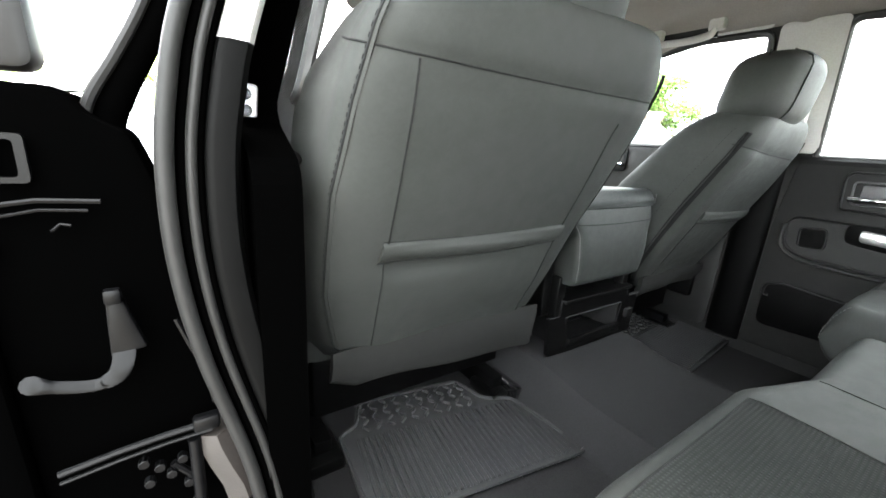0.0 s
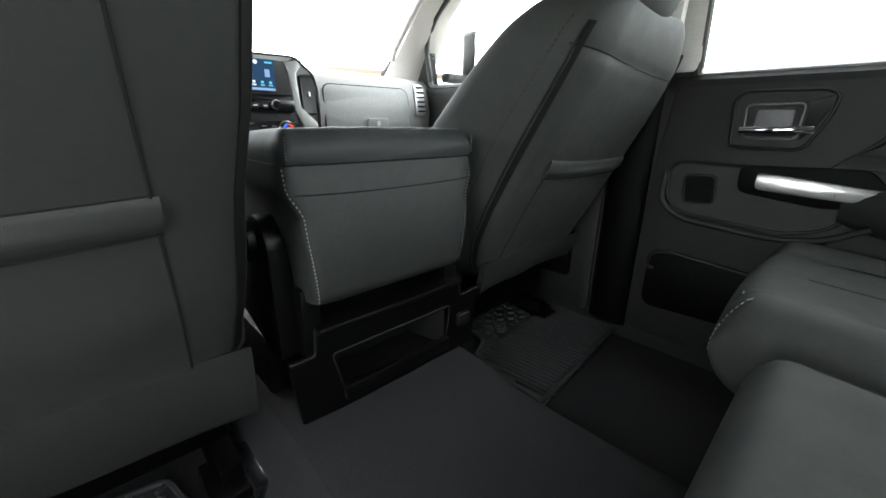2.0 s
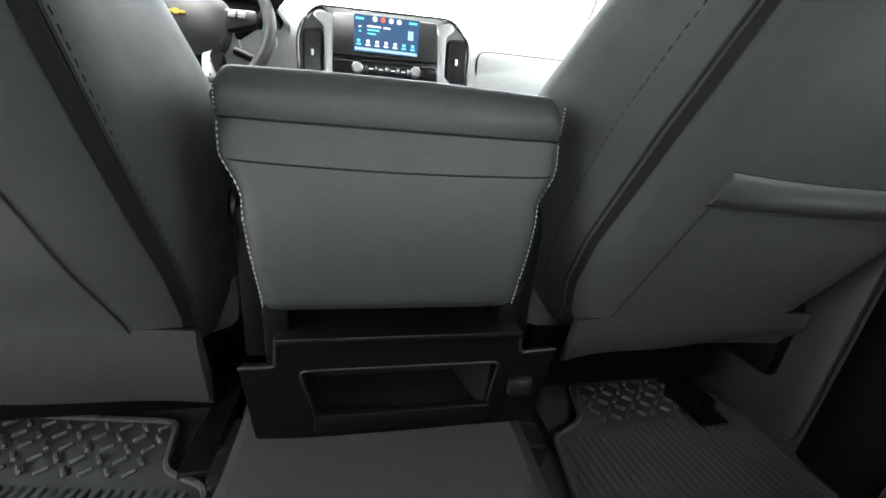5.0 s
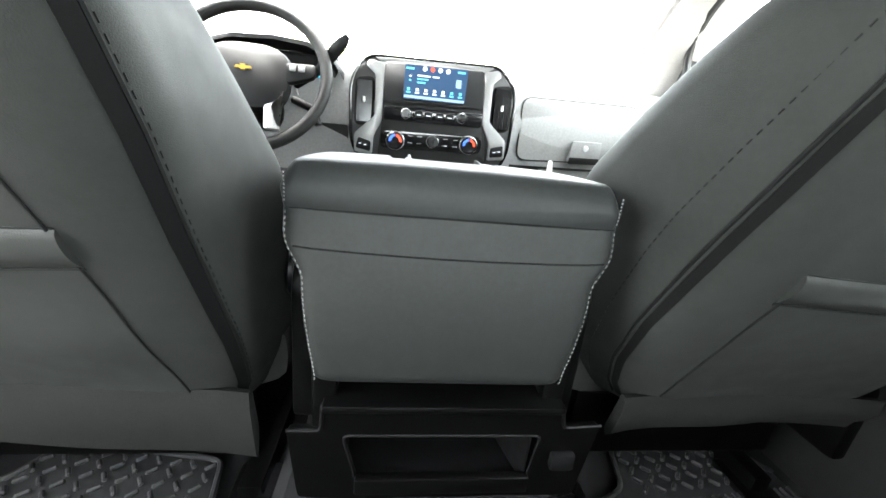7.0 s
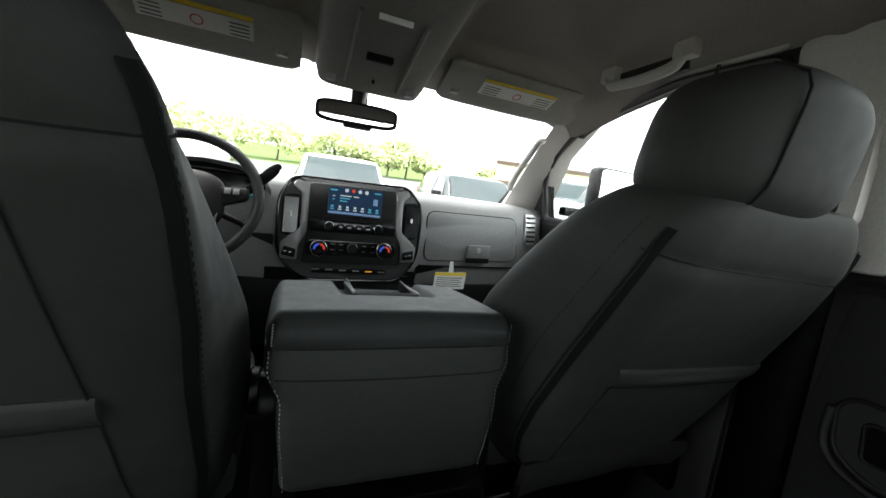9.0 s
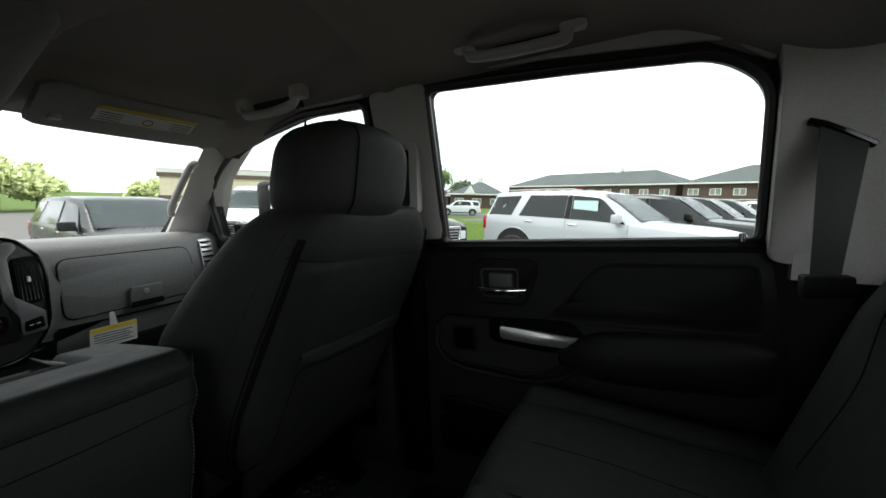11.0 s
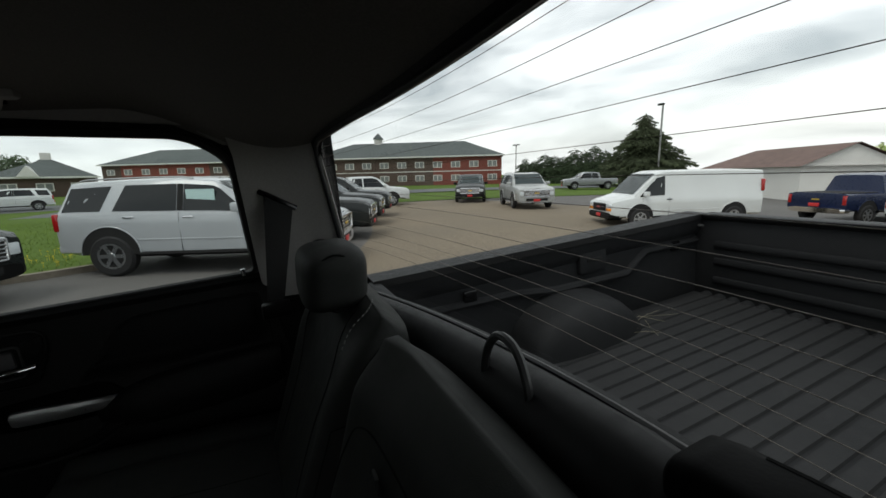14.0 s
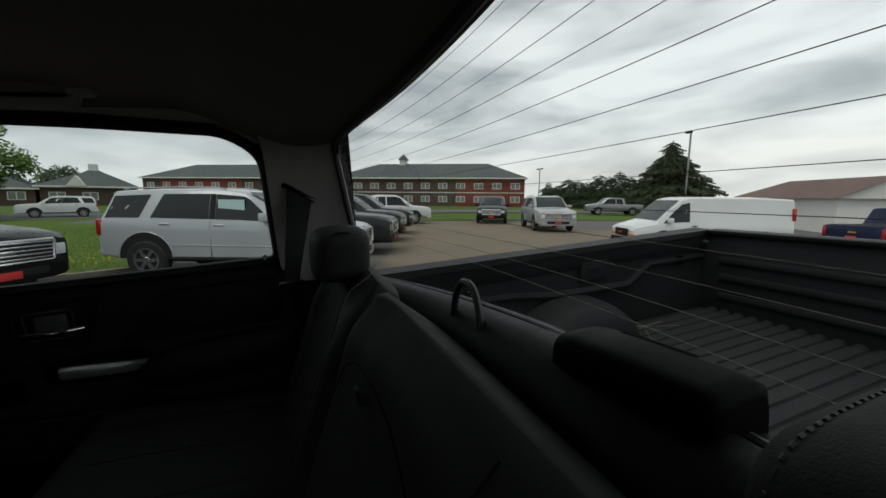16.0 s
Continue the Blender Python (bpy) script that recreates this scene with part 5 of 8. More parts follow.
grab("light grey folding grab handle above the rear door", [(0.655, 0.060, 1.372), (0.648, 0.05, 1.345), (0.645, -0.02, 1.335), (0.645, -0.10, 1.333), (0.648, -0.175, 1.337), (0.655, -0.19, 1.364)], pose(0.66, -0.06, 1.34))
grab("light grey grab handle above the front door", [(0.615, 0.80, 1.332), (0.605, 0.785, 1.306), (0.603, 0.72, 1.299), (0.603, 0.65, 1.299), (0.605, 0.585, 1.309), (0.615, 0.57, 1.336)], pose(0.61, 0.68, 1.32))
base = thing("grab_handle", pose(0.66, 1.38, 1.05), "light grey grab handle along the windscreen pillar", "grab handle", "roof grab handles")
part("grip", tube(smooth_line([screen_at(0.97, 0.75) + Vector((-0.01, -0.05, 0)), screen_at(0.94, 0.68) + Vector((-0.02, -0.09, 0)), screen_at(0.94, 0.35) + Vector((-0.02, -0.09, 0)), screen_at(0.97, 0.25) + Vector((-0.01, -0.05, 0))], 18), 0.013, 10), PILLAR, base)

# ---- left pillar, jamb and open rear door ----
jamb = thing("pillar_middle_left", pose(-1.03, 0.35, 0.0), "black painted door pillar with a ribbed grey rubber seal", "door pillar", kind="structure")
line = smooth_line([(-1.035, 0.30, -0.05), (-1.078, 0.31, 0.27), (-1.096, 0.312, 0.385), (-1.134, 0.314, 0.547), (-1.152, 0.315, 0.675), (-1.153, 0.314, 0.79), (-1.142, 0.31, 0.88), (-1.122, 0.305, 0.965), (-1.06, 0.295, 1.15), (-0.985, 0.285, 1.36)], 64)


def rib(name, dx, dy, rx, ry, mat, label=""):
    """One rounded rib of the seal, all along the pillar."""
    part(name, skin([[p + Vector((dx + rx * math.cos(q), dy + ry * math.sin(q), 0)) for q in (2 * math.pi * k / 14 for k in range(14))] for p in line]), mat, jamb, label)


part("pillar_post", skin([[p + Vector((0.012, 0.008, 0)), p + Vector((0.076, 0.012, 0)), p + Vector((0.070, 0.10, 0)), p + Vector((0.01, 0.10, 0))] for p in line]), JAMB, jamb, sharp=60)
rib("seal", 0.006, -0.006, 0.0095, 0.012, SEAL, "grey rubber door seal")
# The black ribs paint the shade in the grooves between the grey ones.
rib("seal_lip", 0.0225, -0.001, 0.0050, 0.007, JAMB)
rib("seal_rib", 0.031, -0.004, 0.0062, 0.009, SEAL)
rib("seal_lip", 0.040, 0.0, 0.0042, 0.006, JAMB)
trim_line = [[p + Vector((0.042, 0.004, 0)), p + Vector((0.047, -0.006, 0)), p + Vector((0.055, -0.008, 0)), p + Vector((0.076, -0.004, 0)), p + Vector((0.084, 0.012, 0)), p + Vector((0.082, 0.026, 0)), p + Vector((0.05, 0.03, 0))] for p in line]
low = [r for r in trim_line if r[0].z < 0.945]
part("pillar_trim", skin(low), TRIM_BLACK, jamb, "black plastic pillar trim", sharp=50)
part("pillar_trim_upper", skin([[v + Vector((0.0, 0.003, 0)) for v in r] for r in trim_line if r[0].z >= low[-1][0].z - 0.001]), PILLAR, jamb, "light grey upper pillar trim", sharp=50)
part("pillar_core", mesh_box(-1.09, -0.985, 0.47, 0.58, 0.0, 0.80, 0.01), JAMB, jamb)
anchor = part("anchor_plate", plate(rounded([(-1.062, 0.815), (-1.033, 0.818), (-1.026, 0.905), (-1.058, 0.905)], 0.008), 0.008, "y", 0.425, 0.003), METAL, jamb, "pale steel anchor plate with bolts")
for z in (0.838, 0.868, 0.890):
    part("bolt", disc(0.0085, 0.010, 10, Matrix.Translation((-1.046, 0.424, z)) @ pose(0, 0, 0, 90, 0, 0)), CHROME, anchor)
part("guide_loop", tube(smooth_line([(-1.030, 0.42, 0.790), (-1.010, 0.415, 0.800), (-0.985, 0.41, 0.812), (-0.975, 0.41, 0.800), (-0.99, 0.415, 0.788), (-1.012, 0.42, 0.782)], 24), 0.0035, 8), GREASY, jamb, "bent steel belt guide")
for x, z in ((-1.030, 0.735), (-1.026, 0.690)):
    part("clip", mesh_box(x - 0.006, x + 0.006, 0.42, 0.432, z - 0.008, z + 0.010, 0.002), GREASY, jamb)
belt = thing("driver_seat_belt", pose(-0.96, 0.45, 0.78), "black webbing seat belt beside the driver seat", "seat belt")
part("webbing", skin([[(-1.022 + 0.15 * f * f + 0.02 * f, 0.45, 0.79 + 0.46 * f), (-0.972 + 0.15 * f * f + 0.02 * f, 0.462, 0.79 + 0.46 * f), (-0.972 + 0.15 * f * f + 0.02 * f, 0.465, 0.79 + 0.46 * f), (-1.022 + 0.15 * f * f + 0.02 * f, 0.453, 0.79 + 0.46 * f)] for f in (k / 12 for k in range(13))]), BELT, belt)
open_door = thing("door_3", pose(-1.2, 0.40, 0.0), "black rear door standing open, its greasy hinged edge in view", "door", kind="structure")
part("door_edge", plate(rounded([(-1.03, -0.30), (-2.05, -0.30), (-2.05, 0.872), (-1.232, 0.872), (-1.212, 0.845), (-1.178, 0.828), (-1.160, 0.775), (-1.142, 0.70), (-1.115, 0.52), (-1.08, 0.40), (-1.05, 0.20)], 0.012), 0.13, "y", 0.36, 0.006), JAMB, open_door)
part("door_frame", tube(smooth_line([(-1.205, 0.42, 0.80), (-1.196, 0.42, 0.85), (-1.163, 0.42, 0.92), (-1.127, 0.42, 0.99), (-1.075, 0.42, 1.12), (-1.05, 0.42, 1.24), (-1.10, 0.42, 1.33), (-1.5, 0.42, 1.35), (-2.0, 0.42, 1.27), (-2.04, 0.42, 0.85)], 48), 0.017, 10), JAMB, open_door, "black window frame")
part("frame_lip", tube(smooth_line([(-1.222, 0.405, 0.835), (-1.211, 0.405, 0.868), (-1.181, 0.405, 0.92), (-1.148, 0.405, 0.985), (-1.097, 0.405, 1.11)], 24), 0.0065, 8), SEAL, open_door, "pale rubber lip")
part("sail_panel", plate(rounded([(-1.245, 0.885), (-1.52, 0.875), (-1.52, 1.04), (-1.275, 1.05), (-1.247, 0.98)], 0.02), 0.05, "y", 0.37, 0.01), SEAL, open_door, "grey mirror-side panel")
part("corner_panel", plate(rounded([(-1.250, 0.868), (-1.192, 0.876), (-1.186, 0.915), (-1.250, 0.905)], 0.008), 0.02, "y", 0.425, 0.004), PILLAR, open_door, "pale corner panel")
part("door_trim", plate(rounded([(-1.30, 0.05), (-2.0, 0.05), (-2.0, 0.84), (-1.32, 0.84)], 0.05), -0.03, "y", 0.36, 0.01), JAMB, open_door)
boot = smooth_line([(-1.292, 0.325, 0.553), (-1.275, 0.325, 0.545), (-1.252, 0.325, 0.538), (-1.233, 0.325, 0.537), (-1.218, 0.325, 0.545), (-1.211, 0.325, 0.560), (-1.209, 0.328, 0.572)], 44)
rings = []
for k, p in enumerate(boot):
    r = 0.0065 + (0.0022 if k % 2 and k > 24 else 0.0) + 0.003 * ramp(8, 0, k) + 0.0025 * ramp(24, 36, k)
    rings.append([p + Vector((r * math.cos(q), 0.4 * r * math.sin(q), r * math.sin(q))) for q in (2 * math.pi * i / 10 for i in range(10))])
part("wiring_boot", skin(rings), GREASY, open_door, "grey corrugated wiring boot", sharp=80)
part("boot_bracket", plate(rounded([(-1.222, 0.566), (-1.186, 0.572), (-1.198, 0.615), (-1.205, 0.648), (-1.219, 0.648), (-1.221, 0.60)], 0.004), 0.014, "y", 0.328, 0.003), GREASY, open_door, "dull steel bracket")
part("bracket_cap", mesh_box(-1.220, -1.203, 0.322, 0.336, 0.634, 0.653, 0.004), GREASY, open_door)
for dz, thick in ((0.0, 0.0042), (-0.013, 0.0026)):
    part("check_link", tube([(-1.288, 0.33, 0.425 + dz), (-1.23, 0.326, 0.436 + dz), (-1.18, 0.322, 0.443 + dz), (-1.128, 0.318, 0.447 + dz)], thick, 8), GREASY, open_door, "steel door check link")
part("link_head", mesh_box(-1.150, -1.118, 0.312, 0.330, 0.436, 0.458, 0.005), GREASY, open_door)
part("hinge", skin([[p + Vector((-0.022, 0.0, 0.0)), p + Vector((0.004, -0.014, 0.0)), p + Vector((0.022, -0.002, 0)), p + Vector((0.02, 0.03, 0)), p + Vector((-0.02, 0.03, 0))] for p in (Vector((-1.128, 0.325, 0.425)), Vector((-1.124, 0.322, 0.405)), Vector((-1.112, 0.320, 0.365)), Vector((-1.100, 0.320, 0.330)), Vector((-1.095, 0.322, 0.30)))]), RUSTY, open_door, "brown rusty steel door hinge", sharp=40)
part("hinge_pin", tube([(-1.150, 0.322, 0.31), (-1.150, 0.322, 0.425)], 0.008, 10), GREASY, open_door)
for x, z in ((-1.208, 0.405), (-1.192, 0.392), (-1.180, 0.376), (-1.166, 0.395), (-1.162, 0.352), (-1.205, 0.372)):
    part("hinge_bolt", disc(0.0065, 0.012, 8, Matrix.Translation((x, 0.335, z)) @ pose(0, 0, 0, 90, 0, 0)), GREASY, open_door)
part("hinge_arm", tube([(-1.178, 0.33, 0.39), (-1.160, 0.33, 0.365), (-1.150, 0.33, 0.325), (-1.165, 0.33, 0.305)], 0.005, 8), GREASY, open_door)
part("cable", tube(smooth_line([(-1.155, 0.335, 0.60), (-1.142, 0.33, 0.56), (-1.128, 0.325, 0.52), (-1.122, 0.32, 0.475)], 16), 0.003, 6), GREASY, open_door)
for x0, x1, z, h in ((-1.315, -1.210, 0.752, 0.0028), (-1.300, -1.222, 0.742, 0.0018), (-1.255, -1.238, 0.726, 0.0015)):
    part("latch_bar", tube([(x0, 0.348, z - 0.006), ((x0 + x1) / 2, 0.346, z + 0.002), (x1, 0.345, z)], h, 6), GREASY, open_door)
part("latch_pin", disc(0.009, 0.01, 12, Matrix.Translation((-1.308, 0.352, 0.703)) @ pose(0, 0, 0, 90, 0, 0)), METAL, open_door)
part("latch_frame", panel(rounded([(-1.292, 0.772), (-1.262, 0.772), (-1.262, 0.822), (-1.292, 0.822)], 0.006), [rounded([(-1.287, 0.778), (-1.270, 0.778), (-1.270, 0.816), (-1.287, 0.816)], 0.005)], 0.008, "y", 0.346), GREASY, open_door, smooth=False)


# ---- dash ----
dash = thing("dashboard", pose(0, 1.5, 0.5), "grey two-tone moulded dashboard", "dashboard")
rings = []
for k in range(41):
    x = -0.94 + 1.79 * k / 40
    prof = [(1.73, 0.50), (1.73, 0.925), (1.60, 0.945), (1.42, 0.948), (1.315, 0.935), (1.285, 0.905), (1.262, 0.80), (1.272, 0.70), (1.285, 0.62), (1.34, 0.50)]
    bow = 0.05 * (abs(x) / 0.85) ** 3
    rings.append([(x, y + (bow if y < 1.6 else 0), z) for y, z in prof])
part("dash_body", skin(rings), DASH, dash, sharp=50)
part("knee_panel", mesh_box(-0.92, 0.84, 1.30, 1.72, 0.33, 0.60, 0.02), PLASTIC, dash)
part("dash_line", tube([(0.27 + 0.55 * k / 12, 1.262 + 0.006 + 0.05 * ((0.27 + 0.55 * k / 12) / 0.85) ** 3, 0.668 + 0.012 * k / 12) for k in range(13)], 0.004, 6), SEAM, dash)


def dash_y(x, z):
    prof = [(1.34, 0.50), (1.285, 0.62), (1.272, 0.70), (1.262, 0.80), (1.285, 0.905), (1.315, 0.935)]
    for a, b in zip(prof, prof[1:]):
        if a[1] <= z <= b[1]:
            return a[0] + (b[0] - a[0]) * (z - a[1]) / (b[1] - a[1]) + 0.05 * (abs(x) / 0.85) ** 3
    return 1.28


def on_dash(outline, depth, off, bevel=0.0):
    """A plate laid on the dash face."""
    b2 = plate(outline, -depth, "y", 0.0, bevel)
    for w in b2.verts:
        w.co.y += dash_y(w.co.x, min(0.93, max(0.51, w.co.z))) - off
    return b2


# black lower panels below the dash's seam line
for x0, x1, zt in ((0.262, 0.84, 0.664), (-0.93, -0.248, 0.735)):
    part("lower_panel", on_dash(rounded([(x0, 0.520), (x1, 0.520), (x1, zt + 0.01), (x0, zt)], 0.01), 0.006, 0.0, 0.002), PLASTIC, dash, "black lower dash panel")
part("lower_panel", on_dash([(-0.27, 0.520), (0.27, 0.520), (0.27, 0.640), (-0.27, 0.630)], 0.005, 0.0, 0.001), PLASTIC, dash, "black lower dash panel")
# upper glovebox with its groove, latch and hang tag
gl = rounded([(0.288, 0.690), (0.715, 0.706), (0.690, 0.888), (0.284, 0.880)], 0.035)
glove = part("glovebox_lid", on_dash(gl, 0.008, 0.0, 0.003), DASH, dash, "grey glovebox lid")
# A dark cord and plate paint the shade in the groove and latch pocket.
part("groove", tube([(u, dash_y(u, w) - 0.003, w) for u, w in gl], 0.0035, 6, closed=True), SEAM, glove)
part("latch", on_dash(rounded([(0.462, 0.700), (0.571, 0.703), (0.568, 0.768), (0.464, 0.765)], 0.006), 0.012, 0.008, 0.003), DASH, glove)
part("latch_pocket_shade", on_dash(rounded([(0.464, 0.692), (0.569, 0.695), (0.569, 0.716), (0.464, 0.713)], 0.004), 0.006, 0.018, 0.001), SEAM, glove)
part("lock", disc(0.010, 0.006, 18, Matrix.Translation((0.513, dash_y(0.513, 0.745) - 0.017, 0.745)) @ pose(0, 0, 0, 90, 0, 0)), SILVER, glove)
tag = thing("hang_tag", pose(0.40, 1.225, 0.66), "white and yellow printed card hanging from the glovebox", "hang tag")
tx0, tx1, tz0, tz1, ty = 0.325, 0.455, 0.588, 0.655, 1.228
card = rounded([(tx0, tz0), (tx1, tz0 + 0.004), (tx1 + 0.004, tz1 + 0.004), (tx0 + 0.004, tz1)], 0.004)
part("card", plate(card, 0.0012, "y", ty), TAPE_WHITE, tag, smooth=False)
part("hook", plate(rounded([(0.383, 0.650), (0.405, 0.651), (0.398, 0.70), (0.385, 0.70)], 0.006), 0.0012, "y", ty + 0.0005), TAPE_WHITE, tag, smooth=False)
part("heading", plate([(tx0 + 0.003, tz1 - 0.014), (tx1 + 0.002, tz1 - 0.010), (tx1 + 0.003, tz1 + 0.003), (tx0 + 0.004, tz1 - 0.001)], 0.001, "y", ty - 0.0014), TAPE_YELLOW, tag, smooth=False)
for k in range(5):
    part("print_line", plate([(tx0 + 0.012, tz0 + 0.012 + 0.008 * k), (tx1 - 0.012 - 0.01 * (k % 2), tz0 + 0.013 + 0.008 * k), (tx1 - 0.012 - 0.01 * (k % 2), tz0 + 0.0155 + 0.008 * k), (tx0 + 0.012, tz0 + 0.0145 + 0.008 * k)], 0.0006, "y", ty - 0.001), INK, tag, smooth=False)

# centre stack
stack = thing("centre_stack", pose(0, 1.26, 0.75), "silver-framed centre stack with a lit display and climate dials", "radio unit")
outline = rounded([(-0.150, 0.594), (0.190, 0.604), (0.247, 0.685), (0.252, 0.885), (0.208, 0.956), (-0.205, 0.946), (-0.242, 0.87), (-0.236, 0.675)], [0.06, 0.06, 0.06, 0.06, 0.06, 0.06, 0.06, 0.06])
part("surround", on_dash(outline, 0.030, 0.0, 0.008), SATIN, stack, "dark satin surround")
face_out = rounded([(-0.158, 0.658), (0.184, 0.668), (0.156, 0.785), (0.154, 0.944), (-0.147, 0.936), (-0.148, 0.765)], 0.012)
part("stack_face", on_dash(face_out, 0.012, 0.030, 0.004), PLASTIC_SOFT, stack, "charcoal face")
# a silver arch: a band along the top and a leg down each side that turns out under the vent
for leg in ([(0.152, 0.936), (0.196, 0.944), (0.206, 0.928), (0.176, 0.902), (0.174, 0.795), (0.236, 0.742), (0.238, 0.686), (0.184, 0.680), (0.182, 0.735), (0.154, 0.785), (0.152, 0.90)],
            [(-0.146, 0.89), (-0.147, 0.768), (-0.170, 0.722), (-0.172, 0.668), (-0.226, 0.672), (-0.226, 0.726), (-0.167, 0.782), (-0.170, 0.892), (-0.200, 0.918), (-0.190, 0.934), (-0.146, 0.928)]):
    part("silver_leg", on_dash(rounded(leg, 0.008), 0.007, 0.036, 0.002), STACK_SILVER, stack, "brushed silver arch trim")
part("silver_band", on_dash(rounded([(-0.150, 0.926), (0.156, 0.934), (0.180, 0.950), (-0.176, 0.942)], 0.006), 0.007, 0.036, 0.002), STACK_SILVER, stack, "brushed silver arch trim")
part("surround_rim", tube([(u, dash_y(u, min(0.93, max(0.51, w))) - 0.030, w) for u, w in outline], 0.0045, 8, closed=True), GLOSSBLACK, stack, "black outer rim")
part("display_bezel", on_dash(rounded([(-0.146, 0.822), (0.150, 0.828), (0.150, 0.938), (-0.146, 0.932)], 0.012), 0.012, 0.040, 0.004), PLASTIC, stack)


YD = 1.218
disp = part("display", plate(rounded([(-0.088, 0.836), (0.090, 0.839), (0.092, 0.929), (-0.088, 0.926)], 0.004), -0.012, "y", YD), SCREEN, stack, "lit display", smooth=False)


def lit(x0, x1, z0, z1, mat):
    part("display_print", plate([(x0, z0), (x1, z0), (x1, z1), (x0, z1)], -0.001, "y", YD - 0.0125), mat, disp, smooth=False)


lit(-0.086, 0.088, 0.839, 0.846, SCREEN_BAR)
for k, mat in enumerate((SCREEN_CYAN, SCREEN_WHITE, SCREEN_WHITE, SCREEN_WHITE, SCREEN_WHITE, SCREEN_CYAN, SCREEN_CYAN)):
    x = -0.075 + 0.025 * k
    lit(x - 0.006, x + 0.006, 0.852, 0.856, mat)
    lit(x - 0.004, x + 0.004, 0.859, 0.866, mat)
for x0, x1, z in ((-0.052, -0.015, 0.900), (-0.052, -0.02, 0.891), (-0.052, -0.028, 0.882), (-0.075, -0.069, 0.897), (-0.075, -0.069, 0.886), (-0.008, 0.01, 0.900)):
    lit(x0, x1, z - 0.0018, z + 0.0018, SCREEN_WHITE if z > 0.895 else SCREEN_CYAN)
lit(0.060, 0.075, 0.878, 0.900, SCREEN_BAR)
for k in range(4):
    x = -0.032 + 0.022 * k
    part("display_icon", disc(0.0062, 0.002, 16, Matrix.Translation((x, YD - 0.0125, 0.9185)) @ pose(0, 0, 0, 90, 0, 0)), SCREEN_WHITE if k != 1 else KNOB_RED, disp)
lit(-0.084, -0.062, 0.914, 0.919, SCREEN_CYAN)
lit(0.062, 0.084, 0.917, 0.922, SCREEN_CYAN)
part("radio_bar", on_dash(rounded([(-0.142, 0.772), (0.150, 0.776), (0.152, 0.816), (-0.142, 0.812)], 0.008), 0.012, 0.038, 0.003), GLOSSBLACK, stack)


def dial(x, z, r, depth, off=0.048, rim=True):
    y = dash_y(x, z) - off
    k = part("dial", disc(r, depth, 28, Matrix.Translation((x, y, z)) @ pose(0, 0, 0, 90, 0, 0)), GLOSSBLACK, stack, "round dial")
    if rim:
        part("dial_rim", disc(r * 1.06, depth * 0.5, 28, Matrix.Translation((x, y, z)) @ pose(0, 0, 0, 90, 0, 0), inner=r * 0.86), SILVER, k)
    return k, y - depth


dial(-0.078, 0.795, 0.014, 0.014)
dial(0.088, 0.798, 0.014, 0.014)
for x in (-0.040, -0.012, 0.022, 0.052):
    part("button", on_dash(rounded([(x - 0.011, 0.786), (x + 0.011, 0.786), (x + 0.011, 0.804), (x - 0.011, 0.804)], 0.002), 0.003, 0.050, 0.001), PLASTIC, stack)
    part("button_mark", on_dash([(x - 0.006, 0.7935), (x + 0.006, 0.7935), (x + 0.006, 0.7955), (x - 0.006, 0.7955)], 0.0008, 0.0535), SCREEN_WHITE, stack, smooth=False)
part("climate_panel", on_dash(rounded([(-0.150, 0.690), (0.160, 0.698), (0.158, 0.750), (-0.148, 0.744)], 0.02), 0.010, 0.038, 0.003), GLOSSBLACK, stack)
for x in (-0.104, 0.118):
    k, y = dial(x, 0.719 + 0.03 * x, 0.026, 0.016)
    for mat, a0, a1 in ((KNOB_BLUE, 95, 190), (KNOB_RED, -10, 85)):
        b2 = bmesh.new()
        pts = [(0.019 * math.cos(radians(a0 + (a1 - a0) * i / 10)), 0.019 * math.sin(radians(a0 + (a1 - a0) * i / 10))) for i in range(11)] + [(0.012 * math.cos(radians(a1 + (a0 - a1) * i / 10)), 0.012 * math.sin(radians(a1 + (a0 - a1) * i / 10))) for i in range(11)]
        part("dial_light", plate([(x + u, 0.719 + 0.03 * x + w) for u, w in pts], -0.001, "y", y - 0.0005), mat, k, smooth=False)
dial(0.007, 0.722, 0.017, 0.014)
for x in (-0.06, -0.032, 0.046, 0.078):
    for z in (0.712, 0.732):
        part("button_mark", on_dash([(x - 0.007, z), (x + 0.007, z), (x + 0.007, z + 0.002), (x - 0.007, z + 0.002)], 0.0008, 0.0485), METAL, stack, smooth=False)
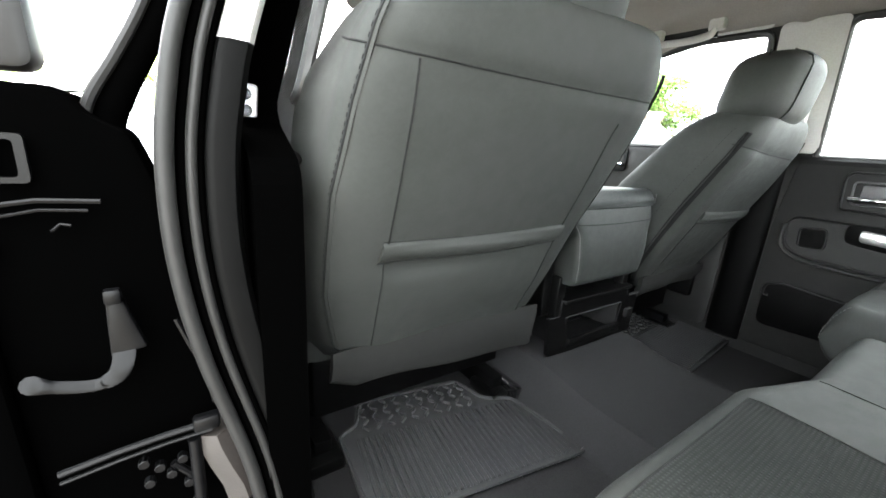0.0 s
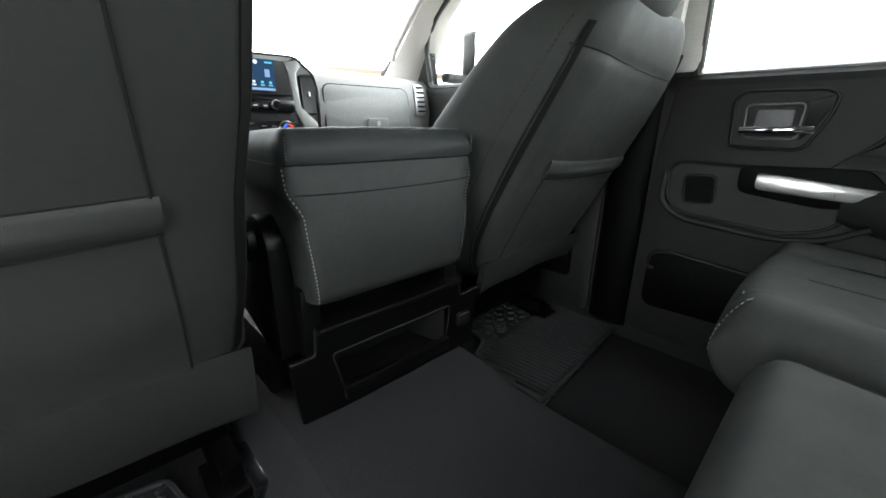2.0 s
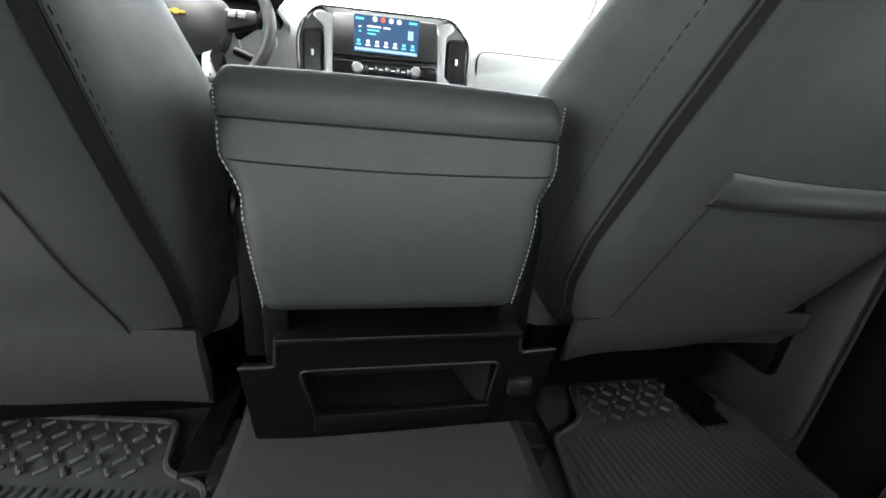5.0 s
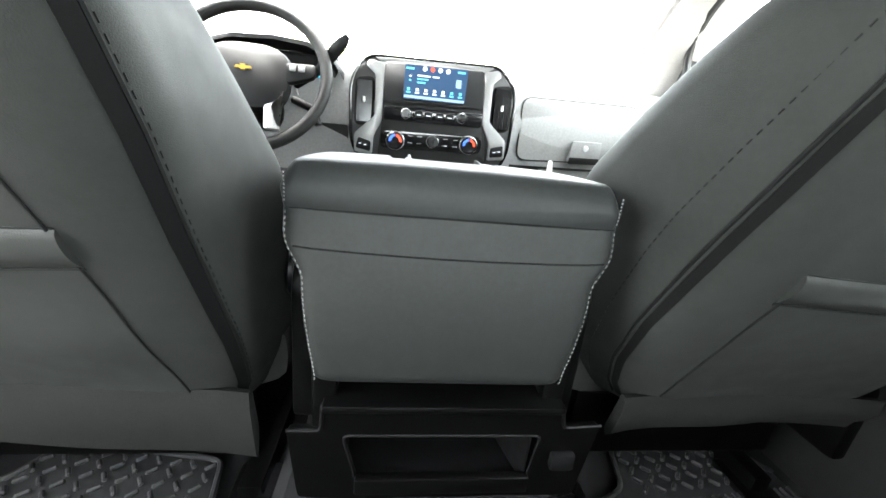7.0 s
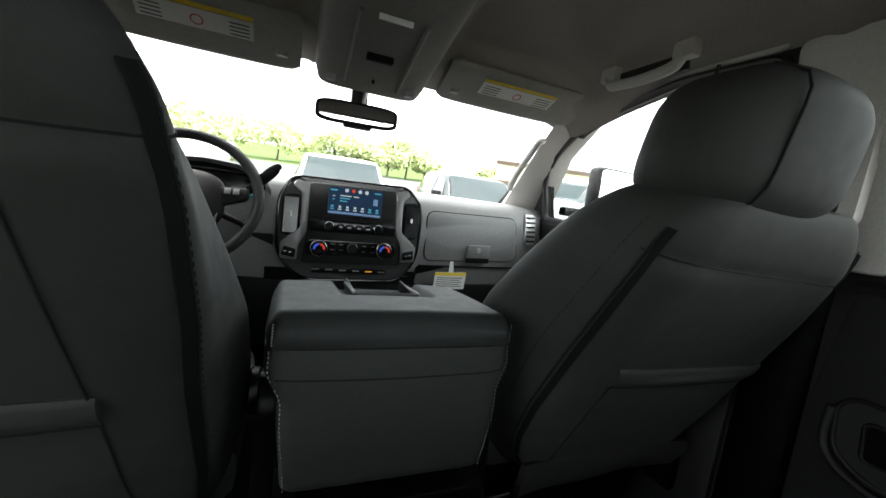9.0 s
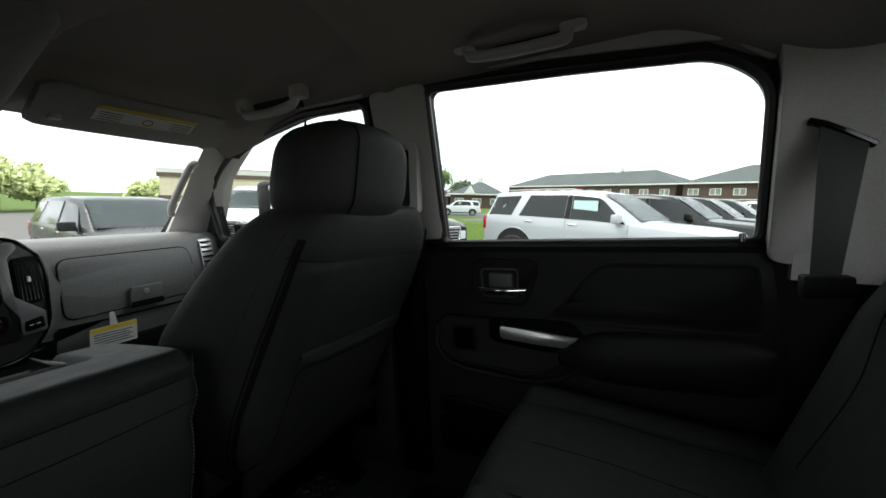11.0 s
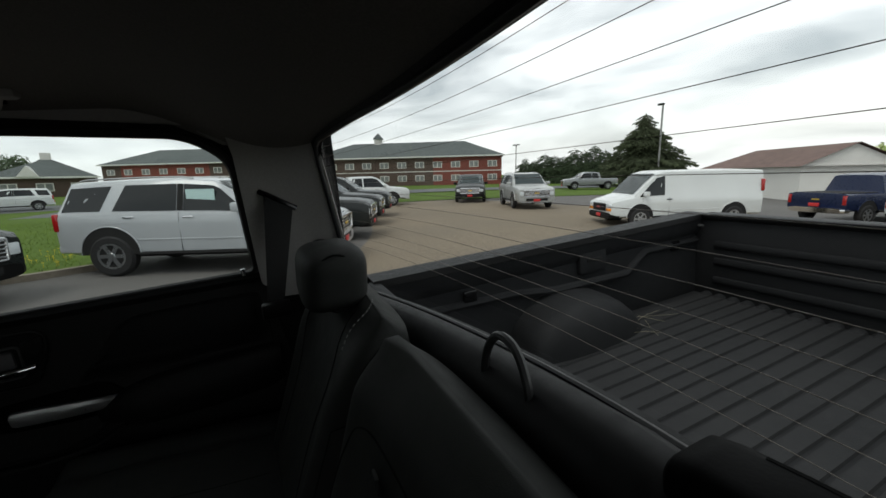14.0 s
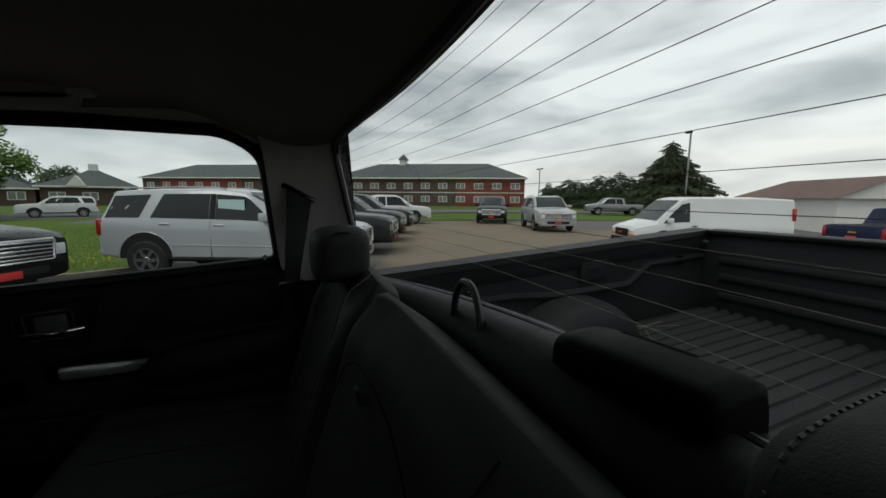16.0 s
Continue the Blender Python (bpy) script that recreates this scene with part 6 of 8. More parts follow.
for s, x0, x1 in ((-1, -0.228, -0.172), (1, 0.180, 0.240)):
    d = 0.016 if s < 0 else 0.0
    # The duct is a flat dark plate, the shade inside it painted on.
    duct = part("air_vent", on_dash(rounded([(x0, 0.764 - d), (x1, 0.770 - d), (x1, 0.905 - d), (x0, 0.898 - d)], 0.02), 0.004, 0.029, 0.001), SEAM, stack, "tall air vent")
    for k in range(6):
        x = x0 + 0.010 + (x1 - x0 - 0.02) * k / 5
        part("slat", on_dash(rounded([(x - 0.0035, 0.777 - d), (x + 0.0035, 0.777 - d), (x + 0.0035, 0.892 - d), (x - 0.0035, 0.892 - d)], 0.001), 0.010, 0.032, 0.0), GLOSSBLACK, duct, smooth=False)
    cx = (x0 + x1) / 2
    part("vent_tab", on_dash(rounded([(cx - 0.003, 0.830 - d), (cx + 0.003, 0.830 - d), (cx + 0.003, 0.846 - d), (cx - 0.003, 0.846 - d)], 0.002), 0.010, 0.036, 0.001), SILVER, duct)
    sw = [(-0.222, 0.684), (-0.178, 0.676), (-0.176, 0.706), (-0.214, 0.716)] if s < 0 else [(0.190, 0.690), (0.232, 0.696), (0.228, 0.730), (0.190, 0.720)]
    part("switch_pad", on_dash(rounded(sw, 0.006), 0.004, 0.043, 0.001), PLASTIC, stack)
    for q in (0.3, 0.65):
        cx = sw[0][0] * (1 - q) + sw[1][0] * q
        cz = (sw[0][1] * (1 - q) + sw[1][1] * q + sw[3][1] * (1 - q) + sw[2][1] * q) / 2
        part("switch_mark", on_dash([(cx - 0.004, cz - 0.001), (cx + 0.004, cz), (cx + 0.004, cz + 0.002), (cx - 0.004, cz + 0.001)], 0.0008, 0.0475), SCREEN_WHITE, stack, smooth=False)
part("toggle_strip", on_dash(rounded([(-0.12, 0.624), (0.14, 0.630), (0.138, 0.648), (-0.118, 0.642)], 0.006), 0.006, 0.030, 0.002), PLASTIC, stack)
for k in range(6):
    x = -0.108 + 0.046 * k
    part("toggle_mark", on_dash([(x - 0.012, 0.636), (x + 0.012, 0.6365), (x + 0.012, 0.640), (x - 0.012, 0.6395)], 0.003, 0.036), AMBER if k == 4 else SILVER, stack, smooth=False)

# side vent, gauge hood, steering wheel, column lever
sv = part("side_vent", on_dash(rounded([(0.740, 0.782), (0.80, 0.785), (0.80, 0.918), (0.745, 0.915)], 0.015), 0.012, 0.0, 0.004), SILVER, dash, "silver-edged side vent")
for k in range(6):
    part("slat", on_dash([(0.748, 0.797 + 0.02 * k), (0.792, 0.798 + 0.02 * k), (0.792, 0.805 + 0.02 * k), (0.748, 0.804 + 0.02 * k)], 0.006, 0.012), SEAM, sv, smooth=False)
cl = thing("gauge_cluster", pose(-0.46, 1.30, 0.8), "hooded gauge cluster with lit dials", "gauge cluster")
hood = skin([[(x, y + 0.0, z) for y, z in ((1.24, zt), (1.235, zt - 0.012), (1.36, zt - 0.03), (1.46, 0.90), (1.46, 0.94), (1.36, zt + 0.006))] for x, zt in ((-0.66, 0.885), (-0.63, 0.935), (-0.56, 0.955), (-0.45, 0.962), (-0.36, 0.955), (-0.29, 0.925), (-0.265, 0.885))])
part("hood", hood, PLASTIC, cl, sharp=60)
part("gauge_face", mesh_box(-0.64, -0.28, 1.28, 1.30, 0.74, 0.93, 0.01), GLOSSBLACK, cl)
for x in (-0.54, -0.35):
    part("gauge_ring", disc(0.052, 0.01, 32, Matrix.Translation((x, 1.28, 0.835)) @ pose(0, 0, 0, 90, 0, 0), inner=0.047), SILVER, cl)
    ticks = bmesh.new()
    for k in range(13):
        a = radians(220 - 260 * k / 12)
        mesh_box(0.034, 0.043, -0.0014, 0.0014, -0.0005, 0.0005, bm=ticks, m=Matrix.Translation((x, 1.2775, 0.835)) @ pose(0, 0, 0, 90, 0, 0) @ Matrix.Rotation(a, 4, "Z"))
    part("gauge_ticks", ticks, SCREEN_CYAN if x > -0.4 else SCREEN_WHITE, cl, smooth=False)
    part("needle", mesh_box(0, 0.036, -0.0015, 0.0015, -0.0005, 0.0005, m=Matrix.Translation((x, 1.276, 0.835)) @ pose(0, 0, 0, 90, 0, 0) @ Matrix.Rotation(radians(205), 4, "Z")), KNOB_RED, cl, smooth=False)
wheel = thing("steering_wheel", pose(-0.485, 1.14, 0.85), "grey leather-rimmed steering wheel with a gold badge", "steering wheel")
WM = Matrix.Translation((-0.485, 1.13, 0.850)) @ pose(0, 0, 0, 62, 0, 0)
rim = tube([(0.196 * math.cos(2 * math.pi * k / 48), 0.196 * math.sin(2 * math.pi * k / 48), 0) for k in range(48)], 0.0155, 12, closed=True)
part("rim", drape(rim, WM), PLASTIC_SOFT, wheel, "dark leather rim")
hubm = skin([[(x, y, z) for x, y in oval(0, -0.012, hx, hy, 3.0, 32)] for z, hx, hy in ((-0.02, 0.08, 0.07), (0.0, 0.112, 0.092), (0.018, 0.106, 0.086), (0.028, 0.08, 0.066))])
part("hub", drape(hubm, WM), PLASTIC, wheel)
for s in (-1, 1):
    sp = plate(rounded([(0.07 * s, 0.03), (0.17 * s, 0.035), (0.17 * s, 0.0), (0.09 * s, -0.03)], 0.012), 0.02, "z", 0.0, 0.005)
    part("spoke", drape(sp, WM), PLASTIC, wheel)
    sp = plate(rounded([(0.085 * s, 0.0), (0.105 * s, 0.0), (0.075 * s, -0.10), (0.10 * s, -0.15), (0.06 * s, -0.15), (0.055 * s, -0.09)], 0.008), 0.014, "z", 0.006, 0.004)
    part("spoke_trim", drape(sp, WM), SILVER, wheel, "silver lower spoke")
    for k in range(2):
        part("spoke_button", drape(mesh_box((0.115 + 0.022 * k) * s - 0.008, (0.115 + 0.022 * k) * s + 0.008, 0.008, 0.026, 0.02, 0.025, 0.002), WM), DASH, wheel)
badge = plate([(-0.024, -0.004), (-0.009, -0.004), (-0.006, -0.009), (0.008, -0.009), (0.006, -0.004), (0.026, -0.004), (0.023, 0.004), (0.008, 0.004), (0.005, 0.009), (-0.009, 0.009), (-0.007, 0.004), (-0.021, 0.004)], 0.003, "z", 0.028)
part("badge", drape(drape(badge, Matrix.Diagonal((0.8, 0.8, 1.0, 1.0))), WM), GOLD, wheel, "gold cross-shaped badge", smooth=False)
part("column", drape(tube([(0, 0, -0.02), (0, -0.01, -0.20)], 0.05, 16), WM), PLASTIC, wheel)
lev = thing("column_shifter", pose(-0.30, 1.2, 0.88), "black column shift lever", "shift lever")
part("lever", skin([[p + Vector((r * math.cos(q), 0, r * math.sin(q))) for q in (2 * math.pi * k / 12 for k in range(12))] for p, r in zip(smooth_line([(-0.385, 1.22, 0.84), (-0.33, 1.20, 0.875), (-0.285, 1.175, 0.92), (-0.245, 1.155, 0.962)], 12), (0.010, 0.010, 0.010, 0.010, 0.011, 0.012, 0.014, 0.0155, 0.0165, 0.017, 0.017, 0.015, 0.010))]), PLASTIC, lev)
part("stalk", tube([(-0.39, 1.20, 0.80), (-0.33, 1.17, 0.78), (-0.315, 1.16, 0.74)], 0.011, 10), PLASTIC, lev)

# ---- overhead console, visors, mirror ----
ohc = thing("overhead_console", pose(-0.01, 0.95, 1.30), "light grey overhead console with a small slot", "overhead console")
rings = []
for y, h, zb in ((0.66, 0.150, 1.372), (0.70, 0.158, 1.352), (0.80, 0.160, 1.322), (0.95, 0.160, 1.272), (1.05, 0.158, 1.232), (1.085, 0.150, 1.212), (1.10, 0.13, 1.222)):
    rings.append([(x - 0.012, y, z) for x, z in oval(0, zb + 0.06, h, 0.06, 6.0, 36)])
part("console_body", skin(rings), VISOR, ohc)


def under(x, y):
    return 1.372 - (y - 0.66) / (1.085 - 0.66) * 0.158


part("slot", mesh_box(-0.05, 0.02, 0.93, 0.95, under(0, 0.94) - 0.006, under(0, 0.94) + 0.01, 0.002), SEAM, ohc)
part("lamp_line", mesh_box(-0.05, 0.03, 0.80, 0.806, under(0, 0.80) - 0.010, under(0, 0.80) + 0.01, 0.001), TAPE_WHITE, ohc)
part("sensor", disc(0.004, 0.01, 10, Matrix.Translation((-0.012, 1.03, under(0, 1.03) - 0.006))), SEAM, ohc)
for x in (-0.125, 0.10):
    part("switch", mesh_box(x - 0.013, x + 0.013, 1.045, 1.065, under(0, 1.05) - 0.008, under(0, 1.05) + 0.01, 0.003), DASH, ohc)
for x in (-0.09, 0.066):
    part("rib", tube([(x, 0.80, under(0, 0.80) - 0.001), (x * 0.95, 1.05, under(0, 1.05) - 0.002)], 0.006, 8), VISOR, ohc)


def visor(label, x0, x1, yb, zb, yt, zt, rise):
    base = thing("sun_visor", pose((x0 + x1) / 2, yb, zb), label, "sun visor", "sun visors")
    rings = []
    for k in range(25):
        f = k / 24
        x = x0 + (x1 - x0) * f
        g = (1 - abs(2 * f - 1) ** 14) ** 0.5 if 0 < f < 1 else 0.06
        yo, zo = 0.05 * ((f - 0.5) * rise) ** 2, rise * (f - 0.5) * 0.0
        c = Vector((x, (yb + yt) / 2 - yo, (zb + zt) / 2 + zo))
        d = Vector((0, yt - yb, zt - zb)) / 2 * (0.80 + 0.20 * g)
        nrm = Vector((0, -(zt - zb), yt - yb)).normalized() * 0.011
        rings.append([c + d * math.copysign(abs(math.cos(q)) ** 0.35, math.cos(q)) + nrm * math.copysign(abs(math.sin(q)) ** 0.7, math.sin(q)) for q in (2 * math.pi * i / 20 for i in range(20))])
    part("visor_board", skin(rings), VISOR, base)

    def on(f, g, off):
        nrm = Vector((0, -(zt - zb), yt - yb)).normalized()
        nrm = nrm if nrm.z < 0 else -nrm
        return Vector((x0 + (x1 - x0) * f, yb + (yt - yb) * g - 0.05 * ((f - 0.5) * rise) ** 2, zb + (zt - zb) * g)) + nrm * off

    def sticker(nm, f0, f1, g0, g1, off, mat):
        b2 = bmesh.new()
        c4 = [on(f0, g0, off), on(f1, g0, off), on(f1, g1, off), on(f0, g1, off)]
        b2.faces.new([b2.verts.new(p) for p in c4])
        bmesh.ops.solidify(b2, geom=list(b2.faces), thickness=0.0006)
        part(nm, b2, mat, base, smooth=False)
    sticker("warning_label", 0.24, 0.76, 0.42, 0.72, 0.0125, TAPE_WHITE)
    sticker("warning_heading", 0.24, 0.76, 0.73, 0.80, 0.0125, TAPE_YELLOW)
    for k in range(4):
        sticker("print_line", 0.26, 0.44, 0.46 + 0.06 * k, 0.48 + 0.06 * k, 0.0135, INK)
        sticker("print_line", 0.55, 0.74, 0.46 + 0.06 * k, 0.48 + 0.06 * k, 0.0135, INK)
    c = on(0.5, 0.57, 0.0138)
    nrm = (on(0.5, 0.57, 1.0) - on(0.5, 0.57, 0.0)).normalized()
    part("warning_ring", disc(0.014, 0.001, 20, Matrix.Translation(c) @ nrm.to_track_quat("Z", "Y").to_matrix().to_4x4(), inner=0.011), RED_INK, base)
    part("clip", mesh_box(-0.014, 0.014, -0.012, 0.012, -0.008, 0.010, 0.003, m=Matrix.Translation(on(0.90 if x0 < 0 else 0.10, 0.30, 0.008))), DASH, base)
    return base


visor("grey vinyl sun visor with a warning label, folded up", -0.665, -0.205, 1.075, 1.225, 0.93, 1.318, 1.0)
visor("grey vinyl sun visor with a warning label, folded up", 0.185, 0.685, 1.085, 1.248, 0.94, 1.325, 1.0)
mir = thing("rear_view_mirror", pose(-0.03, 1.10, 1.15), "black framed rear view mirror on a stalk", "mirror")
TURN = Matrix.Translation((-0.035, 1.12, 1.15)) @ pose(0, 0, 0, 3.1, 0, -5.0) @ Matrix.Translation((0.035, -1.12, -1.15))
part("housing", drape(skin([[(x, y, z) for x, z in oval(-0.035, 1.150, hx, hz, 4.5, 36)] for y, hx, hz in ((1.10, 0.112, 0.026), (1.105, 0.122, 0.034), (1.125, 0.118, 0.031), (1.145, 0.08, 0.02))]), TURN), PLASTIC, mir)
part("mirror_glass", drape(plate(oval(-0.035, 1.152, 0.112, 0.025, 4.5, 36), -0.002, "y", 1.0995), TURN), MIRROR, mir, "mirror glass", smooth=False)
part("chin", mesh_box(-0.075, 0.01, 1.10, 1.13, 1.108, 1.125, 0.006), PLASTIC, mir)
part("stalk", mesh_box(-0.055, -0.005, 1.13, 1.155, 1.17, 1.245, 0.006), PLASTIC, mir)
part("wire_cover", tube([(-0.018, 1.13, 1.175), (-0.016, 1.125, 1.235)], 0.006, 8), METAL, mir)
stk = thing("windscreen_sticker", pose(-0.62, 1.20, 1.21), "small faded stock sticker inside the windscreen", "sticker")
p0, p1 = screen_at(-0.86, 0.80), screen_at(-0.76, 0.80)
b2 = bmesh.new()
q0, q1 = screen_at(-0.76, 0.84), screen_at(-0.86, 0.84)
b2.faces.new([b2.verts.new(p + Vector((0, -0.006, 0))) for p in (p0, p1, q0, q1)])
bmesh.ops.solidify(b2, geom=list(b2.faces), thickness=0.0008)
part("sticker_sheet", b2, TAPE_WHITE, stk, smooth=False)


# ---- the truck's own bed ----
GAP_DARK = material("black_slot_shade", (0.002, 0.002, 0.002), 0.9)
bed = thing("truck_body", on_lot(0, -1.85), "black pickup body with a lined ribbed bed and tailgate", "pickup truck")
BX, BY0, BY1, BZ, RZ = 0.905, -0.945, -2.70, 0.335, 0.765
LINER_DUSTY = material("dusty_bed_liner", (0.0165, 0.0172, 0.0182), 0.75, spec=0.2, grain=0.45, grain_scale=90, bump=0.5, bump_scale=260, stain=0.5, stain_scale=2.2, tint=(0.026, 0.0262, 0.0265))
part("bed_floor", mesh_box(-BX, BX, BY1 - 0.06, BY0 + 0.02, BZ - 0.05, BZ), LINER, bed, smooth=False)
for k in range(26):
    x = -0.825 + 0.066 * k
    rib = skin([[(x + u, y, BZ - 0.004 + h) for u, h in ((-0.0295, 0), (-0.0245, 0.013), (0.0245, 0.013), (0.0295, 0))] for y in (BY0 - 0.01, BY1 + 0.02)])
    part("floor_rib", rib, LINER_DUSTY, bed, sharp=20)
for s in (-1, 1):
    w2 = skin([[(s * (BX + u), y, z) for u, z in ((0.0, BZ - 0.02), (-0.012, BZ + 0.03), (-0.004, 0.50), (-0.006, 0.66), (-0.03, 0.70), (-0.035, RZ - 0.01), (-0.02, RZ + 0.004), (0.06, RZ + 0.006), (0.09, RZ - 0.02), (0.10, BZ - 0.3))] for y in (BY0 + 0.03, -1.4, -1.9, BY1 - 0.03)])
    part("bed_side", w2, LINER, bed, sharp=30)
    part("rail_cap", skin([[(s * (BX + u), y, z) for u, z in ((-0.045, RZ - 0.018), (-0.04, RZ + 0.008), (0.07, RZ + 0.010), (0.085, RZ - 0.02))] for y in (BY0 + 0.03, BY1 - 0.03)]), PLASTIC, bed, "black plastic rail cap", sharp=30)
    rings = []
    for k in range(29):
        f = k / 28
        y = -1.47 - 0.60 * f
        h = 0.215 * max(0.0, math.sin(math.pi * f)) ** 0.42
        inner = 0.17 + 0.055 * max(0.0, math.sin(math.pi * f)) ** 0.5
        rings.append([(s * BX, y, BZ - 0.01), (s * (BX - inner - 0.012), y, BZ - 0.01), (s * (BX - inner - 0.006), y, BZ + h * 0.35), (s * (BX - inner + 0.006), y, BZ + h * 0.62), (s * (BX - inner + 0.030), y, BZ + h * 0.84), (s * (BX - inner + 0.070), y, BZ + h * 0.96),
                      (s * (BX - inner + 0.085), y, BZ + h * 0.955), (s * (BX - inner + 0.11), y, BZ + h), (s * BX, y, BZ + h * 1.02)])
    part("wheel_house", skin(rings), LINER, bed, "lined wheel house", sharp=45)
    for y in (-1.30, -2.52):
        part("tie_down", mesh_box(s * BX - s * 0.02, s * BX - s * 0.004, y - 0.03, y + 0.03, 0.60, 0.65, 0.006), GLOSSBLACK, bed)
    part("stake_box", mesh_box(s * (BX - 0.030), s * (BX + 0.01), -2.02, -1.86, 0.60, 0.735, 0.012), LINER, bed)
    # The slot is a thin black box, the shade inside it painted.
    part("stake_slot", mesh_box(s * (BX - 0.034), s * (BX - 0.024), -1.98, -1.90, 0.655, 0.670, 0.002), GAP_DARK, bed)
    part("side_crease", tube([(s * (BX - 0.004), BY0, 0.60), (s * (BX - 0.004), -1.5, 0.585), (s * (BX - 0.02), -1.72, 0.56), (s * (BX - 0.02), -2.15, 0.55), (s * (BX - 0.004), -2.30, 0.63), (s * (BX - 0.004), BY1, 0.63)], 0.019, 8), LINER, bed)
part("bed_front", mesh_box(-BX, BX, BY0, BY0 + 0.05, BZ - 0.05, RZ, 0.012), LINER, bed)
gate = part("tailgate", mesh_box(-BX + 0.004, BX - 0.004, BY1 - 0.06, BY1, BZ - 0.03, RZ, 0.012), LINER, bed, "black tailgate, shut")
for z in (0.43, 0.53, 0.62):
    part("gate_crease", mesh_box(-0.80, 0.80, BY1 - 0.002, BY1 + 0.016, z - 0.018, z + 0.018, 0.010), LINER, gate)
for k in range(26):
    x = -0.825 + 0.066 * k
    part("liner_lobe", skin([[(x + u, BY1 + 0.020 + d, BZ - 0.004 + h) for u, h in ((-0.028, 0), (-0.023, 0.014 * g), (-0.010, 0.024 * g), (0.010, 0.024 * g), (0.023, 0.014 * g), (0.028, 0))] for d, g in ((-0.02, 1.0), (0.0, 1.0), (0.018, 0.7), (0.03, 0.25))]), LINER, gate, sharp=60)
part("gate_cap", mesh_box(-BX + 0.035, BX - 0.035, BY1 - 0.065, BY1 + 0.02, RZ - 0.015, RZ + 0.010, 0.006), PLASTIC, gate)
for s in (-1, 1):
    part("latch_striker", tube([(s * (BX - 0.035), BY1 + 0.03, RZ - 0.05), (s * (BX - 0.06), BY1 + 0.035, RZ - 0.05)], 0.007, 8), METAL, bed)
part("hull", mesh_box(-0.93, 0.93, BY1 - 0.06, BY0, -0.25, BZ - 0.06, 0.02), BLACKPAINT, bed)
random.seed(3)
straw = bmesh.new()
for k in range(9):
    c = Vector((0.74 + random.uniform(-0.09, 0.06), -2.06 + random.uniform(-0.18, 0.12), BZ + 0.022))
    a = random.uniform(0, 6.28)
    r = random.uniform(0.03, 0.11)
    tube([c + Vector((math.cos(a + b) * r * g, math.sin(a + b) * r * g, 0.012 * random.random())) for g, b in ((-1, 0.2), (0, 0), (1, 0.3))], 0.0006, 4, bm=straw)
STRAW = material("dry_grass", (0.30, 0.27, 0.19), 0.9, grain=0.3)
single("dry_grass", straw, STRAW, "wisps of dry grass on the bed floor", "dry grass", "stuff", smooth=False)
hood = skin([[(x, y, z) for x, z in ((-0.86, z0 - 0.5), (-0.86, z0 - 0.06), (-0.60, z0), (0.0, z0 + 0.02), (0.60, z0), (0.86, z0 - 0.06), (0.86, z0 - 0.5))] for y, z0 in ((1.82, 0.80), (2.2, 0.80), (2.9, 0.76), (3.05, 0.66))])
part("bonnet", hood, BLACKPAINT, bed, "black painted bonnet")
mm = part("door_mirror", mesh_box(1.02, 1.24, 1.22, 1.30, 0.955, 1.165, 0.03, 3), PLASTIC, bed, "tall black door mirror")
part("mirror_arm", mesh_box(0.89, 1.06, 1.24, 1.29, 0.93, 0.97, 0.01), PLASTIC, mm)
part("mirror_glass", plate(rounded([(1.035, 0.975), (1.225, 0.975), (1.225, 1.15), (1.035, 1.15)], 0.02), -0.004, "y", 1.218), MIRROR, mm, "mirror glass", smooth=False)
for x, y in ((-0.86, -1.95), (0.86, -1.95), (-0.86, 2.05), (0.86, 2.05)):
    zc = LOT_Z + SLOPE_X * x + SLOPE_Y * y + 0.40
    wt = part("wheel", disc(0.40, 0.24, 36, Matrix.Translation((x - 0.12, y, zc)) @ pose(0, 0, 0, 0, 90, 0), inner=0.22), RUBBER, bed, "black truck tyre")
    part("rim", disc(0.225, 0.18, 24, Matrix.Translation((x - 0.09, y, zc)) @ pose(0, 0, 0, 0, 90, 0)), METAL, wt)

# ---- the lot ----
ASPHALT = material("worn_asphalt", (0.105, 0.10, 0.094), 0.85, grain=0.4, grain_scale=18, stain=0.5, stain_scale=0.35, tint=(0.06, 0.058, 0.056), bump=0.5, bump_scale=60, spec=0.3)
GRAVEL = material("tan_gravel", (0.165, 0.135, 0.098), 0.95, grain=0.5, grain_scale=14, stain=0.6, stain_scale=0.22, tint=(0.095, 0.085, 0.068), bump=0.7, bump_scale=40, spec=0.2)
GRASS = material("mown_grass", (0.068, 0.108, 0.018), 0.95, grain=0.5, grain_scale=7, stain=0.45, stain_scale=0.4, tint=(0.035, 0.068, 0.012), bump=0.8, bump_scale=30, spec=0.1)
ROAD = material("grey_road", (0.10, 0.105, 0.108), 0.85, grain=0.3, grain_scale=10, stain=0.3, stain_scale=0.3, spec=0.3)
KERB = material("tan_concrete_kerb", (0.22, 0.19, 0.15), 0.9, grain=0.35, grain_scale=20, stain=0.4, stain_scale=1.5, bump=0.4, bump_scale=80)
CONCRETE = material("pale_concrete", (0.33, 0.31, 0.28), 0.9, grain=0.3, grain_scale=16, stain=0.4, stain_scale=0.7)


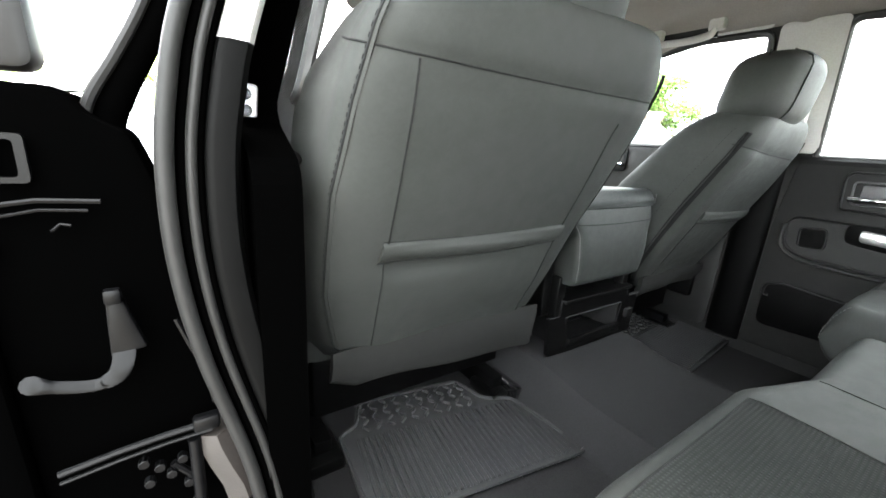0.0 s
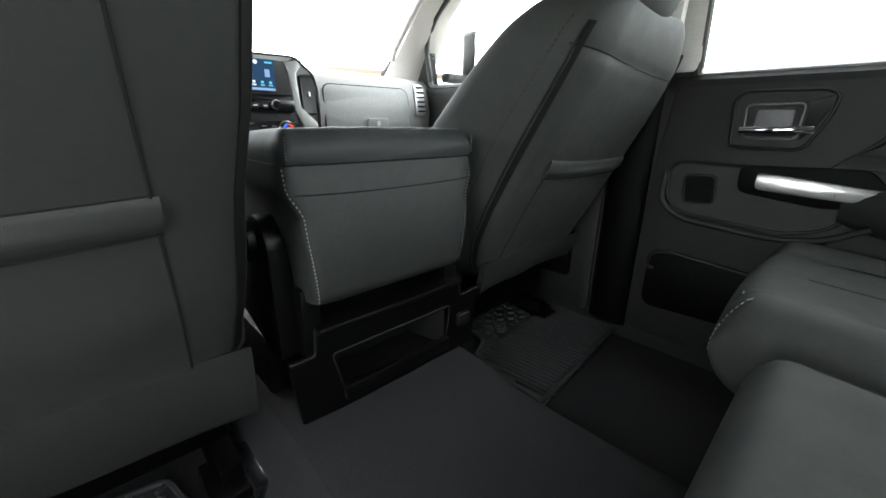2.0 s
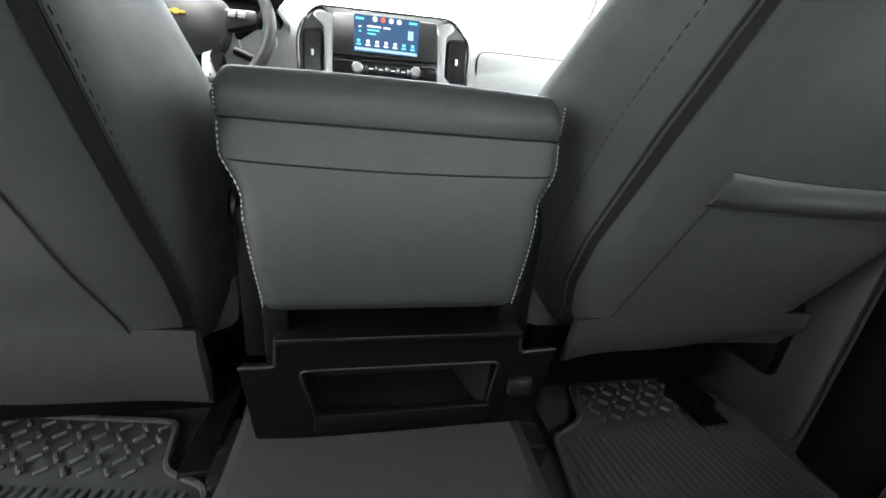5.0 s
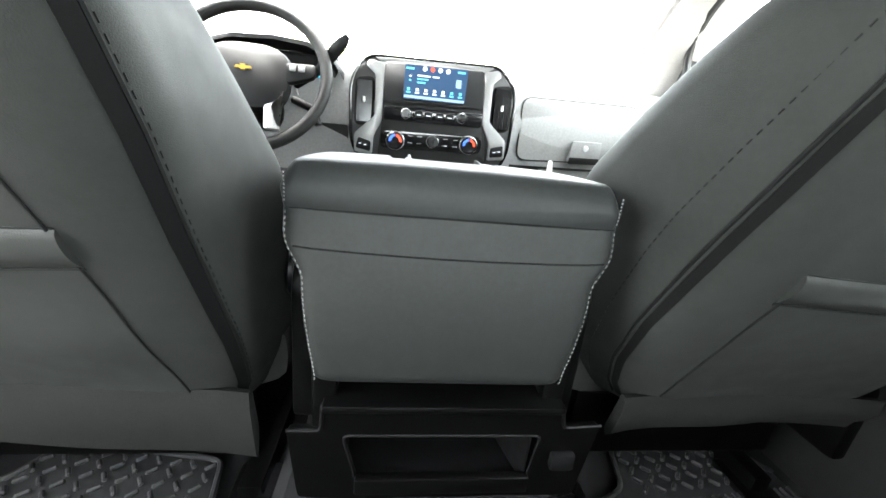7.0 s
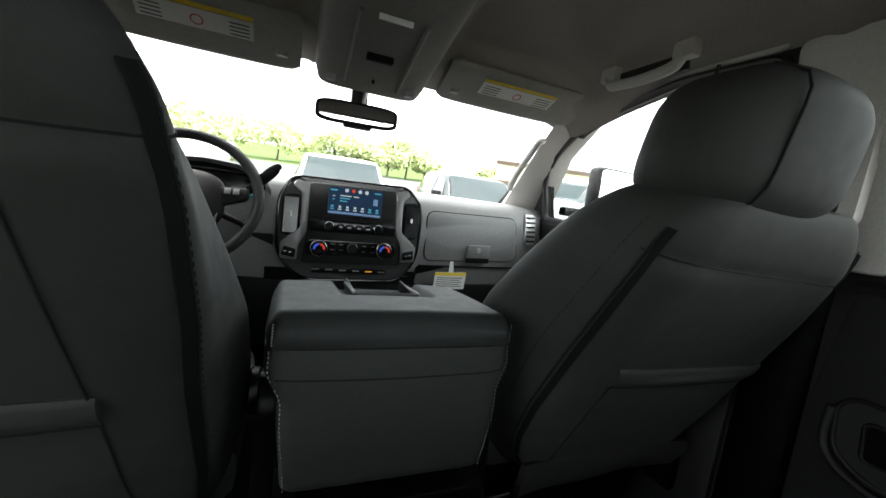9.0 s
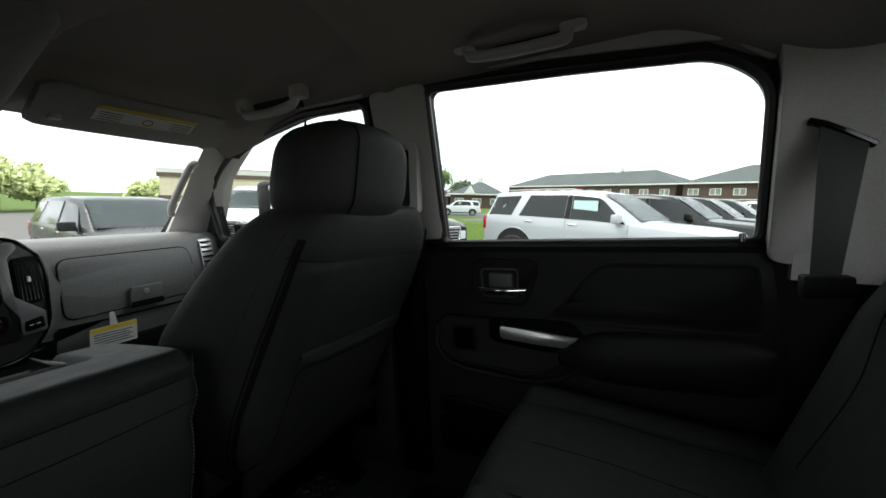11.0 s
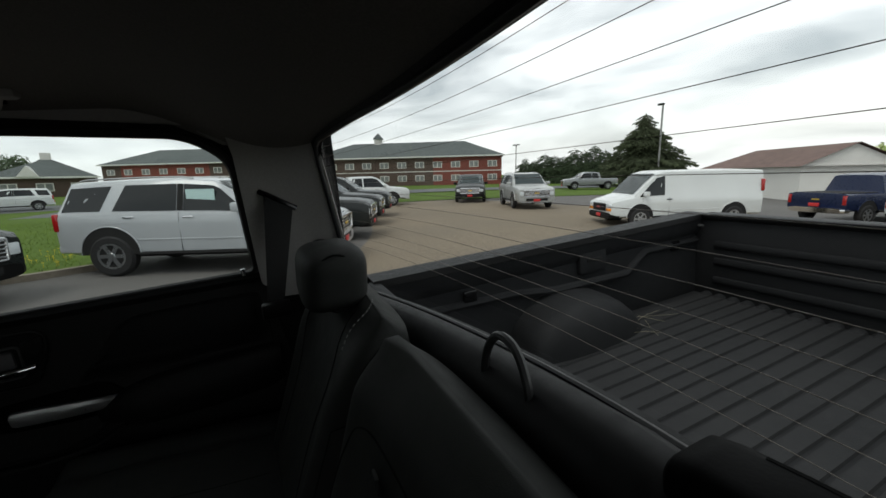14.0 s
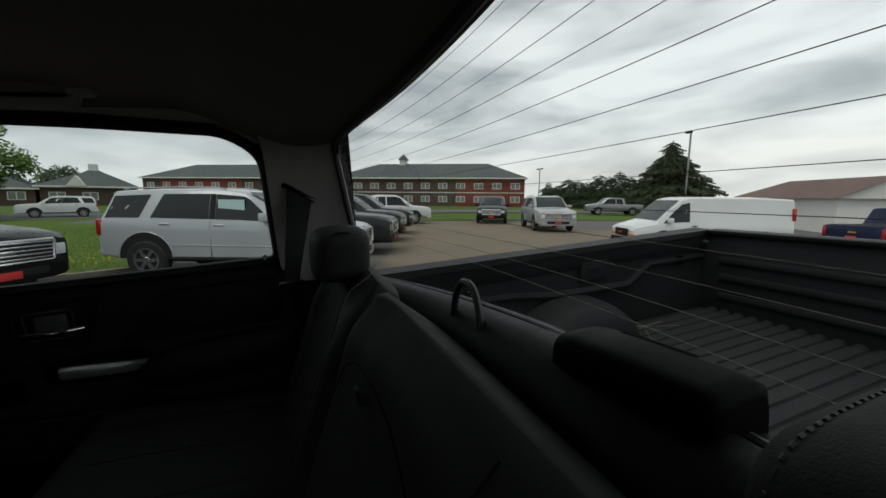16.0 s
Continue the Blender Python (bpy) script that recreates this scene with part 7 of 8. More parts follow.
def sag_sheet(b2):
    """Cuts a sheet into strips where the lot sags, and lets it down."""
    for k in range(16):
        c = -34 + 2.4 * k
        bmesh.ops.bisect_plane(b2, geom=[*b2.verts, *b2.edges, *b2.faces], plane_co=(0, c, 0), plane_no=(0, 1, 0))
    for k in range(12):
        bmesh.ops.bisect_plane(b2, geom=[*b2.verts, *b2.edges, *b2.faces], plane_co=(1.5 + 0.8 * k, 0, 0), plane_no=(1, 0.35, 0))
    for w in b2.verts:
        w.co.z += dip(w.co.x, w.co.y)


def lot_sheet(name, outline, z, mat, label, category, kind="structure", thick=0.0):
    b2 = bmesh.new()
    if thick:
        b2.free()
        b2 = plate(outline, thick, "z", 0.0)
    else:
        b2.faces.new([b2.verts.new((x, y, 0)) for x, y in outline])
    sag_sheet(b2)
    ob = part(name, b2, mat, smooth=False)
    if thick:
        ob.matrix_basis = on_lot(0, 0, z - thick)
    else:
        ob.matrix_basis = on_lot(0, 0, z)
    return tagged(ob, label, category, kind=kind)


b2 = bmesh.new()
b2.faces.new([b2.verts.new((x, y, 0)) for x, y in ((-2500, -2500), (2500, -2500), (2500, 2500), (-2500, 2500))])
sag_sheet(b2)
ob = part("ground", b2, GRASS, smooth=False)
ob.matrix_basis = on_lot(0, 0, -0.03)
tagged(ob, "rough green ground out to the horizon", "ground", kind="structure")
lot_sheet("pavement", [(-40, -58), (14, -58), (27, -14.5), (27, 3.0), (10.4, 2.7), (9.4, 4.3), (12.2, 11.0), (14, 40), (-40, 40)], 0.0, ASPHALT, "worn asphalt car lot with tan stains", "car lot")
lot_sheet("pavement_gravel", rounded([(7.2, -1.6), (12.0, -3.6), (26.6, -6.6), (26.6, -14.6), (17, -16.5), (8, -20), (-12, -30), (-12, -2.4), (2, -1.3)], 2.0), 0.012, GRAVEL, "tan gravelly patch on the lot", "gravel lot")
ob = lot_sheet("grass_verge", rounded([(10.5, 2.75), (26.5, 2.75), (27.5, 9.0), (27, 14.0), (12.35, 11.0), (9.5, 4.3)], [0.5, 0.5, 0.5, 0.5, 0.5, 0.8]), 0.10, GRASS, "mown green grass island with dandelions", "grass", thick=0.12)
lot_sheet("grass_verge_strip", [(27.2, -8.5), (40, -14.0), (40, -24), (22, -40), (16, -52), (14.3, -57), (27.2, -14.6)], 0.03, GRASS, "mown green verge along the road", "grass")
lot_sheet("grass_verge_far", [(28, 12.5), (27.5, 16), (31, 17.5), (44, 11), (41, -10), (27.3, -7.5), (28, 3)], 0.03, GRASS, "mown green verge beside the road", "grass")
lot_sheet("road", [(34, 30), (41.5, 26), (49, 3), (52, -22), (33, -70), (24, -70), (42, -24), (41, 2), (32, 20)], 0.045, ROAD, "grey two-lane road past the lot", "road")
lot_sheet("path", rounded([(27.2, 8.2), (27.9, 12.4), (36, 12), (40, 8), (40, 5.5), (33, 8)], 0.5), 0.05, ROAD, "grey driveway across the verge", "driveway")
kerb_line = [Vector((x, y, 0)) for x, y in rounded([(26.5, 2.63), (10.42, 2.66), (9.38, 4.28), (12.2, 11.0)], [0, 0.5, 0.8, 0])]
rings = []
for i, p in enumerate(kerb_line):
    d = (kerb_line[min(i + 1, len(kerb_line) - 1)] - kerb_line[max(i - 1, 0)]).normalized()
    nrm = Vector((-d.y, d.x, 0)) * 0.09
    rings.append([p - nrm + Vector((0, 0, -0.02)), p - nrm + Vector((0, 0, 0.11)), p - nrm * 0.7 + Vector((0, 0, 0.13)), p + nrm + Vector((0, 0, 0.13)), p + nrm + Vector((0, 0, -0.02))])
ob = part("kerb", skin(rings), KERB, sharp=20)
ob.matrix_basis = on_lot(0, 0, 0)
tagged(ob, "tan concrete kerb round the grass island", "kerb", kind="structure")
random.seed(7)
blades = bmesh.new()
for k in range(9000):
    x, y = random.uniform(9.5, 24), random.uniform(2.85, 10.8)
    if x < 9.65 + max(0.0, 0.42 * (y - 4.2)) or x + 0.65 * y < 12.4:
        continue
    h, a = random.uniform(0.02, 0.055), random.uniform(0, 6.28)
    t = Vector((math.cos(a), math.sin(a), 0)) * 0.012
    c = Vector((x, y, 0.095))
    blades.faces.new([blades.verts.new(q) for q in (c - t, c + t, c + Vector((random.uniform(-0.03, 0.03), random.uniform(-0.03, 0.03), h)))])
LEAFGRASS = material("grass_blades", (0.13, 0.185, 0.03), 0.9, island=0.3, spec=0.1)
ob = part("grass_blades", blades, LEAFGRASS, smooth=False)
ob.matrix_basis = on_lot(0, 0, 0)
tagged(ob, "short green grass blades on the island", "grass", kind="stuff")
flowers = bmesh.new()
for k in range(60):
    x, y = random.gauss(11.5, 1.2), random.gauss(4.2, 0.5)
    if y < 3.0 or x < 9.8 or x + 0.65 * y < 12.5:
        continue
    disc(0.022, 0.008, 7, Matrix.Translation((x, y, 0.17 + random.uniform(0, 0.05))), bm=flowers)
    tube([(x, y, 0.09), (x, y, 0.18)], 0.004, 3, bm=flowers)
DANDELION = material("dandelion_yellow", (0.72, 0.55, 0.02), 0.8)
ob = part("dandelions", flowers, DANDELION, smooth=False)
ob.matrix_basis = on_lot(0, 0, 0)
tagged(ob, "yellow dandelions in the grass", "flowers", kind="stuff")

# ---- parked vehicles ----
CARGLASS = material("dark_car_glass", (0.008, 0.010, 0.011), 0.05, spec=0.4)
# Paler than the side glass: part of the sky's reflection is in the colour.
CARGLASS_SKY = material("sky_pale_windscreen_glass", (0.045, 0.068, 0.07), 0.06, spec=0.6, coat=0.3)
TYRE = material("tyre_rubber", (0.010, 0.010, 0.0105), 0.8, grain=0.3)
ALLOY = material("alloy_rim", (0.34, 0.35, 0.36), 0.3, 0.85, grain=0.2)
LAMP = material("headlamp_lens", (0.62, 0.66, 0.68), 0.12, spec=0.8, coat=0.7)
TAIL = material("red_tail_lens", (0.35, 0.012, 0.012), 0.15, coat=0.6)
AMBERLENS = material("amber_lens", (0.75, 0.25, 0.02), 0.2, coat=0.5)
REDPLATE = material("red_dealer_plate", (0.55, 0.03, 0.03), 0.5)
# Flat black for gaps and trim, and for shade painted over hollows.
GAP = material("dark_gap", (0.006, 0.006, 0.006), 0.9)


def paint(name, colour, rough=0.28, metal=0.0):
    return material(name, colour, rough, metal, coat=0.7, stain=0.12, stain_scale=1.2, grain=0.05)


SILVERPAINT = paint("silver_white_paint", (0.37, 0.39, 0.405), 0.32)
WHITEPAINT = paint("white_paint", (0.60, 0.625, 0.62), 0.3)
DARKPAINT = material("black_green_paint", (0.010, 0.013, 0.0125), 0.3, coat=0.22, spec=0.3, stain=0.12, stain_scale=1.2, grain=0.05)
BLUEPAINT = material("deep_blue_paint", (0.006, 0.013, 0.045), 0.3, coat=0.22, spec=0.3, stain=0.12, stain_scale=1.2, grain=0.05)
CHAMPAGNE = paint("pale_silver_paint", (0.36, 0.37, 0.36), 0.3, 0.2)
GREYPAINT = paint("grey_paint", (0.22, 0.23, 0.24), 0.3, 0.3)

# stations along a vehicle from its tail to its nose: x, sill, belt, roof, half width at the sill, belt and roof
SUV = [(-2.60, 0.62, 0.98, 1.02, 0.90, 0.92, 0.86), (-2.57, 0.50, 1.20, 1.30, 0.96, 0.96, 0.84), (-2.48, 0.46, 1.27, 1.62, 0.98, 0.98, 0.74), (-2.32, 0.43, 1.27, 1.86, 1.00, 1.00, 0.76), (-1.6, 0.42, 1.27, 1.90, 1.01, 1.01, 0.79), (-0.3, 0.42, 1.25, 1.92, 1.01, 1.01, 0.80),
       (0.30, 0.42, 1.24, 1.87, 1.01, 1.01, 0.78), (0.66, 0.42, 1.23, 1.66, 1.01, 1.01, 0.80), (1.14, 0.42, 1.22, 1.30, 1.01, 1.00, 0.86), (1.24, 0.42, 1.20, 1.26, 1.01, 1.00, 0.86), (2.12, 0.42, 1.14, 1.20, 1.00, 0.98, 0.85), (2.45, 0.40, 1.09, 1.14, 0.97, 0.95, 0.82), (2.56, 0.42, 1.02, 1.06, 0.90, 0.90, 0.78)]
PICKUP = [(-2.90, 0.62, 1.10, 1.13, 0.97, 0.98, 0.94), (-2.88, 0.55, 1.16, 1.20, 1.00, 1.00, 0.95), (-1.15, 0.50, 1.16, 1.20, 1.01, 1.01, 0.95), (-1.10, 0.45, 1.17, 1.24, 1.01, 1.01, 0.92), (-0.95, 0.45, 1.18, 1.84, 1.01, 1.01, 0.74), (-0.5, 0.45, 1.18, 1.91, 1.01, 1.01, 0.78),
          (0.55, 0.45, 1.18, 1.91, 1.01, 1.01, 0.79), (0.85, 0.45, 1.18, 1.82, 1.01, 1.01, 0.77), (1.22, 0.45, 1.18, 1.55, 1.01, 1.01, 0.80), (1.62, 0.45, 1.18, 1.26, 1.01, 1.00, 0.86), (2.50, 0.45, 1.12, 1.18, 1.00, 0.98, 0.84), (2.80, 0.42, 1.06, 1.12, 0.97, 0.95, 0.80), (2.92, 0.48, 0.98, 1.03, 0.88, 0.87, 0.74)]
VAN = [(-2.86, 0.55, 1.00, 1.95, 0.92, 0.95, 0.84), (-2.82, 0.45, 1.15, 2.08, 0.98, 0.99, 0.84), (-1.5, 0.42, 1.16, 2.13, 1.00, 1.00, 0.86), (0.9, 0.42, 1.16, 2.12, 1.00, 1.00, 0.86), (1.20, 0.42, 1.16, 2.04, 1.00, 1.00, 0.84), (1.62, 0.42, 1.16, 1.68, 1.00, 1.00, 0.84),
       (2.02, 0.42, 1.16, 1.27, 1.00, 0.99, 0.86), (2.10, 0.42, 1.14, 1.24, 1.00, 0.99, 0.86), (2.66, 0.42, 1.03, 1.10, 0.98, 0.95, 0.80), (2.82, 0.40, 0.98, 1.03, 0.95, 0.92, 0.76), (2.88, 0.45, 0.90, 0.94, 0.88, 0.86, 0.72)]


def cut_below(bm, z):
    got = bmesh.ops.bisect_plane(bm, geom=[*bm.verts, *bm.edges, *bm.faces], plane_co=(0, 0, z), plane_no=(0, 0, 1), clear_inner=True)
    rim = [e for e in got["geom_cut"] if isinstance(e, bmesh.types.BMEdge)]
    if rim:
        bmesh.ops.holes_fill(bm, edges=rim)
    return bm


def station(body, x):
    for a, b in zip(body, body[1:]):
        if a[0] <= x <= b[0]:
            f = (x - a[0]) / (b[0] - a[0])
            return tuple(p + (q - p) * f for p, q in zip(a, b))
    return body[0] if x < body[0][0] else body[-1]


def side_at(body, x, s, w, off=0.0):
    """A place on a vehicle's side: w from 0 at the belt to 1 at the roof's edge, below 0 towards the sill."""
    _, z0, zb, zr, h0, hb, hr = station(body, x)
    if w >= 0:
        return Vector((x, s * (hb - 0.012 + (hr + 0.042 - hb) * w + off), zb + (zr - 0.06 - zb) * w))
    return Vector((x, s * (hb + 0.008 + off), zb + (zb - z0) * w))


def vehicle(name, label, category, body, wheels, m, colour, front="grille", glass=CARGLASS, rear_lamps=True, roof_rack=False, windows=(), tyre=0.39, sticker=False, badge=None):
    """A parked vehicle: local x ahead, y to its left, z up from the ground."""
    base = thing(name, m, label, category, "parked vehicles")
    rings = []
    for x, z0, zb, zr, h0, hb, hr in body:
        half = [(h0 * 0.86, z0), (h0, z0 + 0.07), (h0 + 0.015, z0 + 0.30 * (zb - z0)), (hb + 0.02, zb - 0.22), (hb + 0.012, zb - 0.06), (hb - 0.012, zb), (hr + 0.03, max(zb + 0.004, zr - 0.06)), (hr - 0.02, max(zb + 0.008, zr - 0.015)), (hr * 0.55, zr + 0.012)]
        rings.append([(x, -u, w) for u, w in half] + [(x, u, w) for u, w in reversed(half)])
    part("body", skin(rings), colour, base, local=True, sharp=32)
    nose, tail = body[-1], body[0]
    for xw in wheels:
        for s in (-1, 1):
            hw = station(body, xw)[4] + 0.016
            # A flat black disc paints the shade of the wheel well.
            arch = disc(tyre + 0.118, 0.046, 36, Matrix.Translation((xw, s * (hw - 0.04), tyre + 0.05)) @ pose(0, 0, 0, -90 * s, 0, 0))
            part("wheel_arch_shade", cut_below(arch, station(body, xw)[1] + 0.03), GAP, base, local=True)
            part("arch_lip", cut_below(disc(tyre + 0.128, 0.03, 36, Matrix.Translation((xw, s * (hw - 0.012), tyre + 0.05)) @ pose(0, 0, 0, -90 * s, 0, 0), inner=tyre + 0.112), station(body, xw)[1] + 0.03), colour, base, local=True)
            wh = part("wheel", disc(tyre, 0.225, 36, Matrix.Translation((xw, s * (hw - 0.19), tyre)) @ pose(0, 0, 0, -90 * s, 0, 0), inner=tyre * 0.62), TYRE, base, "black tyre", local=True)
            spokes = disc(tyre * 0.64, 0.016, 28, Matrix.Translation((xw, s * (hw + 0.014), tyre)) @ pose(0, 0, 0, -90 * s, 0, 0), inner=tyre * 0.53)
            disc(tyre * 0.16, 0.03, 18, Matrix.Translation((xw, s * (hw + 0.010), tyre)) @ pose(0, 0, 0, -90 * s, 0, 0), bm=spokes)
            for k in range(6):
                mesh_box(tyre * 0.12, tyre * 0.58, -0.035, 0.035, 0.0, 0.014, bm=spokes, m=Matrix.Translation((xw, s * (hw + 0.014), tyre)) @ pose(0, 0, 0, -90 * s, 0, 0) @ Matrix.Rotation(2 * math.pi * k / 6, 4, "Z"))
            part("rim", spokes, ALLOY, wh, local=True)
            # A black disc paints the shade behind the spokes.
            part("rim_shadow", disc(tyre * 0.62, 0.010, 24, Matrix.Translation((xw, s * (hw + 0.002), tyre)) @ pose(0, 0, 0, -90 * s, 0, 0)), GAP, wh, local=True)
    # side glass
    for x0, x1, lo, hi, mat in windows:
        for s in (-1, 1):
            n2 = 6
            up = [side_at(body, x0[1] + (x1[1] - x0[1]) * k / n2, s, hi, 0.006) for k in range(n2 + 1)]
            dn = [side_at(body, x0[0] + (x1[0] - x0[0]) * k / n2, s, lo, 0.006) for k in range(n2 + 1)]
            part("side_window", skin([[p, q, q - Vector((0, s * 0.01, 0)), p - Vector((0, s * 0.01, 0))] for p, q in zip(dn, up)]), mat or glass, base, "dark side window", local=True, sharp=20)
    # windscreen between the roof's front edge and the cowl
    rid = max((k for k in range(len(body)) if body[k][3] > body[k][2] + 0.55), default=3)
    top, cow = body[rid], next(b for b in body[rid + 1:] if b[3] - b[2] < 0.13)
    c0, c1 = Vector((top[0] + 0.06, 0, top[3] - 0.035)), Vector((cow[0] + 0.02, 0, cow[3] + 0.025))
    rows = []
    for k in range(7):
        f = k / 6
        xx = c0.x + (c1.x - c0.x) * f
        st = station(body, xx)
        rows.append([Vector((xx + 0.0, u * (st[6] - 0.05), st[3] + 0.014 + 0.008)) for u in (-1, -0.55, 0, 0.55, 1)])
    b2 = skin(rows, cap=False, closed=False)
    bmesh.ops.solidify(b2, geom=list(b2.faces), thickness=0.012)
    part("windscreen", b2, CARGLASS_SKY, base, "reflecting windscreen, pale with painted sky", local=True)
    # mirrors, handles, sill, crease
    for s in (-1, 1):
        xm = cow[0] - 0.35
        q = side_at(body, xm, s, 0.12)
        part("mirror", mesh_box(q.x - 0.07, q.x + 0.07, q.y, q.y + s * 0.24, q.z - 0.01, q.z + 0.17, 0.03), colour if colour is not DARKPAINT else PLASTIC, base, local=True)
        for xh in ((-1.22, -0.14) if body is SUV else ((-0.1, 0.75) if body is PICKUP else (0.75,))):
            q = side_at(body, xh, s, -0.10, 0.012)
            part("door_handle", mesh_box(q.x - 0.10, q.x + 0.10, q.y - 0.015, q.y + 0.015, q.z - 0.018, q.z + 0.018, 0.010), CHROME if body is not VAN else GAP, base, local=True)
        for xg in ((-0.32, 0.98) if body is SUV else ((-0.2, 0.85, 1.6) if body is PICKUP else (0.75, 1.75))):
            pts = [side_at(body, xg, s, -0.95 + 0.95 * k / 8, 0.006) for k in range(9)]
            part("door_gap", tube(pts, 0.006, 4), GAP, base, local=True)
        lo = [side_at(body, x, s, -0.97, 0.0) for x in (wheels[0] + 0.5, 0, wheels[1] - 0.5)]
        part("sill", tube(lo, 0.05, 8), PLASTIC, base, "black sill step", local=True)
        part("crease", tube([side_at(body, wheels[0] + 0.5 + (wheels[1] - wheels[0] - 1.0) * k / 10, s, -0.62, 0.012) for k in range(11)], 0.010, 6), colour, base, local=True)
    # nose: grille, lamps, bumper, plate
    xn = nose[0]
    part("front_bumper", skin([[(x, y, z) for y, z in oval(0, 0.50, hw, 0.12, 5, 24)] for x, hw in ((xn - 0.30, 0.99), (xn - 0.06, 0.97), (xn + 0.03, 0.86))]), PLASTIC if front == "van" or colour is DARKPAINT else colour, base, local=True)
    gw, g0, g1 = ((0.66, 0.70, 1.02) if body is SUV else (0.62, 0.66, 0.98)) if body is not VAN else (0.50, 0.66, 0.94)
    part("grille", mesh_box(xn - 0.08, xn + 0.035, -gw, gw, g0, g1, 0.02), GAP, base, "dark grille", local=True)
    bars = 5 if front == "chrome" else 3
    for k in range(bars):
        z = g0 + (g1 - g0) * (k + 0.6) / bars
        part("grille_bar", mesh_box(xn + 0.02, xn + 0.05, -gw, gw, z - 0.016, z + 0.016, 0.006), CHROME if front != "van" else PLASTIC, base, local=True)
    part("badge", mesh_box(xn + 0.045, xn + 0.062, -0.13, 0.13, (g0 + g1) / 2 - 0.03, (g0 + g1) / 2 + 0.03, 0.008), badge or GOLD, base, local=True)
    for s in (-1, 1):
        part("headlamp", mesh_box(xn - 0.22, xn + 0.008, s * gw * 1.02, s * 0.90, 0.74 if body is not VAN else 0.80, 0.95 if body is not VAN else 0.93, 0.03), LAMP, base, "headlamp", local=True)
        if body is VAN:
            part("turn_lamp", mesh_box(xn - 0.20, xn + 0.006, s * gw * 1.02, s * 0.90, 0.66, 0.785, 0.02), AMBERLENS, base, "amber turn lamp", local=True)
        part("fog_lamp", mesh_box(xn - 0.10, xn + 0.012, s * 0.60, s * 0.76, 0.46, 0.53, 0.02), LAMP, base, local=True)
    part("lower_intake", mesh_box(xn - 0.10, xn + 0.036, -0.58, 0.58, 0.46, 0.60, 0.02), GAP, base, "dark lower intake", local=True)
    if front == "chrome":
        part("grille_frame", tube([(xn + 0.036, u, w) for u, w in rounded([(-gw - 0.01, g0 - 0.01), (gw + 0.01, g0 - 0.01), (gw + 0.03, g1 + 0.01), (-gw - 0.03, g1 + 0.01)], 0.04)], 0.022, 6, closed=True), CHROME, base, local=True)
    part("bonnet_line", tube([(xn - 0.10, -0.80, nose[3] + 0.02), (xn - 0.02, 0, nose[3] + 0.035), (xn - 0.10, 0.80, nose[3] + 0.02)], 0.008, 4), GAP, base, local=True)
    part("front_plate", mesh_box(xn + 0.03, xn + 0.055, -0.17, 0.17, 0.44, 0.56, 0.006), REDPLATE, base, "red dealer plate", local=True)
    # tail
    xt = tail[0]
    part("rear_bumper", skin([[(x, y, z) for y, z in oval(0, 0.56, hw, 0.10, 5, 24)] for x, hw in ((xt - 0.07, 0.88), (xt + 0.02, 0.98), (xt + 0.25, 1.0))]), CHROME if body is PICKUP else colour, base, local=True)
    if rear_lamps:
        for s in (-1, 1):
            z0, z1 = (0.92, 1.27) if body is SUV else ((0.78, 1.14) if body is PICKUP else (1.30, 1.75))
            part("tail_lamp", mesh_box(xt - 0.015, xt + 0.10, s * 0.86, s * 1.0, z0, z1, 0.03), TAIL, base, "red tail lamp", local=True)
    part("rear_plate", mesh_box(xt - 0.09, xt - 0.04, -0.17, 0.17, 0.70, 0.83, 0.006), REDPLATE, base, "red dealer plate", local=True)
    if body is PICKUP:
        part("tailgate_badge", mesh_box(xt - 0.025, xt + 0.0, -0.13, 0.13, 0.93, 0.99, 0.01), GOLD, base, local=True)
        # A black sheet over the bed paints the shade down inside it.
        part("bed_hollow_shade", mesh_box(-2.80, -1.20, -0.86, 0.86, 1.19, 1.216), GAP, base, local=True, smooth=False)
        part("rear_window", mesh_box(-1.10, -1.03, -0.62, 0.62, 1.36, 1.76, 0.02, m=pose(0, 0, 0, 0, 5, 0) @ Matrix.Translation((0.06, 0, 0.0))), CARGLASS, base, local=True)
    if roof_rack:
        for s in (-1, 1):
            part("roof_rail", tube([(-2.2, s * 0.70, 1.885), (-2.05, s * 0.70, 1.915), (-1.0, s * 0.715, 1.945), (-0.3, s * 0.72, 1.945), (-0.1, s * 0.72, 1.91)], 0.016, 8), METAL, base, local=True)
    if sticker:
        for s in (-1, 1):
            q = side_at(body, 0.08, s, 0.48, 0.012)
            part("price_sheet", mesh_box(q.x - 0.26, q.x + 0.26, q.y - 0.004, q.y + 0.004, q.z - 0.17, q.z + 0.17), STICKER, base, "pale green window sheet", local=True, smooth=False)
    return base


STICKER = material("pale_green_window_sheet", (0.45, 0.62, 0.60), 0.5, grain=0.1)
SUV_WIN = [((-2.44, -2.30), (-1.74, -1.55), 0.06, 0.90, None), ((-1.52, -1.30), (-0.36, -0.36), 0.06, 0.92, None), ((-0.35, -0.35), (-0.24, -0.24), 0.06, 0.92, GAP), ((-0.23, -0.23), (0.92, 0.42), 0.06, 0.92, None)]
CAB_WIN = [((-0.86, -0.72), (-0.14, -0.14), 0.10, 0.92, None), ((-0.06, -0.06), (1.30, 0.82), 0.10, 0.92, None)]
VAN_WIN = [((0.92, 0.92), (1.86, 1.28), 0.08, 0.86, None)]


def park(x, y, dx, dy):
    """A pose on the lot with the nose towards (dx, dy)."""
    return on_lot(x, y, 0.0, math.degrees(math.atan2(dy, dx)))


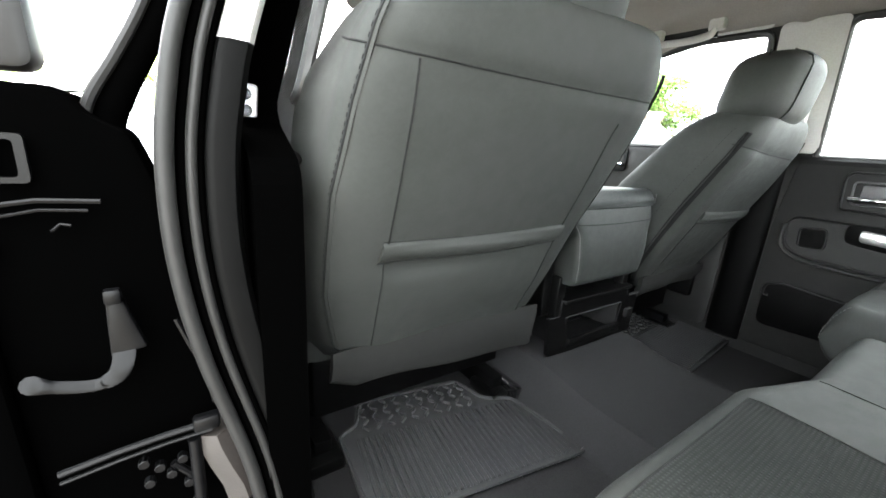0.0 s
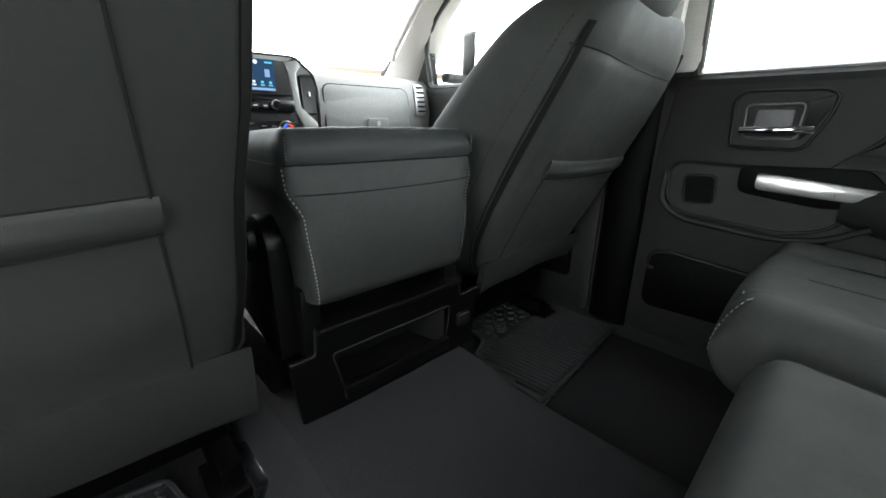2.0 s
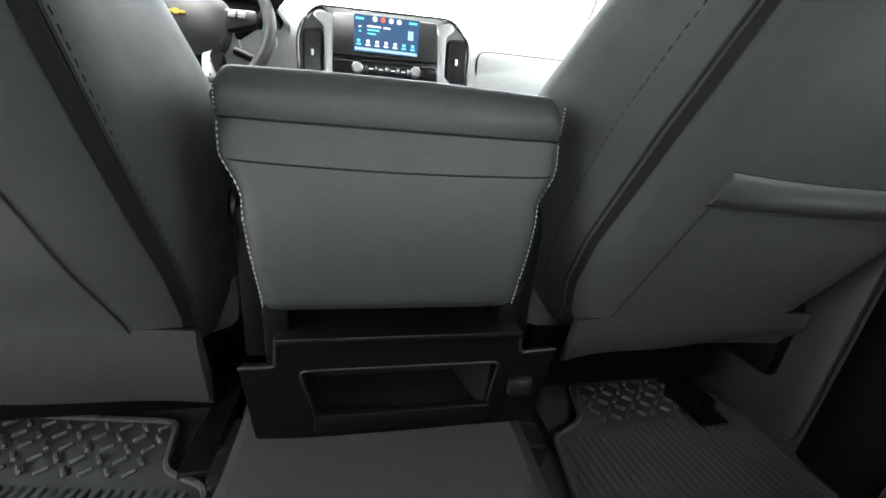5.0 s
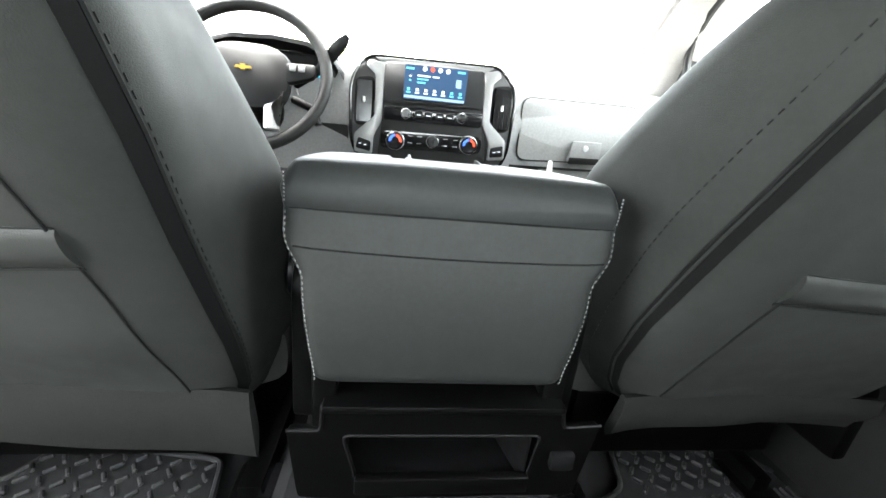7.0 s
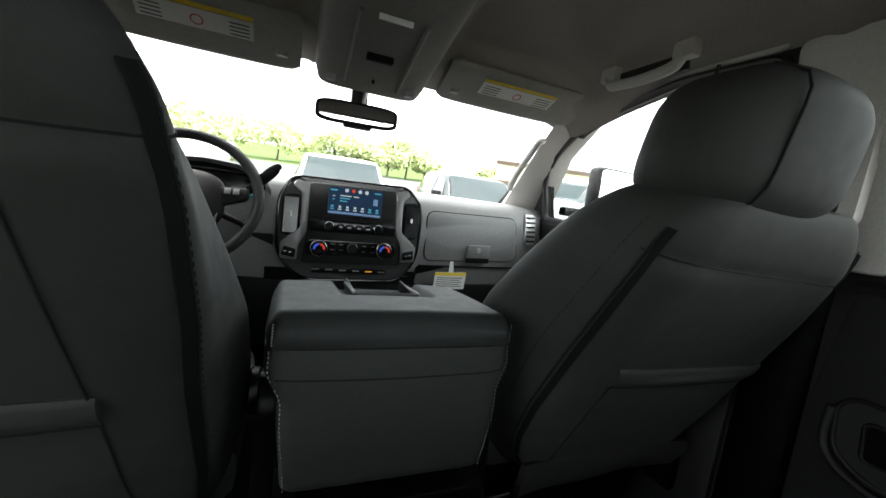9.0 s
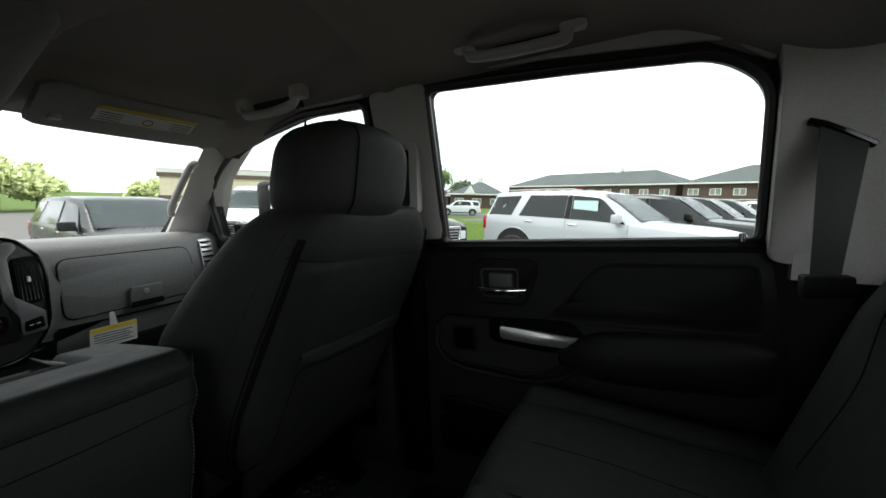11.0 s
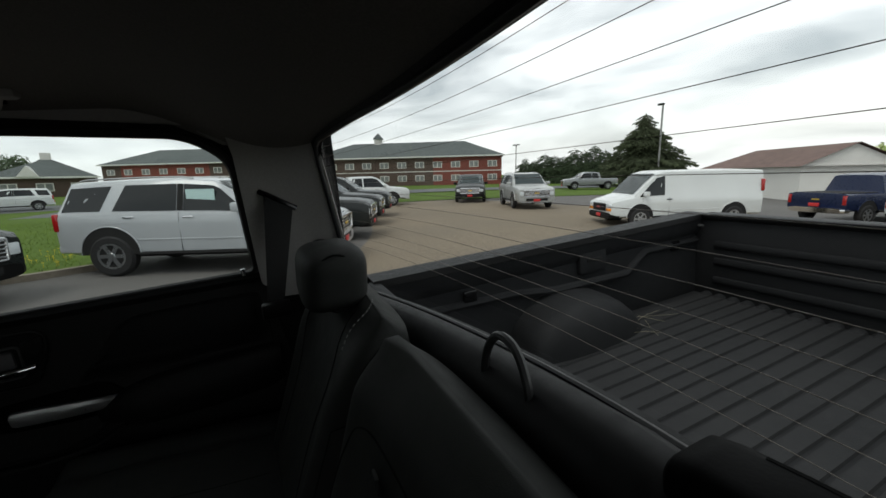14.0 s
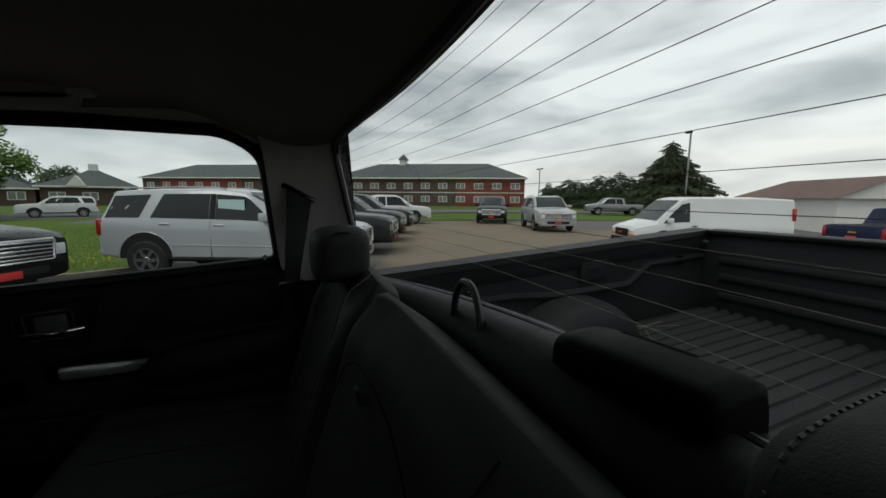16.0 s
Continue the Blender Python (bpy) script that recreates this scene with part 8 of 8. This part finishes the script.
vehicle("sport_utility", "silver-white full-size sport utility with a window sheet, parked on asphalt", "car", SUV, (-1.62, 1.42), park(9.5, 0.45, -0.36, -0.933) @ Matrix.Diagonal((1.05, 1.0, 1.0, 1.0)), SILVERPAINT, "chrome", roof_rack=True, windows=SUV_WIN, sticker=True, tyre=0.42)
vehicle("sport_utility", "black full-size sport utility with a chrome grille beside the kerb", "car", SUV, (-1.62, 1.42), park(8.5, 5.95, -0.45, -0.9), DARKPAINT, "chrome", windows=SUV_WIN, badge=CHROME)
for x, y in ((12.7, -1.15), (15.8, -2.30), (18.9, -3.55)):
    vehicle("sport_utility", "dark green-black sport utility in a row on the lot", "car", SUV, (-1.62, 1.42), park(x, y, -0.36, -0.933), DARKPAINT, "chrome", windows=SUV_WIN)
vehicle("pickup_truck", "white pickup truck at the end of the row", "truck", PICKUP, (-1.85, 1.75), park(25.0, -6.2, -0.05, -1), WHITEPAINT, "chrome", windows=CAB_WIN)
vehicle("pickup_truck", "dark pickup truck facing the lot beside the verge", "truck", PICKUP, (-1.85, 1.75), park(25.3, -14.4, -0.86, 0.5), DARKPAINT, "chrome", windows=CAB_WIN)
vehicle("sport_utility", "pale silver long sport utility facing the lot", "car", SUV, (-1.62, 1.42), park(18.4, -14.2, -0.90, 0.36), CHAMPAGNE, "chrome", windows=SUV_WIN, roof_rack=True)
vehicle("cargo_van", "white cargo van with amber turn lamps", "van", VAN, (-1.75, 1.82), park(9.8, -14.9, 0.36, 0.93), WHITEPAINT, "van", windows=VAN_WIN, badge=REDPLATE)
vehicle("pickup_truck", "deep blue pickup truck seen from its tailgate", "truck", PICKUP, (-1.85, 1.75), park(6.75, -22.6, -0.213, -0.977), BLUEPAINT, "chrome", windows=CAB_WIN)
vehicle("pickup_truck", "silver-white pickup truck seen from its tailgate", "truck", PICKUP, (-1.85, 1.75), park(3.7, -21.8, -0.213, -0.977), SILVERPAINT, "chrome", windows=CAB_WIN)
vehicle("pickup_truck", "grey pickup truck parked far along the road", "truck", PICKUP, (-1.85, 1.75), park(33.5, -34.0, 0.5, 0.86), GREYPAINT, "chrome", windows=CAB_WIN)
vehicle("wagon", "white wagon parked beside the far road", "car", SUV, (-1.62, 1.42), park(37.5, 16.2, -0.4, 0.9) @ Matrix.Diagonal((0.86, 0.88, 0.84, 1.0)), WHITEPAINT, "chrome", windows=SUV_WIN)
vehicle("sport_utility", "dark crossover parked nose-on ahead of the truck", "car", SUV, (-1.62, 1.42), park(3.75, 8.4, -0.12, -1) @ Matrix.Diagonal((0.86, 0.92, 0.81, 1.0)), DARKPAINT, "chrome", windows=SUV_WIN)
vehicle("sport_utility", "white sport utility parked ahead of the truck", "car", SUV, (-1.62, 1.42), park(0.75, 8.7, -0.06, -1) @ Matrix.Diagonal((0.88, 0.94, 0.80, 1.0)), WHITEPAINT, "chrome", windows=SUV_WIN)
vehicle("sport_utility", "white sport utility parked ahead of the truck", "car", SUV, (-1.62, 1.42), park(-2.3, 9.0, 0.0, -1) @ Matrix.Diagonal((0.88, 0.94, 0.80, 1.0)), WHITEPAINT, "chrome", windows=SUV_WIN)
vehicle("pickup_truck", "white pickup truck parked beyond the front door", "truck", PICKUP, (-1.85, 1.75), park(8.6, 10.2, -0.9, -0.4), WHITEPAINT, "chrome", windows=CAB_WIN)

# ---- buildings ----
BRICK = material("red_brick", (0.17, 0.045, 0.032), 0.9, grain=0.3, grain_scale=3, stain=0.4, stain_scale=0.3, bump=0.3, bump_scale=20)
BRICK_DARK = material("brown_brick", (0.075, 0.05, 0.039), 0.9, grain=0.3, grain_scale=3, stain=0.4, stain_scale=0.3, bump=0.3, bump_scale=20)
SHINGLE = material("grey_green_shingles", (0.066, 0.078, 0.076), 0.9, grain=0.4, grain_scale=2.5, stain=0.3, stain_scale=0.25, bump=0.4, bump_scale=12)
SHINGLE_BROWN = material("brown_shingles", (0.13, 0.085, 0.072), 0.9, grain=0.4, grain_scale=3, stain=0.3, stain_scale=0.3, bump=0.4, bump_scale=12)
CREAM = material("cream_render", (0.58, 0.52, 0.38), 0.85, grain=0.15, grain_scale=4, stain=0.2, stain_scale=0.4)
BROWNBAND = material("brown_band", (0.10, 0.065, 0.05), 0.85, grain=0.2)
WHITESIDING = material("white_siding", (0.66, 0.65, 0.61), 0.8, grain=0.1, grain_scale=6, stain=0.2, stain_scale=0.5)
FASCIA = material("pale_fascia", (0.60, 0.59, 0.56), 0.7, grain=0.1)
HOUSEGLASS = material("curtained_window", (0.22, 0.23, 0.225), 0.15, spec=0.7, stain=0.5, stain_scale=1.2, tint=(0.08, 0.085, 0.09))
WOODDOOR = material("grey_door", (0.18, 0.15, 0.13), 0.7, grain=0.2)


def local_frame(a, b, back):
    """A pose on the lot with local x from a to b, and local y away from the viewer."""
    d = Vector((b[0] - a[0], b[1] - a[1]))
    return on_lot(a[0], a[1], 0.0, math.degrees(math.atan2(d.y, d.x))), d.length


def wing(name, label, a, b, depth, eave, rise, storeys, bay, wall_mats, roof_mat, category="building", hip=True, red=(0.66, 1.0), windows=True, overhang=0.6):
    """A long building wing: front wall from a to b, the roof behind it."""
    m, length = local_frame(a, b, depth)
    base = thing(name, m, label, category)
    part("wall", mesh_box(0, length, 0, depth, -0.5, eave), wall_mats[0], base, local=True, smooth=False)
    o = overhang
    r0, r1 = (depth * 0.5, length - depth * 0.5) if hip else (-o, length + o)
    b2 = bmesh.new()
    lo = [b2.verts.new(p) for p in ((-o, -o, eave), (length + o, -o, eave), (length + o, depth + o, eave), (-o, depth + o, eave))]
    hi = [b2.verts.new((r0, depth / 2, eave + rise)), b2.verts.new((r1, depth / 2, eave + rise))]
    for f in ((lo[0], lo[1], hi[1], hi[0]), (lo[2], lo[3], hi[0], hi[1]), (lo[1], lo[2], hi[1]), (lo[3], lo[0], hi[0]), (lo[3], lo[2], lo[1], lo[0])):
        b2.faces.new(f)
    part("roof", b2, roof_mat, base, local=True, smooth=False)
    part("fascia", mesh_box(-o, length + o, -o - 0.06, -o + 0.02, eave - 0.22, eave + 0.03), FASCIA, base, "pale fascia board", local=True, smooth=False)
    if not windows:
        return base, length
    count = int(length // bay)
    for st in range(storeys):
        zc = 1.45 + 2.75 * st
        for k in range(count):
            x = (k + 0.5) * length / count
            win = part("window", mesh_box(x - 0.95, x + 0.95, -0.06, 0.02, zc - 0.62, zc + 0.62), FASCIA, base, "pale framed window", local=True, smooth=False)
            for s2 in (-1, 1):
                part("pane", mesh_box(x + s2 * 0.45 - 0.38, x + s2 * 0.45 + 0.38, -0.075, -0.055, zc - 0.52, zc + 0.52), HOUSEGLASS, win, local=True, smooth=False)
    if storeys == 2 and len(wall_mats) > 1:
        for x0, x1 in ((red[0] * length, red[1] * length),):
            part("wall_bay", mesh_box(x0, x1, -0.03, 0.0, -0.5, eave - 0.02), wall_mats[1], base, "red brick bay", local=True, smooth=False)
        part("string_course", mesh_box(-0.05, length + 0.05, -0.05, 0.0, 2.75, 2.9), FASCIA, base, local=True, smooth=False)
    return base, length


hotel, ln = wing("inn", "long two-storey brick inn with a grey-green hipped roof and white windows", (89.5, -9.0), (68.5, -45.0), 16, 5.9, 3.6, 2, 3.6, (BRICK_DARK, BRICK), SHINGLE)
cup = part("cupola", mesh_box(ln - 28.5, ln - 27.0, 7.2, 8.8, 8.6, 10.4), FASCIA, hotel, "small white roof cupola", local=True, smooth=False)
b2 = bmesh.new()
q = [b2.verts.new(p) for p in ((ln - 28.8, 6.9, 10.4), (ln - 26.7, 6.9, 10.4), (ln - 26.7, 9.1, 10.4), (ln - 28.8, 9.1, 10.4))]
t = b2.verts.new((ln - 27.75, 8.0, 11.8))
for i in range(4):
    b2.faces.new((q[i], q[(i + 1) % 4], t))
part("cupola_roof", b2, SHINGLE, cup, local=True, smooth=False)
hotel2, ln2 = wing("inn", "second wing of the brick inn with a grey-green hipped roof", (113, 33), (90.5, -8.0), 16, 5.9, 3.6, 2, 3.9, (BRICK_DARK, BRICK), SHINGLE, red=(0.1, 0.55))
cup = part("cupola", mesh_box(ln2 * 0.62, ln2 * 0.62 + 1.6, 7.2, 8.8, 8.8, 10.6), FASCIA, hotel2, "small white roof cupola", local=True, smooth=False)
lobby, _ = wing("lodge", "low brick lobby building with a grey-green roof and white gables", (76, 35.0), (79, 24.0), 12, 3.0, 3.0, 1, 3.4, (BRICK_DARK,), SHINGLE)
part("porch_gable", skin([[(x, y, z) for x, z in ((3.0, 3.0), (5.4, 3.0), (4.2, 4.6))] for y in (-0.9, 3.0)]), FASCIA, lobby, "white porch gable", local=True, smooth=False)
part("cupola", mesh_box(5.2, 6.4, 5.4, 6.6, 5.4, 6.8), FASCIA, lobby, "small white roof cupola", local=True, smooth=False)
wing("lodge", "low brick annex with a grey-green roof", (74, 43.0), (76, 35.5), 10, 2.6, 2.2, 1, 3.4, (BRICK_DARK,), SHINGLE)
shop, ls = wing("shop", "cream shop building with brown bands and a flat roof", (17.5, 33.0), (33.6, 18.6), 14, 3.5, 0.15, 1, 5.0, (CREAM,), BROWNBAND, windows=False, overhang=0.1)
part("band", mesh_box(-0.12, ls + 0.12, -0.14, 0.0, 2.95, 3.55), BROWNBAND, shop, "brown roof band", local=True, smooth=False)
part("band", mesh_box(-0.08, ls + 0.08, -0.10, 0.0, 1.05, 1.5), BROWNBAND, shop, local=True, smooth=False)
part("band", mesh_box(-0.12, ls + 0.12, -0.17, -0.13, 3.5, 3.62), FASCIA, shop, local=True, smooth=False)
garage, lg = wing("garage", "white-sided garage with a brown gabled roof", (13.57, -32.75), (10.5, -38.2), 11.2, 2.35, 0.01, 1, 9, (WHITESIDING,), WHITESIDING, windows=False, overhang=0.02)
b2 = bmesh.new()
gl = [(-0.3, -0.3, 2.27), (lg + 0.3, -0.3, 2.27), (lg / 2, -0.3, 3.75), (-0.3, 11.5, 2.27), (lg + 0.3, 11.5, 2.27), (lg / 2, 9.2, 3.75)]
gv = [b2.verts.new(p) for p in gl]
for f in ((0, 2, 5, 3), (2, 1, 4, 5), (3, 5, 4), (0, 3, 4, 1)):
    b2.faces.new([gv[i] for i in f])
part("roof", b2, SHINGLE_BROWN, garage, local=True, smooth=False)
part("gable", plate([(0, 2.3), (lg, 2.3), (lg / 2, 3.66)], 0.1, "y", -0.05), WHITESIDING, garage, "white gable wall", local=True, smooth=False)
part("garage_door", mesh_box(lg * 0.42, lg * 0.80, -0.09, 0.0, 0.0, 1.75), WOODDOOR, garage, "grey overhead door", local=True, smooth=False)
for k in range(4):
    part("door_rail", mesh_box(lg * 0.42, lg * 0.80, -0.105, -0.09, 0.2 + 0.42 * k, 0.23 + 0.42 * k), BROWNBAND, garage, local=True, smooth=False)
store, lst = wing("store", "brick and white store ahead with a flat roof", (24, 39), (35, 31), 14, 4.2, 0.15, 1, 5.0, (WHITESIDING,), BROWNBAND, windows=False, overhang=0.1)
part("band", mesh_box(-0.1, lst + 0.1, -0.12, 0.0, 2.6, 4.0), BRICK, store, "red brick upper band", local=True, smooth=False)
part("band", mesh_box(-0.15, lst + 0.15, -0.16, 0.0, 4.0, 4.3), FASCIA, store, local=True, smooth=False)

# ---- trees ----
BARK = material("grey_brown_bark", (0.10, 0.08, 0.06), 0.95, grain=0.4, grain_scale=12, bump=0.7, bump_scale=30)
LEAF = material("spring_green_leaves", (0.10, 0.17, 0.035), 0.8, island=0.45, spec=0.2)
# Pale spring green, lightened further so the colour carries the distant haze.
LEAF_HAZED = material("hazed_green_leaves", (0.52, 0.58, 0.28), 0.8, island=0.4, spec=0.2)
NEEDLE = material("dark_spruce_needles", (0.072, 0.088, 0.050), 0.85, island=0.45, spec=0.2)
NEEDLE_FAR = material("hedge_needles", (0.060, 0.085, 0.046), 0.85, island=0.45, spec=0.2)


def leaf_quad(bm, c, size):
    u = Vector((random.gauss(0, 1), random.gauss(0, 1), random.gauss(0, 1))).normalized()
    w = u.orthogonal().normalized() * size * 0.7
    u = u * size
    bm.faces.new([bm.verts.new(p) for p in (c - u, c - w * 0.8, c + u, c + w * 0.8)])


def broadleaf(label, x, y, height, spread, mat, seed, leaves=2600, size=0.22):
    random.seed(seed)
    base = thing("tree", on_lot(x, y), label, "tree", "broadleaf trees")
    trunk = bmesh.new()
    def limb(pts, r0, r1):
        rings = []
        for i, p in enumerate(pts):
            r = r0 + (r1 - r0) * i / (len(pts) - 1)
            rings.append([p + Vector((r * math.cos(q), r * math.sin(q), 0)) for q in (2 * math.pi * k / 7 for k in range(7))])
        skin(rings, bm=trunk)
    h = height
    limb([Vector((0, 0, -0.1)), Vector((0.1, 0, h * 0.25)), Vector((0.0, 0.1, h * 0.5)), Vector((0.1, 0.0, h * 0.8))], 0.035 * h, 0.01 * h)
    clumps = []
    for k in range(13):
        a = 2.4 * k
        z = h * random.uniform(0.32, 0.85)
        r = spread * random.uniform(0.45, 1.0) * math.sqrt(max(0.15, 1 - ((z / h - 0.55) / 0.5) ** 2))
        e = Vector((r * math.cos(a), r * math.sin(a), z + h * 0.1))
        limb([Vector((0, 0, z * 0.7)), e * 0.5 + Vector((0, 0, z * 0.40)), e], 0.012 * h, 0.004 * h)
        clumps.append((e, spread * random.uniform(0.28, 0.45)))
    clumps.append((Vector((0, 0, h * 0.9)), spread * 0.4))
    part("trunk", trunk, BARK, base, local=True)
    crown = bmesh.new()
    for k in range(leaves):
        c, r = random.choice(clumps)
        d = Vector((random.gauss(0, 1), random.gauss(0, 1), random.gauss(0, 0.75)))
        leaf_quad(crown, c + d.normalized() * r * random.random() ** 0.45, size * random.uniform(0.6, 1.3))
    part("crown", crown, mat, base, "leafy crown", local=True, smooth=False)
    return base


def spruce(label, x, y, height, spread, mat, seed, tiers=16, per=13, group="spruces"):
    random.seed(seed)
    base = thing("conifer", on_lot(x, y), label, "tree", group)
    trunk = skin([[(r * math.cos(q), r * math.sin(q), z) for q in (2 * math.pi * k / 7 for k in range(7))] for z, r in ((-0.1, 0.03 * height), (height * 0.5, 0.016 * height), (height, 0.004))])
    part("trunk", trunk, BARK, base, local=True)
    crown = bmesh.new()
    for t in range(tiers):
        f = t / (tiers - 1)
        z = height * (0.06 + 0.93 * f)
        r = spread * (1 - f) ** 0.50 * random.uniform(0.48, 1.18) + 0.12
        for k in range(max(4, int(per * (1 - 0.6 * f)))):
            a = random.uniform(0, 6.28)
            rr = r * random.uniform(0.7, 1.12)
            tip = Vector((rr * math.cos(a), rr * math.sin(a), z - 0.10 * rr + random.uniform(-0.1, 0.15) * height / tiers * 2))
            root = Vector((0, 0, z + 0.04 * height))
            side = Vector((-math.sin(a), math.cos(a), 0))
            n2 = 9
            for i in range(2, n2 + 1):
                g = i / n2
                c = root.lerp(tip, g) + Vector((0, 0, 0.06 * rr * math.sin(math.pi * g)))
                wdt = 0.30 * rr * (1.05 - g * 0.75)
                for s in (-1, 1):
                    e = c + side * s * wdt * random.uniform(0.7, 1.1) + (tip - root).normalized() * 0.12 * rr + Vector((0, 0, random.uniform(-0.10, 0.02) * rr))
                    dn = Vector((0, 0, -0.05 * rr - 0.03))
                    crown.faces.new([crown.verts.new(p) for p in (c, e, e * 0.6 + c * 0.4 + dn)])
                crown.faces.new([crown.verts.new(p) for p in (c, c + (tip - root).normalized() * 0.16 * rr, c + Vector((random.uniform(-0.05, 0.05), random.uniform(-0.05, 0.05), -0.10 * rr - 0.04)))])
    part("crown", crown, mat, base, "needled crown", local=True, smooth=False)
    return base


def polar(az, d):
    return -0.4 + d * math.sin(radians(az)), -0.7 + d * math.cos(radians(az))


spruce("tall dark spruce behind the van", *polar(141.0, 57), 8.9, 4.3, NEEDLE, 11, 30, 56)
spruce("dark spruce beside the tall one", *polar(144.0, 60), 5.2, 3.4, NEEDLE, 12, 20, 40)
spruce("dark spruce beside the tall one", *polar(138.2, 60), 4.9, 3.4, NEEDLE, 13, 20, 40)
for k, (az, d, h, w) in enumerate(((126.0, 82, 5.0, 2.2), (127.4, 80, 4.4, 2.0), (128.7, 80, 5.6, 2.3), (130.0, 79, 5.2, 2.5), (131.3, 78, 5.0, 2.3), (132.6, 77, 6.2, 2.6), (133.9, 76, 5.8, 2.6), (135.2, 75, 6.6, 2.7), (136.5, 74, 5.6, 2.6))):
    spruce("dark conifer in the windbreak behind the road", *polar(az, d), h, w * 1.3, NEEDLE_FAR, 20 + k, 18, 30, "windbreak")
broadleaf("spring green tree behind the shop", *polar(60.2, 44), 7.0, 3.6, LEAF, 31, 4200, 0.20)
broadleaf("spring green tree behind the shop", *polar(57.0, 46), 7.8, 3.8, LEAF, 32, 3600, 0.22)
broadleaf("small green tree beside the lodge", *polar(66.5, 92), 6.0, 3.4, NEEDLE_FAR, 33, 1500, 0.3)
spruce("conifer beside the lodge", *polar(65.2, 95), 6.5, 1.8, NEEDLE, 34, 12, 14)
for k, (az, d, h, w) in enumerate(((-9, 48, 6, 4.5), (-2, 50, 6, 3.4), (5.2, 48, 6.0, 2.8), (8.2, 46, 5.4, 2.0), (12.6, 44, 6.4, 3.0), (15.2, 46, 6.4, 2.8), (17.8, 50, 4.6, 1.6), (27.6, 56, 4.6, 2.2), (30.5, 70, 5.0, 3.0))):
    broadleaf("pale spring tree across the street ahead, haze in its colour", *polar(az, d), h * 0.62, w, LEAF_HAZED, 40 + k, 2600, 0.26)
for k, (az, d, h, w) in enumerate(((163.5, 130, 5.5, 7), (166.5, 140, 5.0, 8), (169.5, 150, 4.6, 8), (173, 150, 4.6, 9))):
    broadleaf("distant pale green tree behind the garage, haze in its colour", *polar(az, d), h, w, LEAF_HAZED, 60 + k, 1500, 0.5)

# ---- lamp posts ----
POLE = material("grey_galvanised_pole", (0.28, 0.28, 0.275), 0.5, 0.6, grain=0.2)
def lamp_post(label, x, y, height, twin):
    base = thing("street_lamp", on_lot(x, y), label, "street lamp", "street lamps")
    part("pole", tube([(0, 0, -0.1), (0, 0, height)], 0.11, 10), POLE, base, local=True)
    part("footing", disc(0.3, 0.5, 20), CONCRETE, base, "concrete footing", local=True)
    for s in ((-1, 1) if twin else (0.35,)):
        part("lamp_head", skin([[(xx, yy, zz) for xx, yy in oval(0.75 * s, 0, 0.42, 0.22, 3, 20)] for zz in (height - 0.08, height + 0.02, height + 0.12)]), PLASTIC, base, local=True)
        part("arm", tube([(0, 0, height - 0.4 if twin else height - 0.05), (0.6 * s, 0, height - 0.02)], 0.05, 8), POLE, base, local=True)
    return base


lamp_post("grey lamp post beside the tall spruce", *polar(142.8, 55), 9.7, False)
lamp_post("far grey lamp post with two heads", *polar(124.7, 92), 8.4, True)
